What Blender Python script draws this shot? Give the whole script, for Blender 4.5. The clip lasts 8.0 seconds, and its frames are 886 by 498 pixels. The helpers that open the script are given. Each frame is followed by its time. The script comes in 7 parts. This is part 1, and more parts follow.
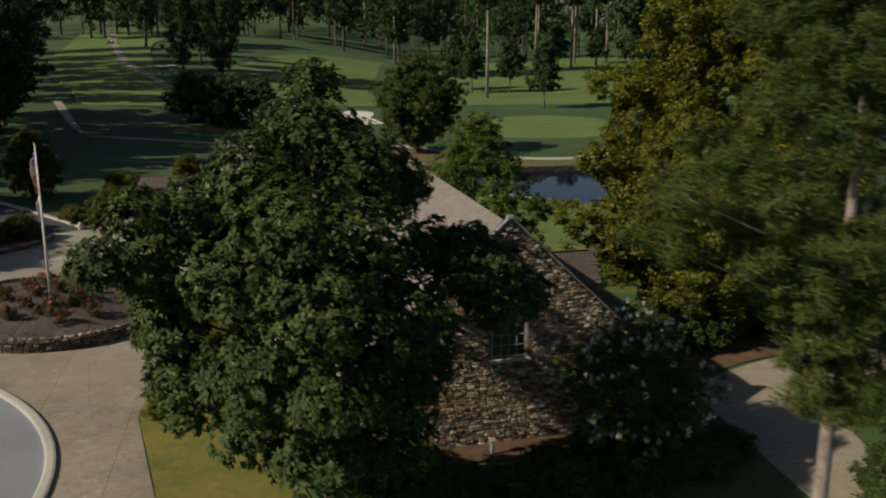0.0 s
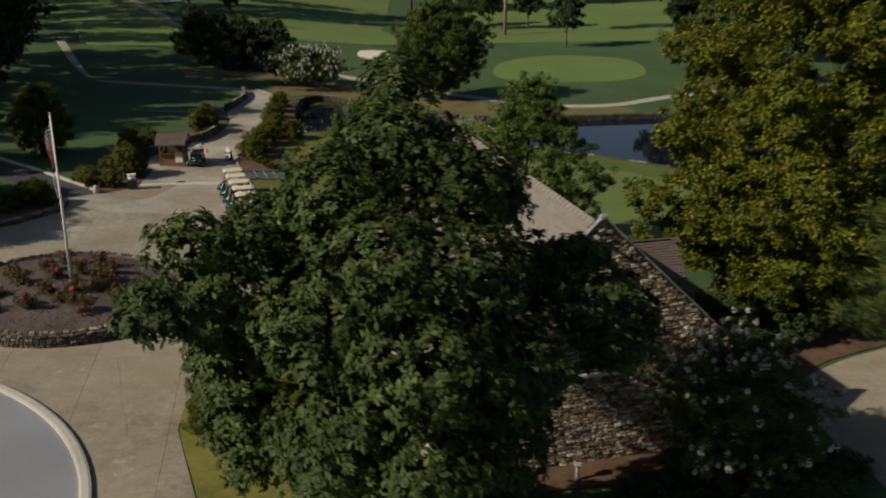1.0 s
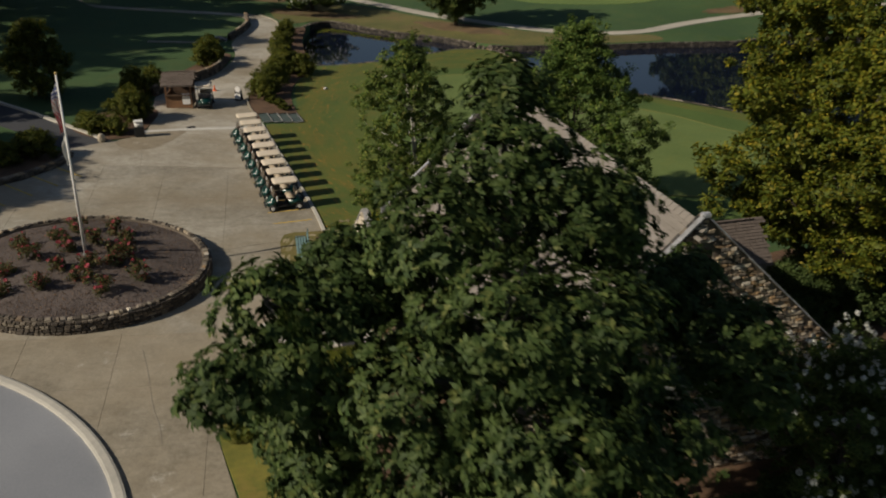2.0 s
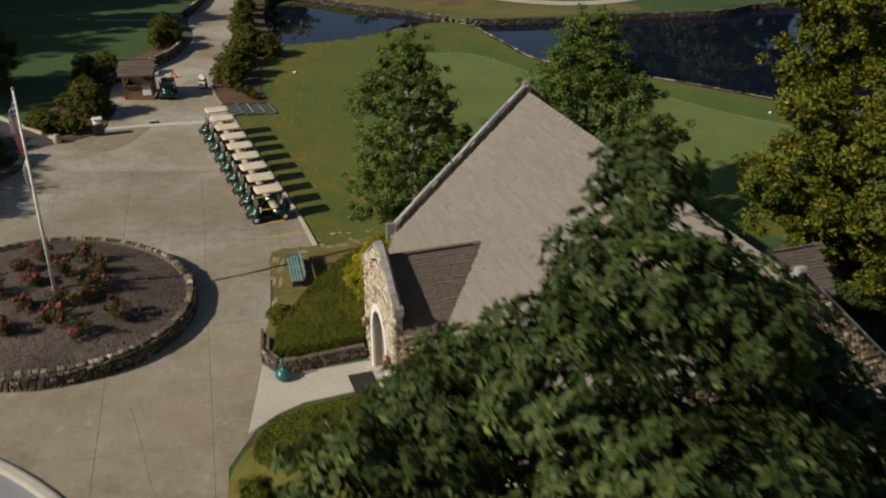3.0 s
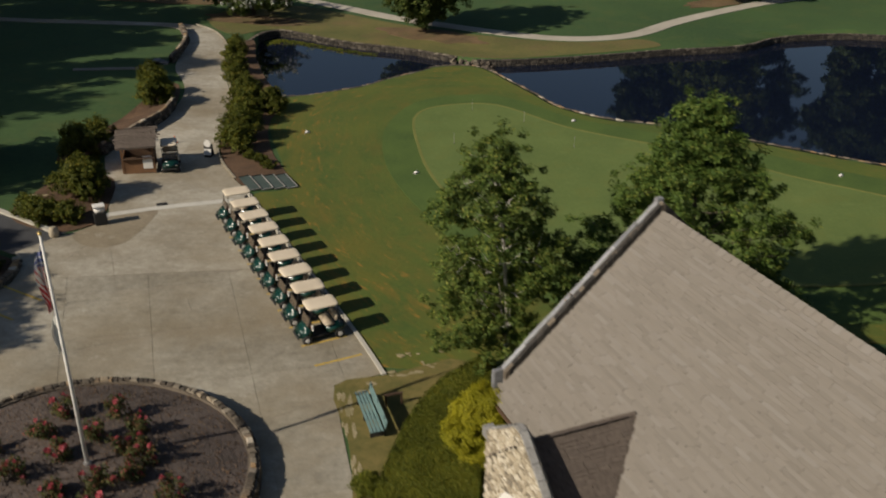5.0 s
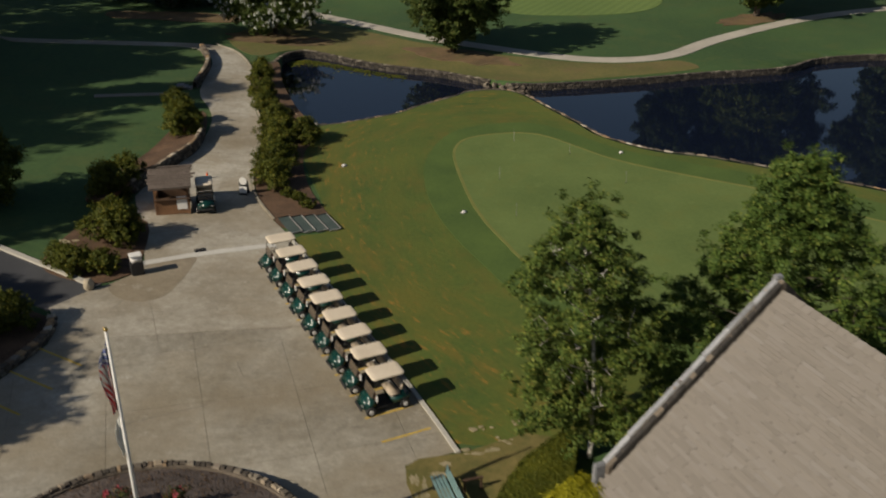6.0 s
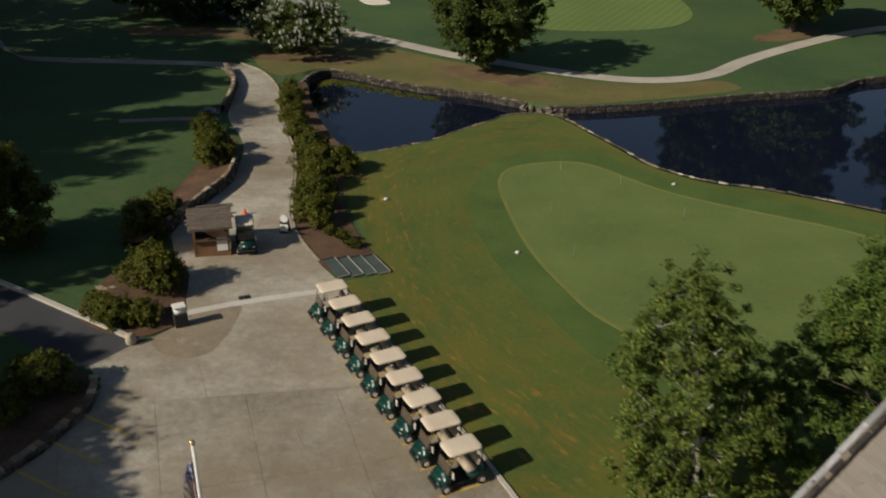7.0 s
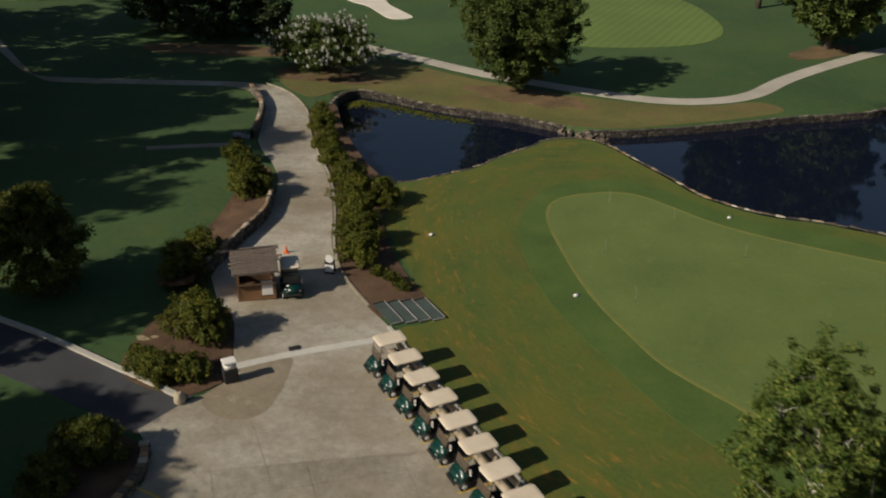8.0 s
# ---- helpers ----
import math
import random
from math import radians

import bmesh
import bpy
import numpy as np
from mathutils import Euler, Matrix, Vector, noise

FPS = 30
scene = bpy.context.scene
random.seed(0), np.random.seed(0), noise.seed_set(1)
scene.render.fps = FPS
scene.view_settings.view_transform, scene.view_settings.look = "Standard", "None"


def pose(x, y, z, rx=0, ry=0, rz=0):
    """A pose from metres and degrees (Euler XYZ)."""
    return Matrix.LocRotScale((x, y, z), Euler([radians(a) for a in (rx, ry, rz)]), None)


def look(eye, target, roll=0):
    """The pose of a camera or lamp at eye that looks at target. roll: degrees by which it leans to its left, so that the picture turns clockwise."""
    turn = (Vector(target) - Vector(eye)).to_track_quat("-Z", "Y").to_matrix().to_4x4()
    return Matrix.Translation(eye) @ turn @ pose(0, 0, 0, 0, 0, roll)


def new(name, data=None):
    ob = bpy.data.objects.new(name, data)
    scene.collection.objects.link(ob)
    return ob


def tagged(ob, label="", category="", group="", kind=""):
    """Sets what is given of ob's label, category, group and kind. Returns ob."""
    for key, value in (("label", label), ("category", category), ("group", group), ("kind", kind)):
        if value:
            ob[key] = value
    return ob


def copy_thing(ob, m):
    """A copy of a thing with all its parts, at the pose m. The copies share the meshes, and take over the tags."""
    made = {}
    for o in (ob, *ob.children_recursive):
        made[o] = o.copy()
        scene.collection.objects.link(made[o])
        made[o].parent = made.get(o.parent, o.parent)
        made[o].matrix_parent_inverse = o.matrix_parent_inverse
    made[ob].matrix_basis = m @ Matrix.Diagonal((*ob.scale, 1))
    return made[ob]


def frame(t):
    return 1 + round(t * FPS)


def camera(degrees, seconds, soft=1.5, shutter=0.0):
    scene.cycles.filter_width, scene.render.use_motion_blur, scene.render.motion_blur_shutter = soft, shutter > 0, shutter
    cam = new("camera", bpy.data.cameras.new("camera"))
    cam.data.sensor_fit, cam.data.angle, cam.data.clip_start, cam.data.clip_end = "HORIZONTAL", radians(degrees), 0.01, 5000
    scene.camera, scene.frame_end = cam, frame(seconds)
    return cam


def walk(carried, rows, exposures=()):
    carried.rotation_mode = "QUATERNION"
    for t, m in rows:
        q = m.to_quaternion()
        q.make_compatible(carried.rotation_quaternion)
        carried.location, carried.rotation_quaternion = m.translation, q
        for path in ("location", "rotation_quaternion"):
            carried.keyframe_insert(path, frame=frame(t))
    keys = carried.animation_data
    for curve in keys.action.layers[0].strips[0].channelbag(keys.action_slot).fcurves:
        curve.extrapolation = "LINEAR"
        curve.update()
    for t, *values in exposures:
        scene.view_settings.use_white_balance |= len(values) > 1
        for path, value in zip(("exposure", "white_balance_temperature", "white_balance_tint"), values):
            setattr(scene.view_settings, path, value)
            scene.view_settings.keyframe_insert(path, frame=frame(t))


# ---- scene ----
cam = camera(50.3, 8.0, soft=1.9, shutter=0.6)
METRES, EYE, TILT, LEAN, TURN = 46.0, 18.4, -14.0, 0.0, 0.0
ROWS = [
    (0.0, 0.0, 0.0, 0.0, 0.0, 0.0, 0.0),
    (0.5, -0.0317, 0.0497, 0.029, 0.13, -1.73, -0.0),
    (1.0, -0.0644, 0.1073, 0.0583, 0.14, -4.2, -0.02),
    (1.5, -0.0948, 0.1544, 0.0876, 0.27, -6.99, -0.0),
    (3.0, -0.1878, 0.3166, 0.1663, -3.7, -12.29, 1.05),
    (3.5, -0.2184, 0.3662, 0.1889, -5.36, -12.26, 1.48),
    (4.0, -0.2488, 0.4198, 0.2109, -6.59, -12.32, 1.8),
    (4.5, -0.2799, 0.4666, 0.2335, -6.89, -12.32, 1.77),
    (6.0, -0.3738, 0.6032, 0.3037, -7.2, -12.25, 1.77),
    (6.5, -0.4051, 0.6477, 0.3261, -7.26, -12.26, 1.71),
    (7.0, -0.4365, 0.6908, 0.3484, -7.32, -12.29, 1.71),
    (7.5, -0.468, 0.733, 0.37, -7.41, -12.28, 1.67),
    (8.0, -0.4991, 0.7715, 0.3901, -7.46, -12.24, 1.68),
]
walk(cam, [(t, pose(0, 0, EYE, TILT, LEAN, TURN) @ pose(METRES * x, METRES * y, METRES * z, 90 + pitch, roll, yaw)) for t, x, y, z, yaw, pitch, roll in ROWS],
     [(0.0, -0.26), (1.5, -0.28), (3.0, -0.14), (4.5, -0.14), (6.0, -0.18), (8.0, -0.2)])

# ---- light ----
SUN_DIR = Vector((0.91, 0.42, -0.685)).normalized()
world = bpy.data.worlds.new("sky")
scene.world = world
world.use_nodes = True
wn = world.node_tree.nodes
sky = wn.new("ShaderNodeTexSky")
sky.sky_type, sky.sun_disc = "NISHITA", False
sky.sun_elevation = math.asin(-SUN_DIR.z)
sky.sun_rotation = math.atan2(-SUN_DIR.x, -SUN_DIR.y)
sky.dust_density, sky.air_density = 1.0, 1.0
world.node_tree.links.new(sky.outputs[0], wn["Background"].inputs[0])
wn["Background"].inputs[1].default_value = 0.05
sun = new("sun", bpy.data.lights.new("sun", "SUN"))
sun.data.energy, sun.data.angle, sun.data.color = 4.85, radians(0.6), (1.0, 0.89, 0.73)
sun.matrix_world = look((-200, -100, 150), Vector((-200, -100, 150)) + SUN_DIR)


# ---- materials ----
def ramp(nt, source, stops):
    r = nt.nodes.new("ShaderNodeValToRGB")
    while len(r.color_ramp.elements) < len(stops):
        r.color_ramp.elements.new(0.5)
    for e, (p, c) in zip(r.color_ramp.elements, stops):
        e.position, e.color = p, (*c, 1)
    nt.links.new(source, r.inputs[0])
    return r.outputs[0]


def mixed(nt, fac, a, b, mode="MIX"):
    m = nt.nodes.new("ShaderNodeMix")
    m.data_type, m.blend_type = "RGBA", mode
    for value, i in ((fac, 0), (a, 6), (b, 7)):
        if isinstance(value, tuple):
            m.inputs[i].default_value = (*value, 1)
        elif isinstance(value, float):
            m.inputs[i].default_value = value
        else:
            nt.links.new(value, m.inputs[i])
    return m.outputs[2]


def noise_tex(nt, scale, detail=4.0, rough=0.55, stretch=None, turn=0.0):
    co = nt.nodes.new("ShaderNodeNewGeometry").outputs["Position"]
    n = nt.nodes.new("ShaderNodeTexNoise")
    n.inputs["Scale"].default_value, n.inputs["Detail"].default_value, n.inputs["Roughness"].default_value = scale, detail, rough
    if stretch:
        for scl, rot in (((1, 1, 1), -turn), (stretch, 0)):
            mp = nt.nodes.new("ShaderNodeMapping")
            mp.inputs["Scale"].default_value = scl
            mp.inputs["Rotation"].default_value = (0, 0, radians(rot))
            nt.links.new(co, mp.inputs[0])
            co = mp.outputs[0]
    nt.links.new(co, n.inputs["Vector"])
    return n.outputs["Fac"]


def surface(name, dark, light, big=0.4, small=8.0, rough=0.85, bump=0.0, vary="", spread=0.5, stain=None, stain_scale=0.0, pale=None, metal=0.0, stretch=None, turn=0.0, extra=None):
    """A surface of two colours mixed by noise at two scales; vary: 'object' or 'island' for pieces that differ; stain: a third colour in patches."""
    m = bpy.data.materials.new(name)
    m.use_nodes = True
    nt = m.node_tree
    bsdf = nt.nodes["Principled BSDF"]
    n1, n2 = noise_tex(nt, big), noise_tex(nt, small, 5.0, 0.65, stretch, turn)
    add = nt.nodes.new("ShaderNodeMath")
    add.operation = "MULTIPLY_ADD"
    nt.links.new(n1, add.inputs[0])
    add.inputs[1].default_value = 0.55
    half = nt.nodes.new("ShaderNodeMath")
    half.operation = "MULTIPLY"
    nt.links.new(n2, half.inputs[0])
    half.inputs[1].default_value = 0.45
    nt.links.new(half.outputs[0], add.inputs[2])
    col = ramp(nt, add.outputs[0], [(0.34, dark), (0.66, light)])
    if stain:
        col = mixed(nt, ramp(nt, noise_tex(nt, stain_scale or big * 2.3, 6.0, 0.7), [(0.5, (0, 0, 0)), (0.74, (0.75, 0.75, 0.75))]), col, stain)
    if pale:
        col = mixed(nt, ramp(nt, noise_tex(nt, stain_scale * 1.7 or big * 3, 8.0, 0.75), [(0.56, (0, 0, 0)), (0.72, (0.6, 0.6, 0.6))]), col, pale)
    if vary:
        if vary == "object":
            src = nt.nodes.new("ShaderNodeObjectInfo").outputs["Random"]
        else:
            src = nt.nodes.new("ShaderNodeNewGeometry").outputs["Random Per Island"]
        if isinstance(spread, list):
            col = mixed(nt, 0.75, col, ramp(nt, src, spread))
        else:
            col = mixed(nt, 1.0, col, ramp(nt, src, [(0.0, (1 - spread,) * 3), (1.0, (1 + spread * 0.0,) * 3)]), "MULTIPLY")
    if extra:
        col = extra(nt, col)
    nt.links.new(col, bsdf.inputs["Base Color"])
    bsdf.inputs["Roughness"].default_value, bsdf.inputs["Metallic"].default_value = rough, metal
    if bump:
        b = nt.nodes.new("ShaderNodeBump")
        b.inputs["Strength"].default_value, b.inputs["Distance"].default_value = min(1.0, bump), 0.05
        nt.links.new(n2, b.inputs["Height"])
        nt.links.new(b.outputs[0], bsdf.inputs["Normal"])
    return m


def leaf_surface(name, dark, light, warm=None, amount=0.15):
    m = bpy.data.materials.new(name)
    m.use_nodes = True
    nt = m.node_tree
    bsdf, out = nt.nodes["Principled BSDF"], nt.nodes["Material Output"]
    rnd = nt.nodes.new("ShaderNodeNewGeometry").outputs["Random Per Island"]
    stops = [(0.0, dark), (1.0 - amount if warm else 1.0, light)]
    if warm:
        stops.append((1.0, warm))
    col = ramp(nt, rnd, stops)
    patch = ramp(nt, noise_tex(nt, 0.45, 3.0), [(0.35, (0.62, 0.66, 0.6)), (0.65, (1.0, 1.0, 1.0))])
    col = mixed(nt, 1.0, col, patch, "MULTIPLY")
    nt.links.new(col, bsdf.inputs["Base Color"])
    bsdf.inputs["Roughness"].default_value = 0.65
    bsdf.inputs["Specular IOR Level"].default_value = 0.3
    tr = nt.nodes.new("ShaderNodeBsdfTranslucent")
    nt.links.new(col, tr.inputs[0])
    mx = nt.nodes.new("ShaderNodeMixShader")
    mx.inputs[0].default_value = 0.3
    nt.links.new(bsdf.outputs[0], mx.inputs[1])
    nt.links.new(tr.outputs[0], mx.inputs[2])
    nt.links.new(mx.outputs[0], out.inputs[0])
    return m


STONES = [(0.0, (0.025, 0.02, 0.017)), (0.22, (0.13, 0.092, 0.062)), (0.4, (0.38, 0.23, 0.10)), (0.56, (0.19, 0.165, 0.14)), (0.76, (0.42, 0.325, 0.205)), (1.0, (0.66, 0.6, 0.5))]
M = {}
M["rough_grass"] = surface("rough_grass", (0.024, 0.06, 0.016), (0.056, 0.11, 0.027), 0.06, 2.2, 0.9, 0.5, stain=(0.07, 0.095, 0.022), stain_scale=0.3)
M["worn_lawn"] = surface("worn_lawn", (0.09, 0.085, 0.018), (0.2, 0.155, 0.05), 0.5, 3.0, 0.95, 0.4, stain=(0.06, 0.075, 0.014), stain_scale=0.7)
def mown(nt, col):
    """Golden worn streaks that follow the mower's rounds."""
    att = nt.nodes.new("ShaderNodeAttribute")
    att.attribute_name = "rounds"
    sep = nt.nodes.new("ShaderNodeSeparateXYZ")
    nt.links.new(nt.nodes.new("ShaderNodeNewGeometry").outputs["Position"], sep.inputs[0])
    com = nt.nodes.new("ShaderNodeCombineXYZ")
    for i, (src, k) in enumerate(((att.outputs["Fac"], 1.0), (sep.outputs[0], 0.26), (sep.outputs[1], 0.26))):
        mu = nt.nodes.new("ShaderNodeMath")
        mu.operation = "MULTIPLY"
        nt.links.new(src, mu.inputs[0])
        mu.inputs[1].default_value = k
        nt.links.new(mu.outputs[0], com.inputs[i])
    outs = []
    for sc, lo, hi, top in ((0.4, 0.44, 0.64, 0.75), (1.2, 0.54, 0.68, 0.62), (3.2, 0.58, 0.7, 0.85)):
        nz = nt.nodes.new("ShaderNodeTexNoise")
        nz.inputs["Scale"].default_value, nz.inputs["Detail"].default_value, nz.inputs["Roughness"].default_value = sc, 5.0, 0.65
        nt.links.new(com.outputs[0], nz.inputs["Vector"])
        outs.append(ramp(nt, nz.outputs["Fac"], [(lo, (0, 0, 0)), (hi, (top,) * 3)]))
    far = nt.nodes.new("ShaderNodeMapRange")
    far.inputs[1].default_value, far.inputs[2].default_value, far.inputs[3].default_value, far.inputs[4].default_value = 2.5, 9.0, 0.15, 1.0
    nt.links.new(att.outputs["Fac"], far.inputs[0])
    col = mixed(nt, mixed(nt, 1.0, outs[0], far.outputs[0], "MULTIPLY"), col, (0.118, 0.112, 0.012))
    col = mixed(nt, mixed(nt, 1.0, outs[1], far.outputs[0], "MULTIPLY"), col, (0.155, 0.11, 0.013))
    return mixed(nt, mixed(nt, 1.0, outs[2], far.outputs[0], "MULTIPLY"), col, (0.28, 0.15, 0.022))


M["lawn"] = surface("lawn", (0.046, 0.083, 0.010), (0.095, 0.122, 0.015), 0.16, 3.2, 0.9, 0.6, stain=(0.125, 0.1, 0.013), stain_scale=0.3, pale=(0.036, 0.075, 0.011), extra=mown)
M["dirt"] = surface("dirt", (0.2, 0.17, 0.08), (0.42, 0.35, 0.23), 0.8, 5.0, 0.95, 0.4, stain=(0.12, 0.12, 0.03))
M["sunny_lawn"] = surface("sunny_lawn", (0.09, 0.10, 0.014), (0.19, 0.17, 0.025), 0.4, 3.0, 0.9, 0.5, stain=(0.26, 0.17, 0.04))
M["fringe"] = surface("fringe", (0.046, 0.085, 0.013), (0.078, 0.126, 0.02), 0.3, 4.0, 0.9, 0.3)
M["green"] = surface("green", (0.082, 0.124, 0.027), (0.128, 0.176, 0.043), 0.22, 5.0, 0.9, 0.2, stain=(0.125, 0.148, 0.03), stain_scale=0.4, pale=(0.15, 0.2, 0.055))
M["fairway"] = surface("fairway", (0.082, 0.135, 0.027), (0.135, 0.195, 0.043), 0.05, 1.5, 0.9, 0.2)
M["dry_grass"] = surface("dry_grass", (0.07, 0.082, 0.019), (0.17, 0.145, 0.042), 0.2, 3.0, 0.95, 0.4, stain=(0.15, 0.088, 0.045), stain_scale=0.16, pale=(0.075, 0.1, 0.022))
def weathered(nt, col):
    """Blotches a pace wide and fine grit."""
    col = mixed(nt, 1.0, col, ramp(nt, noise_tex(nt, 1.0, 8.0, 0.72), [(0.36, (0.82, 0.81, 0.78)), (0.62, (1.08, 1.08, 1.08))]), "MULTIPLY")
    col = mixed(nt, ramp(nt, noise_tex(nt, 0.13, 7.0, 0.66), [(0.43, (0, 0, 0)), (0.6, (0.75, 0.75, 0.75))]), col, (0.275, 0.233, 0.165))
    col = mixed(nt, ramp(nt, noise_tex(nt, 0.55, 9.0, 0.8), [(0.58, (0, 0, 0)), (0.68, (0.55, 0.55, 0.55))]), col, (0.52, 0.495, 0.44))
    col = mixed(nt, 1.0, col, ramp(nt, noise_tex(nt, 0.07, 5.0, 0.6), [(0.36, (0.88, 0.85, 0.79)), (0.5, (1.04, 1.03, 1.01)), (0.64, (1.22, 1.23, 1.25))]), "MULTIPLY")
    col = mixed(nt, ramp(nt, noise_tex(nt, 0.3, 8.0, 0.74), [(0.57, (0, 0, 0)), (0.65, (0.42, 0.42, 0.42))]), col, (0.2, 0.165, 0.11))
    return mixed(nt, 1.0, col, ramp(nt, noise_tex(nt, 9.0, 4.0, 0.7), [(0.3, (0.86, 0.86, 0.85)), (0.7, (1.07, 1.07, 1.07))]), "MULTIPLY")


M["concrete"] = surface("concrete", (0.235, 0.217, 0.178), (0.43, 0.4, 0.335), 0.11, 2.6, 0.85, 0.2, "object", 0.1, extra=weathered)
M["old_concrete"] = surface("old_concrete", (0.19, 0.165, 0.12), (0.345, 0.305, 0.235), 0.13, 2.8, 0.88, 0.2, "object", 0.12, extra=weathered)
M["worn_concrete"] = surface("worn_concrete", (0.29, 0.266, 0.222), (0.48, 0.45, 0.385), 0.14, 3.0, 0.85, 0.2, extra=weathered)
M["bleached"] = surface("bleached", (0.48, 0.46, 0.41), (0.62, 0.6, 0.54), 0.5, 4.0, 0.85, 0.1)
M["path_concrete"] = surface("path_concrete", (0.33, 0.30, 0.25), (0.5, 0.46, 0.39), 0.3, 3.0, 0.85, 0.1)
M["pale_concrete"] = surface("pale_concrete", (0.38, 0.36, 0.31), (0.52, 0.49, 0.42), 0.4, 4.0, 0.85, 0.1)
def stripes(nt, col):
    co = nt.nodes.new("ShaderNodeNewGeometry").outputs["Position"]
    w = nt.nodes.new("ShaderNodeTexWave")
    w.inputs["Scale"].default_value, w.inputs["Distortion"].default_value = 0.28, 0.4
    mp = nt.nodes.new("ShaderNodeMapping")
    mp.inputs["Rotation"].default_value = (0, 0, radians(35))
    nt.links.new(co, mp.inputs[0])
    nt.links.new(mp.outputs[0], w.inputs["Vector"])
    return mixed(nt, 1.0, col, ramp(nt, w.outputs["Fac"], [(0.35, (0.86, 0.88, 0.86)), (0.65, (1.0, 1.0, 1.0))]), "MULTIPLY")


M["striped_green"] = surface("striped_green", (0.10, 0.158, 0.034), (0.145, 0.21, 0.05), 0.1, 4.0, 0.9, 0.1, extra=stripes)
M["green_rim"] = surface("green_rim", (0.12, 0.14, 0.03), (0.19, 0.19, 0.045), 0.4, 4.0, 0.9)
M["asphalt"] = surface("asphalt", (0.037, 0.039, 0.044), (0.064, 0.066, 0.072), 0.3, 12.0, 0.9, 0.3)
M["grey_asphalt"] = surface("grey_asphalt", (0.20, 0.21, 0.23), (0.27, 0.28, 0.30), 0.2, 14.0, 0.9, 0.2)
M["joint"] = surface("joint", (0.2, 0.175, 0.135), (0.3, 0.265, 0.21), 1.0, 6.0)
M["yellow_paint"] = surface("yellow_paint", (0.42, 0.28, 0.04), (0.62, 0.43, 0.08), 1.5, 9.0, 0.8)
M["mulch"] = surface("mulch", (0.055, 0.043, 0.038), (0.15, 0.12, 0.105), 0.5, 9.0, 0.95, 1.0)
M["bark_mulch"] = surface("bark_mulch", (0.055, 0.03, 0.016), (0.16, 0.092, 0.05), 0.6, 7.0, 0.95, 1.0, stain=(0.05, 0.035, 0.02))
M["straw"] = surface("straw", (0.075, 0.05, 0.024), (0.2, 0.128, 0.06), 0.35, 5.0, 0.95, 0.6, stain=(0.08, 0.082, 0.02), stain_scale=0.5, pale=(0.26, 0.2, 0.12))
M["sand"] = surface("sand", (0.6, 0.55, 0.47), (0.75, 0.7, 0.6), 0.3, 4.0)
M["mortar"] = surface("mortar", (0.10, 0.08, 0.06), (0.2, 0.165, 0.125), 0.6, 9.0, 0.95, 0.5)
M["stone"] = surface("stone", (0.12, 0.10, 0.075), (0.34, 0.28, 0.2), 2.0, 14.0, 0.85, 0.5, "object", STONES)
M["stone_rest"] = surface("stone_rest", (0.12, 0.10, 0.075), (0.34, 0.28, 0.2), 2.0, 14.0, 0.85, 0.5, "island", STONES)
# Paler stone and mortar put the sun on west-facing walls into the colour
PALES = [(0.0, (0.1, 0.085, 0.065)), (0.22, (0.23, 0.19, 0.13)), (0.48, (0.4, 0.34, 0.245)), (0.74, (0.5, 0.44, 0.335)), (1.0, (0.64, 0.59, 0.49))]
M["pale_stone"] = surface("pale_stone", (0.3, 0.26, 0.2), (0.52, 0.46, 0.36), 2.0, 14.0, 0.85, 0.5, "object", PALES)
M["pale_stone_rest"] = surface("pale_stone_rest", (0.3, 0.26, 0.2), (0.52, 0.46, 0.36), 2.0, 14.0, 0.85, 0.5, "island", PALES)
M["sunlit_mortar"] = surface("sunlit_mortar", (0.26, 0.22, 0.17), (0.42, 0.37, 0.29), 0.6, 9.0, 0.95, 0.5)
DARKS = [(0.0, (0.015, 0.013, 0.012)), (0.7, (0.045, 0.038, 0.031)), (1.0, (0.11, 0.095, 0.075))]
WALL_STONES = [(0.0, (0.02, 0.017, 0.014)), (0.5, (0.07, 0.055, 0.042)), (0.8, (0.14, 0.115, 0.085)), (1.0, (0.3, 0.26, 0.2))]
M["wall_stone"] = surface("wall_stone", (0.07, 0.058, 0.045), (0.2, 0.165, 0.125), 2.0, 14.0, 0.9, 0.5, "object", WALL_STONES)
M["wall_stone_rest"] = surface("wall_stone_rest", (0.07, 0.058, 0.045), (0.2, 0.165, 0.125), 2.0, 14.0, 0.9, 0.5, "island", WALL_STONES)
M["dark_stone"] = surface("dark_stone", (0.02, 0.017, 0.014), (0.10, 0.085, 0.07), 1.5, 9.0, 0.9, 0.5, "object", DARKS)
M["dark_stone_rest"] = surface("dark_stone_rest", (0.02, 0.017, 0.014), (0.10, 0.085, 0.07), 1.5, 9.0, 0.9, 0.5, "island", DARKS)
M["concrete_patch"] = surface("concrete_patch", (0.22, 0.185, 0.135), (0.32, 0.275, 0.205), 0.3, 2.5, 0.9, 0.15, extra=weathered)
M["coping"] = surface("coping", (0.24, 0.232, 0.22), (0.46, 0.45, 0.43), 0.8, 8.0, 0.85, 0.3, "object", 0.4, stain=(0.14, 0.125, 0.11))
TANS = [(0.0, (0.166, 0.15, 0.126)), (0.3, (0.186, 0.168, 0.142)), (0.62, (0.196, 0.176, 0.149)), (0.88, (0.202, 0.184, 0.16)), (1.0, (0.216, 0.2, 0.178))]
M["gable_coping"] = surface("gable_coping", (0.25, 0.257, 0.268), (0.45, 0.46, 0.475), 0.8, 8.0, 0.8, 0.3, "object", 0.45, stain=(0.13, 0.125, 0.12))
M["upstand"] = surface("upstand", (0.02, 0.018, 0.016), (0.085, 0.076, 0.068), 2.0, 9.0, 0.95, 0.6, "object", 0.5)
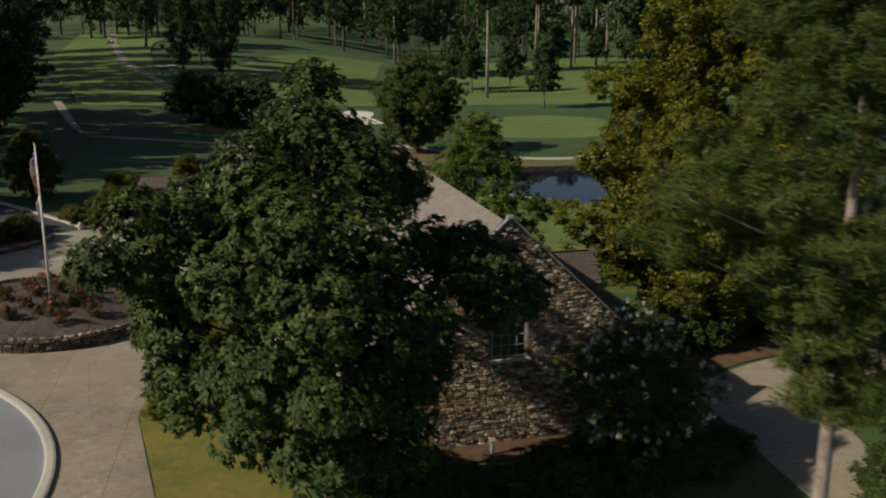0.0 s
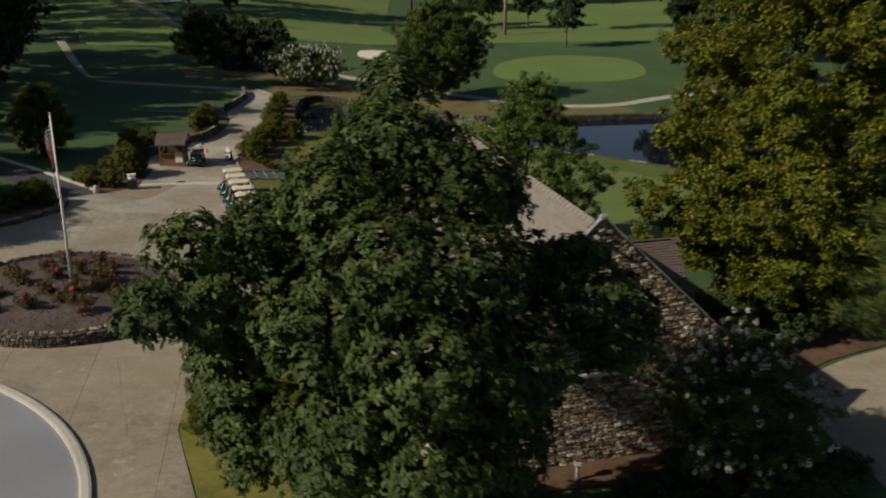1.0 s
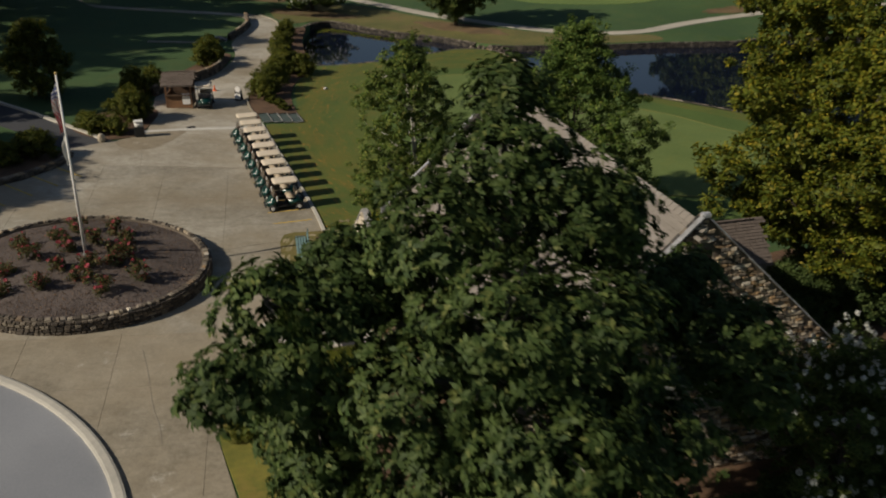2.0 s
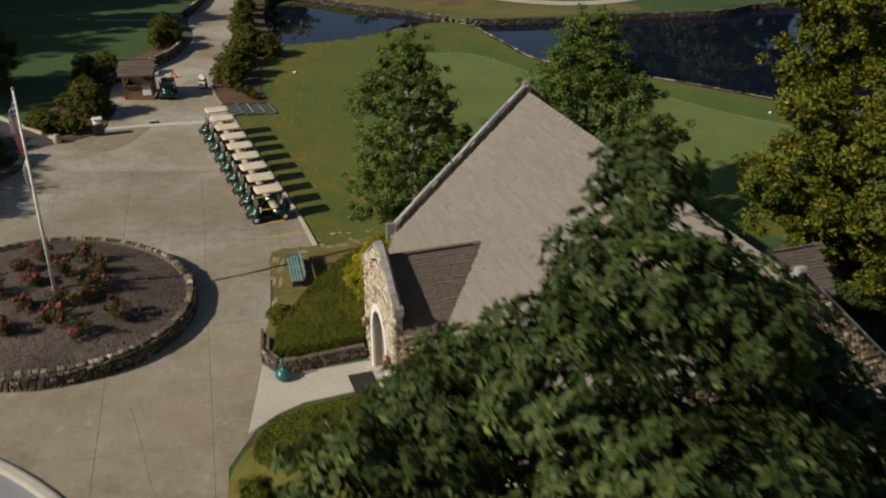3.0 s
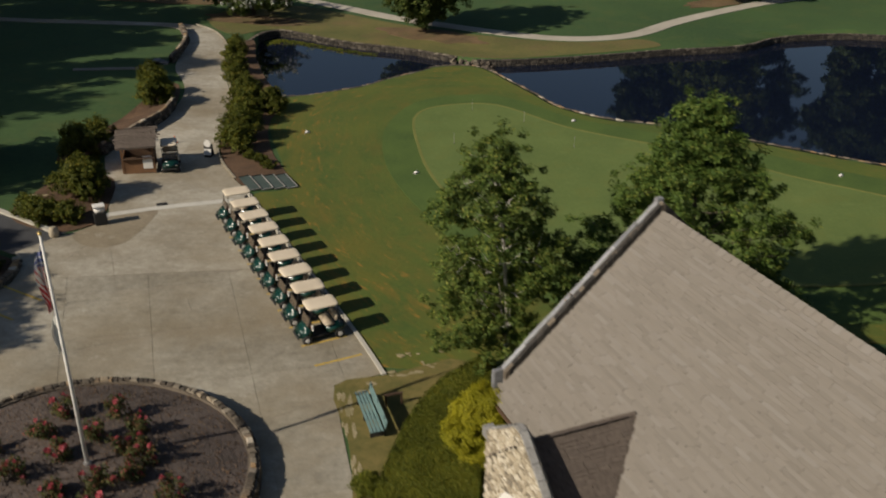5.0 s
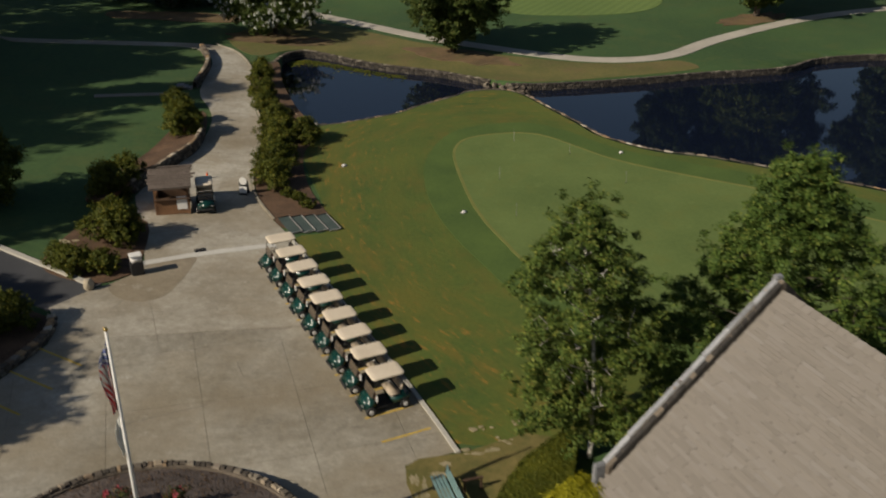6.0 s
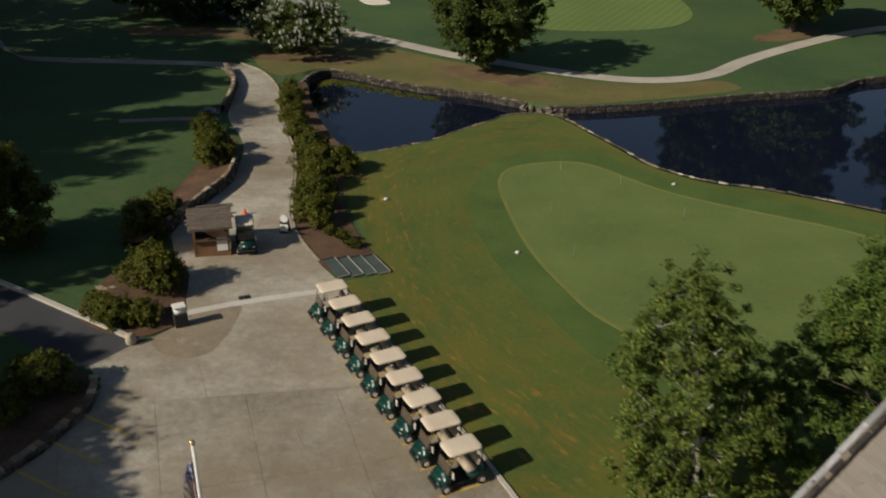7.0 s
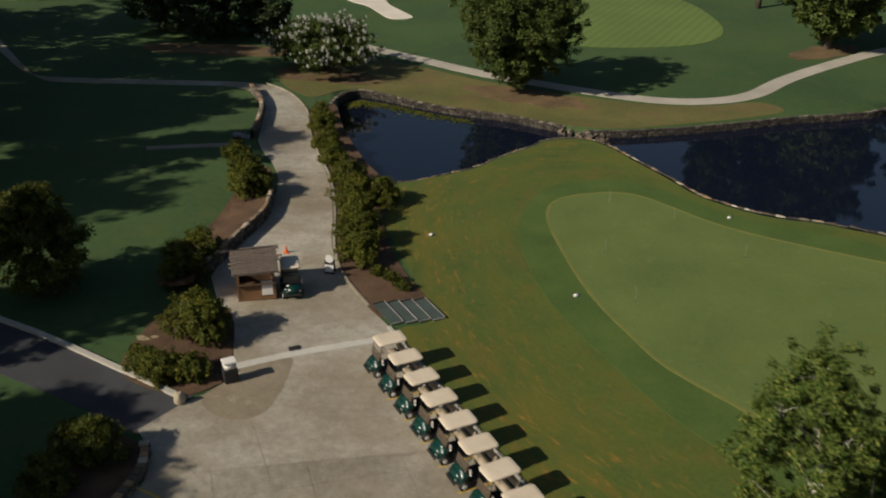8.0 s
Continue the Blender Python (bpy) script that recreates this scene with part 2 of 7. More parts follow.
M["shingle"] = surface("shingle", (0.195, 0.17, 0.15), (0.285, 0.25, 0.222), 0.08, 9.0, 0.9, 0.25, "object", TANS, stretch=(0.9, 0.2, 0.9), turn=14.9)
M["shingle_rest"] = surface("shingle_rest", (0.195, 0.17, 0.15), (0.285, 0.25, 0.222), 0.08, 9.0, 0.9, 0.25, "island", TANS, stretch=(0.9, 0.2, 0.9), turn=14.9)
M["brown_shingle"] = surface("brown_shingle", (0.085, 0.066, 0.054), (0.18, 0.145, 0.12), 0.08, 9.0, 0.9, 0.25, "object", 0.14, stretch=(0.9, 0.2, 0.9), turn=14.9)
M["brown_shingle_rest"] = surface("brown_shingle_rest", (0.085, 0.066, 0.054), (0.18, 0.145, 0.12), 0.08, 9.0, 0.9, 0.25, "island", 0.14, stretch=(0.9, 0.2, 0.9), turn=14.9)
M["white_paint"] = surface("white_paint", (0.68, 0.66, 0.62), (0.8, 0.78, 0.74), 0.7, 6.0, 0.5)
M["brown_wood"] = surface("brown_wood", (0.13, 0.065, 0.03), (0.28, 0.15, 0.075), 0.8, 6.0, 0.6, 0.2, stretch=(6, 6, 0.6))
M["dark_wood"] = surface("dark_wood", (0.06, 0.035, 0.02), (0.13, 0.08, 0.05), 0.8, 6.0, 0.6, 0.2)
M["bark"] = surface("bark", (0.05, 0.04, 0.03), (0.16, 0.125, 0.095), 1.0, 8.0, 0.95, 1.0, stretch=(4, 4, 0.6))
M["pine_bark"] = surface("pine_bark", (0.16, 0.125, 0.105), (0.4, 0.33, 0.29), 1.0, 7.0, 0.95, 0.8)
M["grey_bark"] = surface("grey_bark", (0.09, 0.08, 0.065), (0.22, 0.195, 0.165), 1.0, 7.0, 0.9, 0.6)
M["pale_bark"] = surface("pale_bark", (0.25, 0.22, 0.18), (0.45, 0.41, 0.35), 1.0, 8.0, 0.9, 0.6)
M["dark"] = surface("dark", (0.012, 0.012, 0.013), (0.03, 0.03, 0.03), 1.0, 9.0, 0.7)
M["rubber"] = surface("rubber", (0.015, 0.015, 0.015), (0.035, 0.034, 0.033), 2.0, 20.0, 0.8)
M["cart_green"] = surface("cart_green", (0.003, 0.028, 0.023), (0.006, 0.045, 0.037), 0.8, 4.0, 0.25)
M["cart_roof"] = surface("cart_roof", (0.6, 0.51, 0.385), (0.72, 0.625, 0.485), 0.8, 6.0, 0.55)
M["cart_seat"] = surface("cart_seat", (0.34, 0.28, 0.2), (0.45, 0.37, 0.27), 0.9, 9.0, 0.6)
M["metal"] = surface("metal", (0.5, 0.5, 0.5), (0.65, 0.65, 0.64), 2.0, 12.0, 0.35, metal=0.9)
M["brass"] = surface("brass", (0.2, 0.125, 0.06), (0.32, 0.21, 0.11), 2.0, 12.0, 0.6, metal=0.3)
M["gilt"] = surface("gilt", (0.6, 0.42, 0.15), (0.75, 0.55, 0.22), 2.0, 12.0, 0.3, metal=0.8)
M["teal_paint"] = surface("teal_paint", (0.11, 0.19, 0.19), (0.2, 0.3, 0.29), 1.5, 9.0, 0.6)
M["teal_glaze"] = surface("teal_glaze", (0.012, 0.095, 0.09), (0.025, 0.15, 0.14), 2.0, 9.0, 0.25)
M["mat_green"] = surface("mat_green", (0.035, 0.055, 0.05), (0.075, 0.1, 0.09), 0.8, 9.0, 0.8)
M["orange"] = surface("orange", (0.7, 0.12, 0.03), (0.8, 0.18, 0.05), 2.0, 9.0, 0.6)
M["oak_leaf"] = leaf_surface("oak_leaf", (0.038, 0.07, 0.017), (0.107, 0.152, 0.041), (0.19, 0.212, 0.06), 0.12)
M["myrtle_leaf"] = leaf_surface("myrtle_leaf", (0.05, 0.085, 0.016), (0.13, 0.175, 0.04), (0.19, 0.2, 0.05), 0.15)
M["bank_leaf"] = leaf_surface("bank_leaf", (0.045, 0.078, 0.015), (0.125, 0.165, 0.036), (0.21, 0.21, 0.05), 0.15)
M["yellow_leaf"] = leaf_surface("yellow_leaf", (0.062, 0.093, 0.009), (0.172, 0.188, 0.016), (0.31, 0.245, 0.018), 0.26)
M["birch_bark"] = surface("birch_bark", (0.34, 0.31, 0.27), (0.66, 0.63, 0.57), 1.2, 7.0, 0.85, 0.5, stain=(0.1, 0.085, 0.07), stain_scale=1.6)
M["birch_leaf"] = leaf_surface("birch_leaf", (0.06, 0.11, 0.019), (0.175, 0.235, 0.045), (0.3, 0.3, 0.06), 0.22)
M["young_leaf"] = leaf_surface("young_leaf", (0.055, 0.108, 0.019), (0.155, 0.228, 0.042), (0.26, 0.285, 0.055), 0.2)
M["pine_needle"] = leaf_surface("pine_needle", (0.042, 0.072, 0.016), (0.12, 0.155, 0.033), (0.19, 0.18, 0.035), 0.22)
# Foliage lightened so that the distant haze lies in its colour
M["hazy_leaf"] = leaf_surface("hazy_leaf", (0.03, 0.06, 0.023), (0.084, 0.128, 0.044), (0.14, 0.13, 0.045), 0.1)
M["shrub_leaf"] = leaf_surface("shrub_leaf", (0.05, 0.07, 0.010), (0.14, 0.155, 0.016), (0.24, 0.2, 0.02), 0.25)
M["hedge_leaf"] = leaf_surface("hedge_leaf", (0.085, 0.108, 0.012), (0.178, 0.19, 0.02), (0.26, 0.24, 0.028), 0.18)
M["lime_leaf"] = leaf_surface("lime_leaf", (0.24, 0.235, 0.01), (0.48, 0.43, 0.02), (0.36, 0.33, 0.03), 0.2)
M["palm_leaf"] = leaf_surface("palm_leaf", (0.08, 0.13, 0.06), (0.2, 0.27, 0.13))
M["rose_leaf"] = leaf_surface("rose_leaf", (0.04, 0.062, 0.018), (0.125, 0.13, 0.04), (0.26, 0.06, 0.045), 0.32)
M["rose_petal"] = leaf_surface("rose_petal", (0.42, 0.03, 0.055), (0.6, 0.12, 0.15), (0.75, 0.4, 0.42), 0.3)
M["cloth_white"] = leaf_surface("cloth_white", (0.62, 0.6, 0.58), (0.8, 0.79, 0.77))
M["cloth_red"] = leaf_surface("cloth_red", (0.42, 0.02, 0.03), (0.6, 0.05, 0.06))
M["cloth_blue"] = leaf_surface("cloth_blue", (0.07, 0.09, 0.26), (0.17, 0.19, 0.4))
M["mulch_chip"] = leaf_surface("mulch_chip", (0.035, 0.022, 0.016), (0.2, 0.12, 0.07), (0.32, 0.22, 0.13), 0.12)
M["white_petal"] = leaf_surface("white_petal", (0.6, 0.58, 0.55), (0.8, 0.79, 0.76))

water = bpy.data.materials.new("pond_water")
water.use_nodes = True
wb = water.node_tree.nodes["Principled BSDF"]
wb.inputs["Base Color"].default_value = (0.006, 0.0095, 0.021, 1)
wb.inputs["Roughness"].default_value, wb.inputs["IOR"].default_value = 0.03, 1.52
wbump = water.node_tree.nodes.new("ShaderNodeBump")
wbump.inputs["Strength"].default_value, wbump.inputs["Distance"].default_value = 0.02, 0.02
water.node_tree.links.new(noise_tex(water.node_tree, 1.4, 3.0), wbump.inputs["Height"])
water.node_tree.links.new(wbump.outputs[0], wb.inputs["Normal"])
M["water"] = water
glass = bpy.data.materials.new("dark_glass")
glass.use_nodes = True
gb = glass.node_tree.nodes["Principled BSDF"]
gb.inputs["Base Color"].default_value = (0.02, 0.025, 0.03, 1)
gb.inputs["Roughness"].default_value = 0.06
M["glass"] = glass


# ---- building blocks ----
def thing(name, x=0, y=0, z=0, rz=0, label="", category="", group="", kind=""):
    ob = new(name)
    ob.empty_display_size = 0.2
    ob.matrix_basis = pose(x, y, z, 0, 0, rz)
    return tagged(ob, label, category, group, kind)


def part(name, bm, material, parent=None, label="", smooth=False, m=None):
    me = bpy.data.meshes.new(name)
    bm.to_mesh(me)
    bm.free()
    if smooth:
        me.polygons.foreach_set("use_smooth", [True] * len(me.polygons))
    me.materials.append(material)
    ob = new(name, me)
    ob.parent = parent
    if m is not None:
        ob.matrix_basis = m
    return tagged(ob, label)


def mesh_part(name, verts, faces, material, parent=None, label="", smooth=False):
    me = bpy.data.meshes.new(name)
    me.from_pydata(verts, [], faces)
    me.update()
    if smooth:
        me.polygons.foreach_set("use_smooth", [True] * len(me.polygons))
    me.materials.append(material)
    ob = new(name, me)
    ob.parent = parent
    return tagged(ob, label)


def share(name, mesh, parent, m):
    ob = new(name, mesh)
    ob.parent = parent
    ob.matrix_basis = m
    return ob


def add_box(bm, x0, x1, y0, y1, z0, z1, bevel=0.0, m=None):
    g = bmesh.ops.create_cube(bm, size=1.0)
    vs = g["verts"]
    for v in vs:
        v.co = Vector(((x0 + x1) / 2 + v.co.x * (x1 - x0), (y0 + y1) / 2 + v.co.y * (y1 - y0), (z0 + z1) / 2 + v.co.z * (z1 - z0)))
        if m is not None:
            v.co = m @ v.co
    if bevel:
        es = list({e for v in vs for e in v.link_edges})
        bmesh.ops.bevel(bm, geom=es, offset=bevel, segments=2, affect="EDGES")
    return bm


def box(x0, x1, y0, y1, z0, z1, bevel=0.0):
    return add_box(bmesh.new(), x0, x1, y0, y1, z0, z1, bevel)


def add_tube(bm, path, radii, sides=8):
    """A tapered tube along a line of points, closed at both ends."""
    path = [Vector(p) for p in path]
    rings = []
    for i, p in enumerate(path):
        d = (path[min(i + 1, len(path) - 1)] - path[max(i - 1, 0)]).normalized()
        side = d.cross(Vector((0.31, 0.95, 0.05)) if abs(d.z) > 0.5 else Vector((0, 0, 1))).normalized()
        up = d.cross(side)
        r = radii[i] if isinstance(radii, (list, tuple)) else radii
        rings.append([bm.verts.new(p + r * (math.cos(a) * side + math.sin(a) * up)) for a in [2 * math.pi * k / sides for k in range(sides)]])
    for a, b in zip(rings, rings[1:]):
        for k in range(sides):
            bm.faces.new((a[k], a[(k + 1) % sides], b[(k + 1) % sides], b[k]))
    bm.faces.new(rings[0][::-1])
    bm.faces.new(rings[-1])
    return bm


def tube(path, radii, sides=8):
    return add_tube(bmesh.new(), path, radii, sides)


def smooth01(a, b, v):
    t = np.clip((v - a) / (b - a), 0, 1)
    return t * t * (3 - 2 * t)


def height(x, y):
    """The lie of the land."""
    x, y = np.asarray(x, float), np.asarray(y, float)
    d = -x - 16
    z = 0.055 * np.where(d > 3, d, np.where(d < -3, 0, (d + 3) ** 2 / 12))
    z = np.minimum(z, 3.0)
    z = z + smooth01(-5, -60, x) * 0.04 * np.maximum(y - 150, 0) * (1 - 0.5 * smooth01(300, 600, y))
    z = z + smooth01(170, 420, y) * 3.0 * smooth01(-60, 0, x)
    z = z + 0.22 * np.sin(x * 0.07 + 1) * np.sin(y * 0.05) * smooth01(140, 190, y)
    return z


def hgt(x, y):
    return float(height(x, y))


def spline(points, closed=True, n=6):
    """Points of a smooth curve through the given ones."""
    P = [Vector((*p, 0)).to_2d() for p in points]
    out, k = [], len(P)
    for i in range(k if closed else k - 1):
        a, b, c, d = (P[(i + j) % k] if closed else P[min(max(i + j, 0), k - 1)] for j in (-1, 0, 1, 2))
        for s in range(n):
            t = s / n
            out.append(tuple(0.5 * ((2 * b) + (c - a) * t + (2 * a - 5 * b + 4 * c - d) * t * t + (3 * b - a - 3 * c + d) * t ** 3)))
    if not closed:
        out.append(tuple(P[-1]))
    return out


def inside(poly, x, y):
    x, y = np.asarray(x, float), np.asarray(y, float)
    hit = np.zeros(x.shape, bool)
    for (ax, ay), (bx, by) in zip(poly, poly[1:] + poly[:1]):
        if ay != by:
            cross = ((ay > y) != (by > y)) & (x < (bx - ax) * (y - ay) / (by - ay) + ax)
            hit ^= cross
    return hit


from mathutils.geometry import delaunay_2d_cdt


def draped(name, poly, off, material, step=2.0, skirt=0.25, parent=None, rise=None):
    """A sheet over the outline that follows the land, off metres above it, with edges that go down into it."""
    xs, ys = [p[0] for p in poly], [p[1] for p in poly]
    gx, gy = np.meshgrid(np.arange(min(xs) + step / 2, max(xs), step), np.arange(min(ys) + step / 2, max(ys), step))
    gx, gy = gx.ravel(), gy.ravel()
    keep = inside(poly, gx, gy)
    co = [Vector(p) for p in poly] + [Vector((a, b)) for a, b in zip(gx[keep], gy[keep])]
    n = len(poly)
    out = delaunay_2d_cdt(co, [], [list(range(n))], 1, 1e-4)
    vs, fs, orig = out[0], out[2], out[3]
    verts = [(v.x, v.y, hgt(v.x, v.y) + off + (rise(v.x, v.y) if rise else 0)) for v in vs]
    faces = [tuple(f) for f in fs]
    faces = [f if (Vector(vs[f[1]]) - Vector(vs[f[0]])).cross(Vector(vs[f[2]]) - Vector(vs[f[0]])) > 0 else f[::-1] for f in faces]
    if skirt:
        count = {}
        for f in faces:
            for a, b in zip(f, f[1:] + f[:1]):
                count[(a, b)] = 1
        low = {}
        for (a, b) in list(count):
            if (b, a) not in count:
                for v in (a, b):
                    if v not in low:
                        low[v] = len(verts)
                        x, y, z = verts[v]
                        verts.append((x, y, z - skirt))
                faces.append((b, a, low[a], low[b]))
    return mesh_part(name, verts, faces, material, parent)


def ribbon(points, width, n=6):
    line = spline(points, False, n)
    left, right = [], []
    for i, p in enumerate(line):
        a, b = Vector(line[max(i - 1, 0)]), Vector(line[min(i + 1, len(line) - 1)])
        d = (b - a).normalized()
        left.append((p[0] - d.y * width / 2, p[1] + d.x * width / 2))
        right.append((p[0] + d.y * width / 2, p[1] - d.x * width / 2))
    return left + right[::-1]


def quads(name, centres, normals, size, aspect, material, parent=None, fold=0.0, along=None, label=""):
    """Many small leaves, each of two triangles, joined into one mesh."""
    n = len(centres)
    nrm = normals / np.maximum(np.linalg.norm(normals, axis=1, keepdims=True), 1e-6)
    t = np.random.normal(size=(n, 3)) if along is None else along
    t = t - nrm * np.sum(t * nrm, axis=1, keepdims=True)
    t /= np.maximum(np.linalg.norm(t, axis=1, keepdims=True), 1e-6)
    b = np.cross(nrm, t)
    s = (size * np.random.uniform(0.65, 1.3, n))[:, None]
    pts = np.stack([centres - t * s, centres + b * s * aspect + nrm * s * fold, centres + t * s, centres - b * s * aspect + nrm * s * fold], axis=1).reshape(-1, 3)
    me = bpy.data.meshes.new(name)
    me.vertices.add(4 * n)
    me.vertices.foreach_set("co", pts.astype(np.float32).ravel())
    me.loops.add(4 * n)
    me.loops.foreach_set("vertex_index", np.arange(4 * n, dtype=np.int32))
    me.polygons.add(n)
    me.polygons.foreach_set("loop_start", np.arange(0, 4 * n, 4, dtype=np.int32))
    me.update(calc_edges=True)
    me.validate()
    me.materials.append(material)
    ob = new(name, me)
    ob.parent = parent
    return tagged(ob, label)


tinted = bpy.data.materials.new("tinted_screen")
tinted.use_nodes = True
tb = tinted.node_tree.nodes["Principled BSDF"]
tb.inputs["Base Color"].default_value = (0.11, 0.085, 0.06, 1)
tb.inputs["Roughness"].default_value, tb.inputs["Alpha"].default_value = 0.15, 0.75
M["tinted"] = tinted


# ---- land ----
POND = spline([(-21.3, 126.5), (-21.2, 119.3), (-20.0, 109.8), (-17.8, 105.6), (-13.0, 107.2), (-10.7, 108.4), (-8.8, 110.1), (-5.5, 112.4), (-3.8, 113.8), (-0.9, 113.9), (1.0, 112.0),
               (2.4, 107.8), (3.7, 104.0), (4.9, 100.2), (7.9, 96.6), (11.4, 94.6), (15.0, 92.0), (19.7, 88.0), (25.2, 83.5), (33, 79), (45, 73), (62, 68), (80, 75), (82, 100), (66, 116),
               (47.6, 119.3), (40.9, 121.2), (33.7, 120.6), (28.1, 117.6), (20, 117.0), (14, 116), (8.6, 115.4), (3.3, 115.2), (0.6, 115.6), (-1.4, 116.9), (-3.4, 118.7), (-5.8, 120.8),
               (-10.6, 123.6), (-13.6, 125.9), (-16.6, 128.6), (-18.8, 130.0), (-20.4, 129.0)], True, 5)
WATER_Z = -0.55


def build_ground():
    pts = list(POND)
    gx, gy = np.meshgrid(np.arange(-70, 90, 3.0), np.arange(-20, 200, 3.0))
    far_x, far_y = np.meshgrid(np.concatenate([np.arange(-1500, -70, 45), np.arange(-70, 90, 16), np.arange(90, 1500, 45)]),
                               np.concatenate([np.arange(-800, -20, 60), np.arange(-20, 200, 16), np.arange(200, 700, 16), np.arange(700, 2400, 80)]))
    fx, fy = far_x.ravel(), far_y.ravel()
    sel = ~((fx > -72) & (fx < 92) & (fy > -22) & (fy < 202))
    co = [Vector(p) for p in pts] + [Vector(p) for p in zip(gx.ravel(), gy.ravel())] + [Vector(p) for p in zip(fx[sel], fy[sel])]
    n = len(pts)
    out = delaunay_2d_cdt(co, [(i, (i + 1) % n) for i in range(n)], [], 0, 1e-4)
    vs, fs = np.array([(v.x, v.y) for v in out[0]]), np.array([f for f in out[2] if len(f) == 3])
    mid = vs[fs].mean(axis=1)
    wet = inside(POND, mid[:, 0], mid[:, 1])
    z = height(vs[:, 0], vs[:, 1])
    verts = [(x, y, h) for (x, y), h in zip(vs, z)]
    faces = []
    for f, w in zip(fs, wet):
        a, b, c = vs[f]
        f = tuple(int(i) for i in f)
        if (b[0] - a[0]) * (c[1] - a[1]) - (b[1] - a[1]) * (c[0] - a[0]) < 0:
            f = f[::-1]
        if not w:
            faces.append(f)
    edges = {(a, b) for f in faces for a, b in zip(f, f[1:] + f[:1])}
    low = {}
    for a, b in list(edges):
        if (b, a) not in edges and abs(vs[a][0]) < 100 and -25 < vs[a][1] < 205:
            for v in (a, b):
                if v not in low:
                    low[v] = len(verts)
                    verts.append((vs[v][0], vs[v][1], -1.8))
            faces.append((b, a, low[a], low[b]))
    base = len(verts)
    verts += [(-30, 60, -1.7), (95, 60, -1.7), (95, 135, -1.7), (-30, 135, -1.7)]
    faces.append((base, base + 1, base + 2, base + 3))
    ob = mesh_part("ground", verts, faces, M["rough_grass"])
    ob.data.polygons.foreach_set("use_smooth", [True] * len(ob.data.polygons))
    tagged(ob, "mown dark green golf course grass", "ground", kind="structure")


build_ground()
wbm = bmesh.new()
wvs = [wbm.verts.new((x, y, WATER_Z)) for x, y in [(-29, 62), (94, 62), (94, 134), (-29, 134)]]
wbm.faces.new(wvs)
tagged(part("water", wbm, M["water"]), "still dark pond water that mirrors trees", "water", kind="structure")

# island lawn with its putting green
LAWN = spline([(-12.6, 62.6), (-13.5, 66.2), (-16.6, 75), (-19.5, 83.0), (-17.4, 84.6), (-17.7, 89), (-18.8, 96), (-18.9, 102.5), (-17.4, 105.2), (-13.0, 106.9), (-10.7, 108.0), (-8.8, 109.7), (-5.5, 112.0), (-3.8, 113.4), (-0.9, 113.5),
               (0.7, 111.8), (2.1, 107.6), (3.4, 103.7), (4.6, 99.9), (7.6, 96.2), (11.1, 94.2), (14.7, 91.6), (19.4, 87.6), (24.9, 83.1), (33, 78.4), (45, 72), (40, 60), (28, 52), (16, 60), (8, 62), (0, 62.5), (-6, 62)], True, 5)
FRINGE = spline([(-2.0, 66.5), (-6.5, 73.0), (-8.3, 78.2), (-9.9, 84.2), (-10.5, 90.0), (-9.8, 96.7), (-6.7, 102.8), (-1.1, 104.2), (2.2, 101.6), (5.0, 97.2), (9.4, 93.4), (14, 90), (20, 84), (27, 77), (30, 70), (24, 63.5), (10, 63.5)], True, 6)
tagged(draped("fringe", FRINGE, 0.05, M["fringe"], 2.5), "short green collar around the putting green", "grass", kind="structure")
GREEN = spline([(-0.5, 69.5), (-3.4, 74.2), (-5.8, 78.4), (-6.6, 81.4), (-7.3, 84.6), (-7.7, 88.1), (-7.8, 92.1), (-7.7, 96.5), (-7.1, 99.3), (-5.6, 101.0), (-2.7, 101.6), (-0.3, 101.0), (1.5, 98.7), (3.3, 95.8), (5.3, 93.5), (8.9, 90.5), (13.6, 86.8),
                (17.0, 82.5), (22.8, 77.0), (25, 71.5), (20, 67.5), (9.5, 67.5)], True, 6)
lawn = tagged(draped("lawn", LAWN, 0.03, M["lawn"], 1.4), "sunlit olive lawn with worn golden streaks", "lawn", kind="structure")
ring = np.array(GREEN)
lco = np.array([v.co[:2] for v in lawn.data.vertices])
rounds = np.sqrt(((lco[:, None, :] - ring[None]) ** 2).sum(axis=2)).min(axis=1)
lawn.data.attributes.new("rounds", "FLOAT", "POINT").data.foreach_set("value", rounds.astype(np.float32))
tagged(draped("putting_green", GREEN, 0.075, M["green"], 2.5), "smooth pale green putting green", "putting green", kind="structure")

loop = GREEN + GREEN[:1]
for k in range(4):
    n = len(GREEN) // 4
    seg = loop[k * n:(k + 1) * n + 1] if k < 3 else loop[k * n:]
    tagged(draped("green_rim", ribbon(seg[::3] + ([seg[-1]] if (len(seg) - 1) % 3 else []), 0.22, 3), 0.085, M["green_rim"], 3.0, 0.03), "pale mown line round the putting green", "grass line", kind="structure")

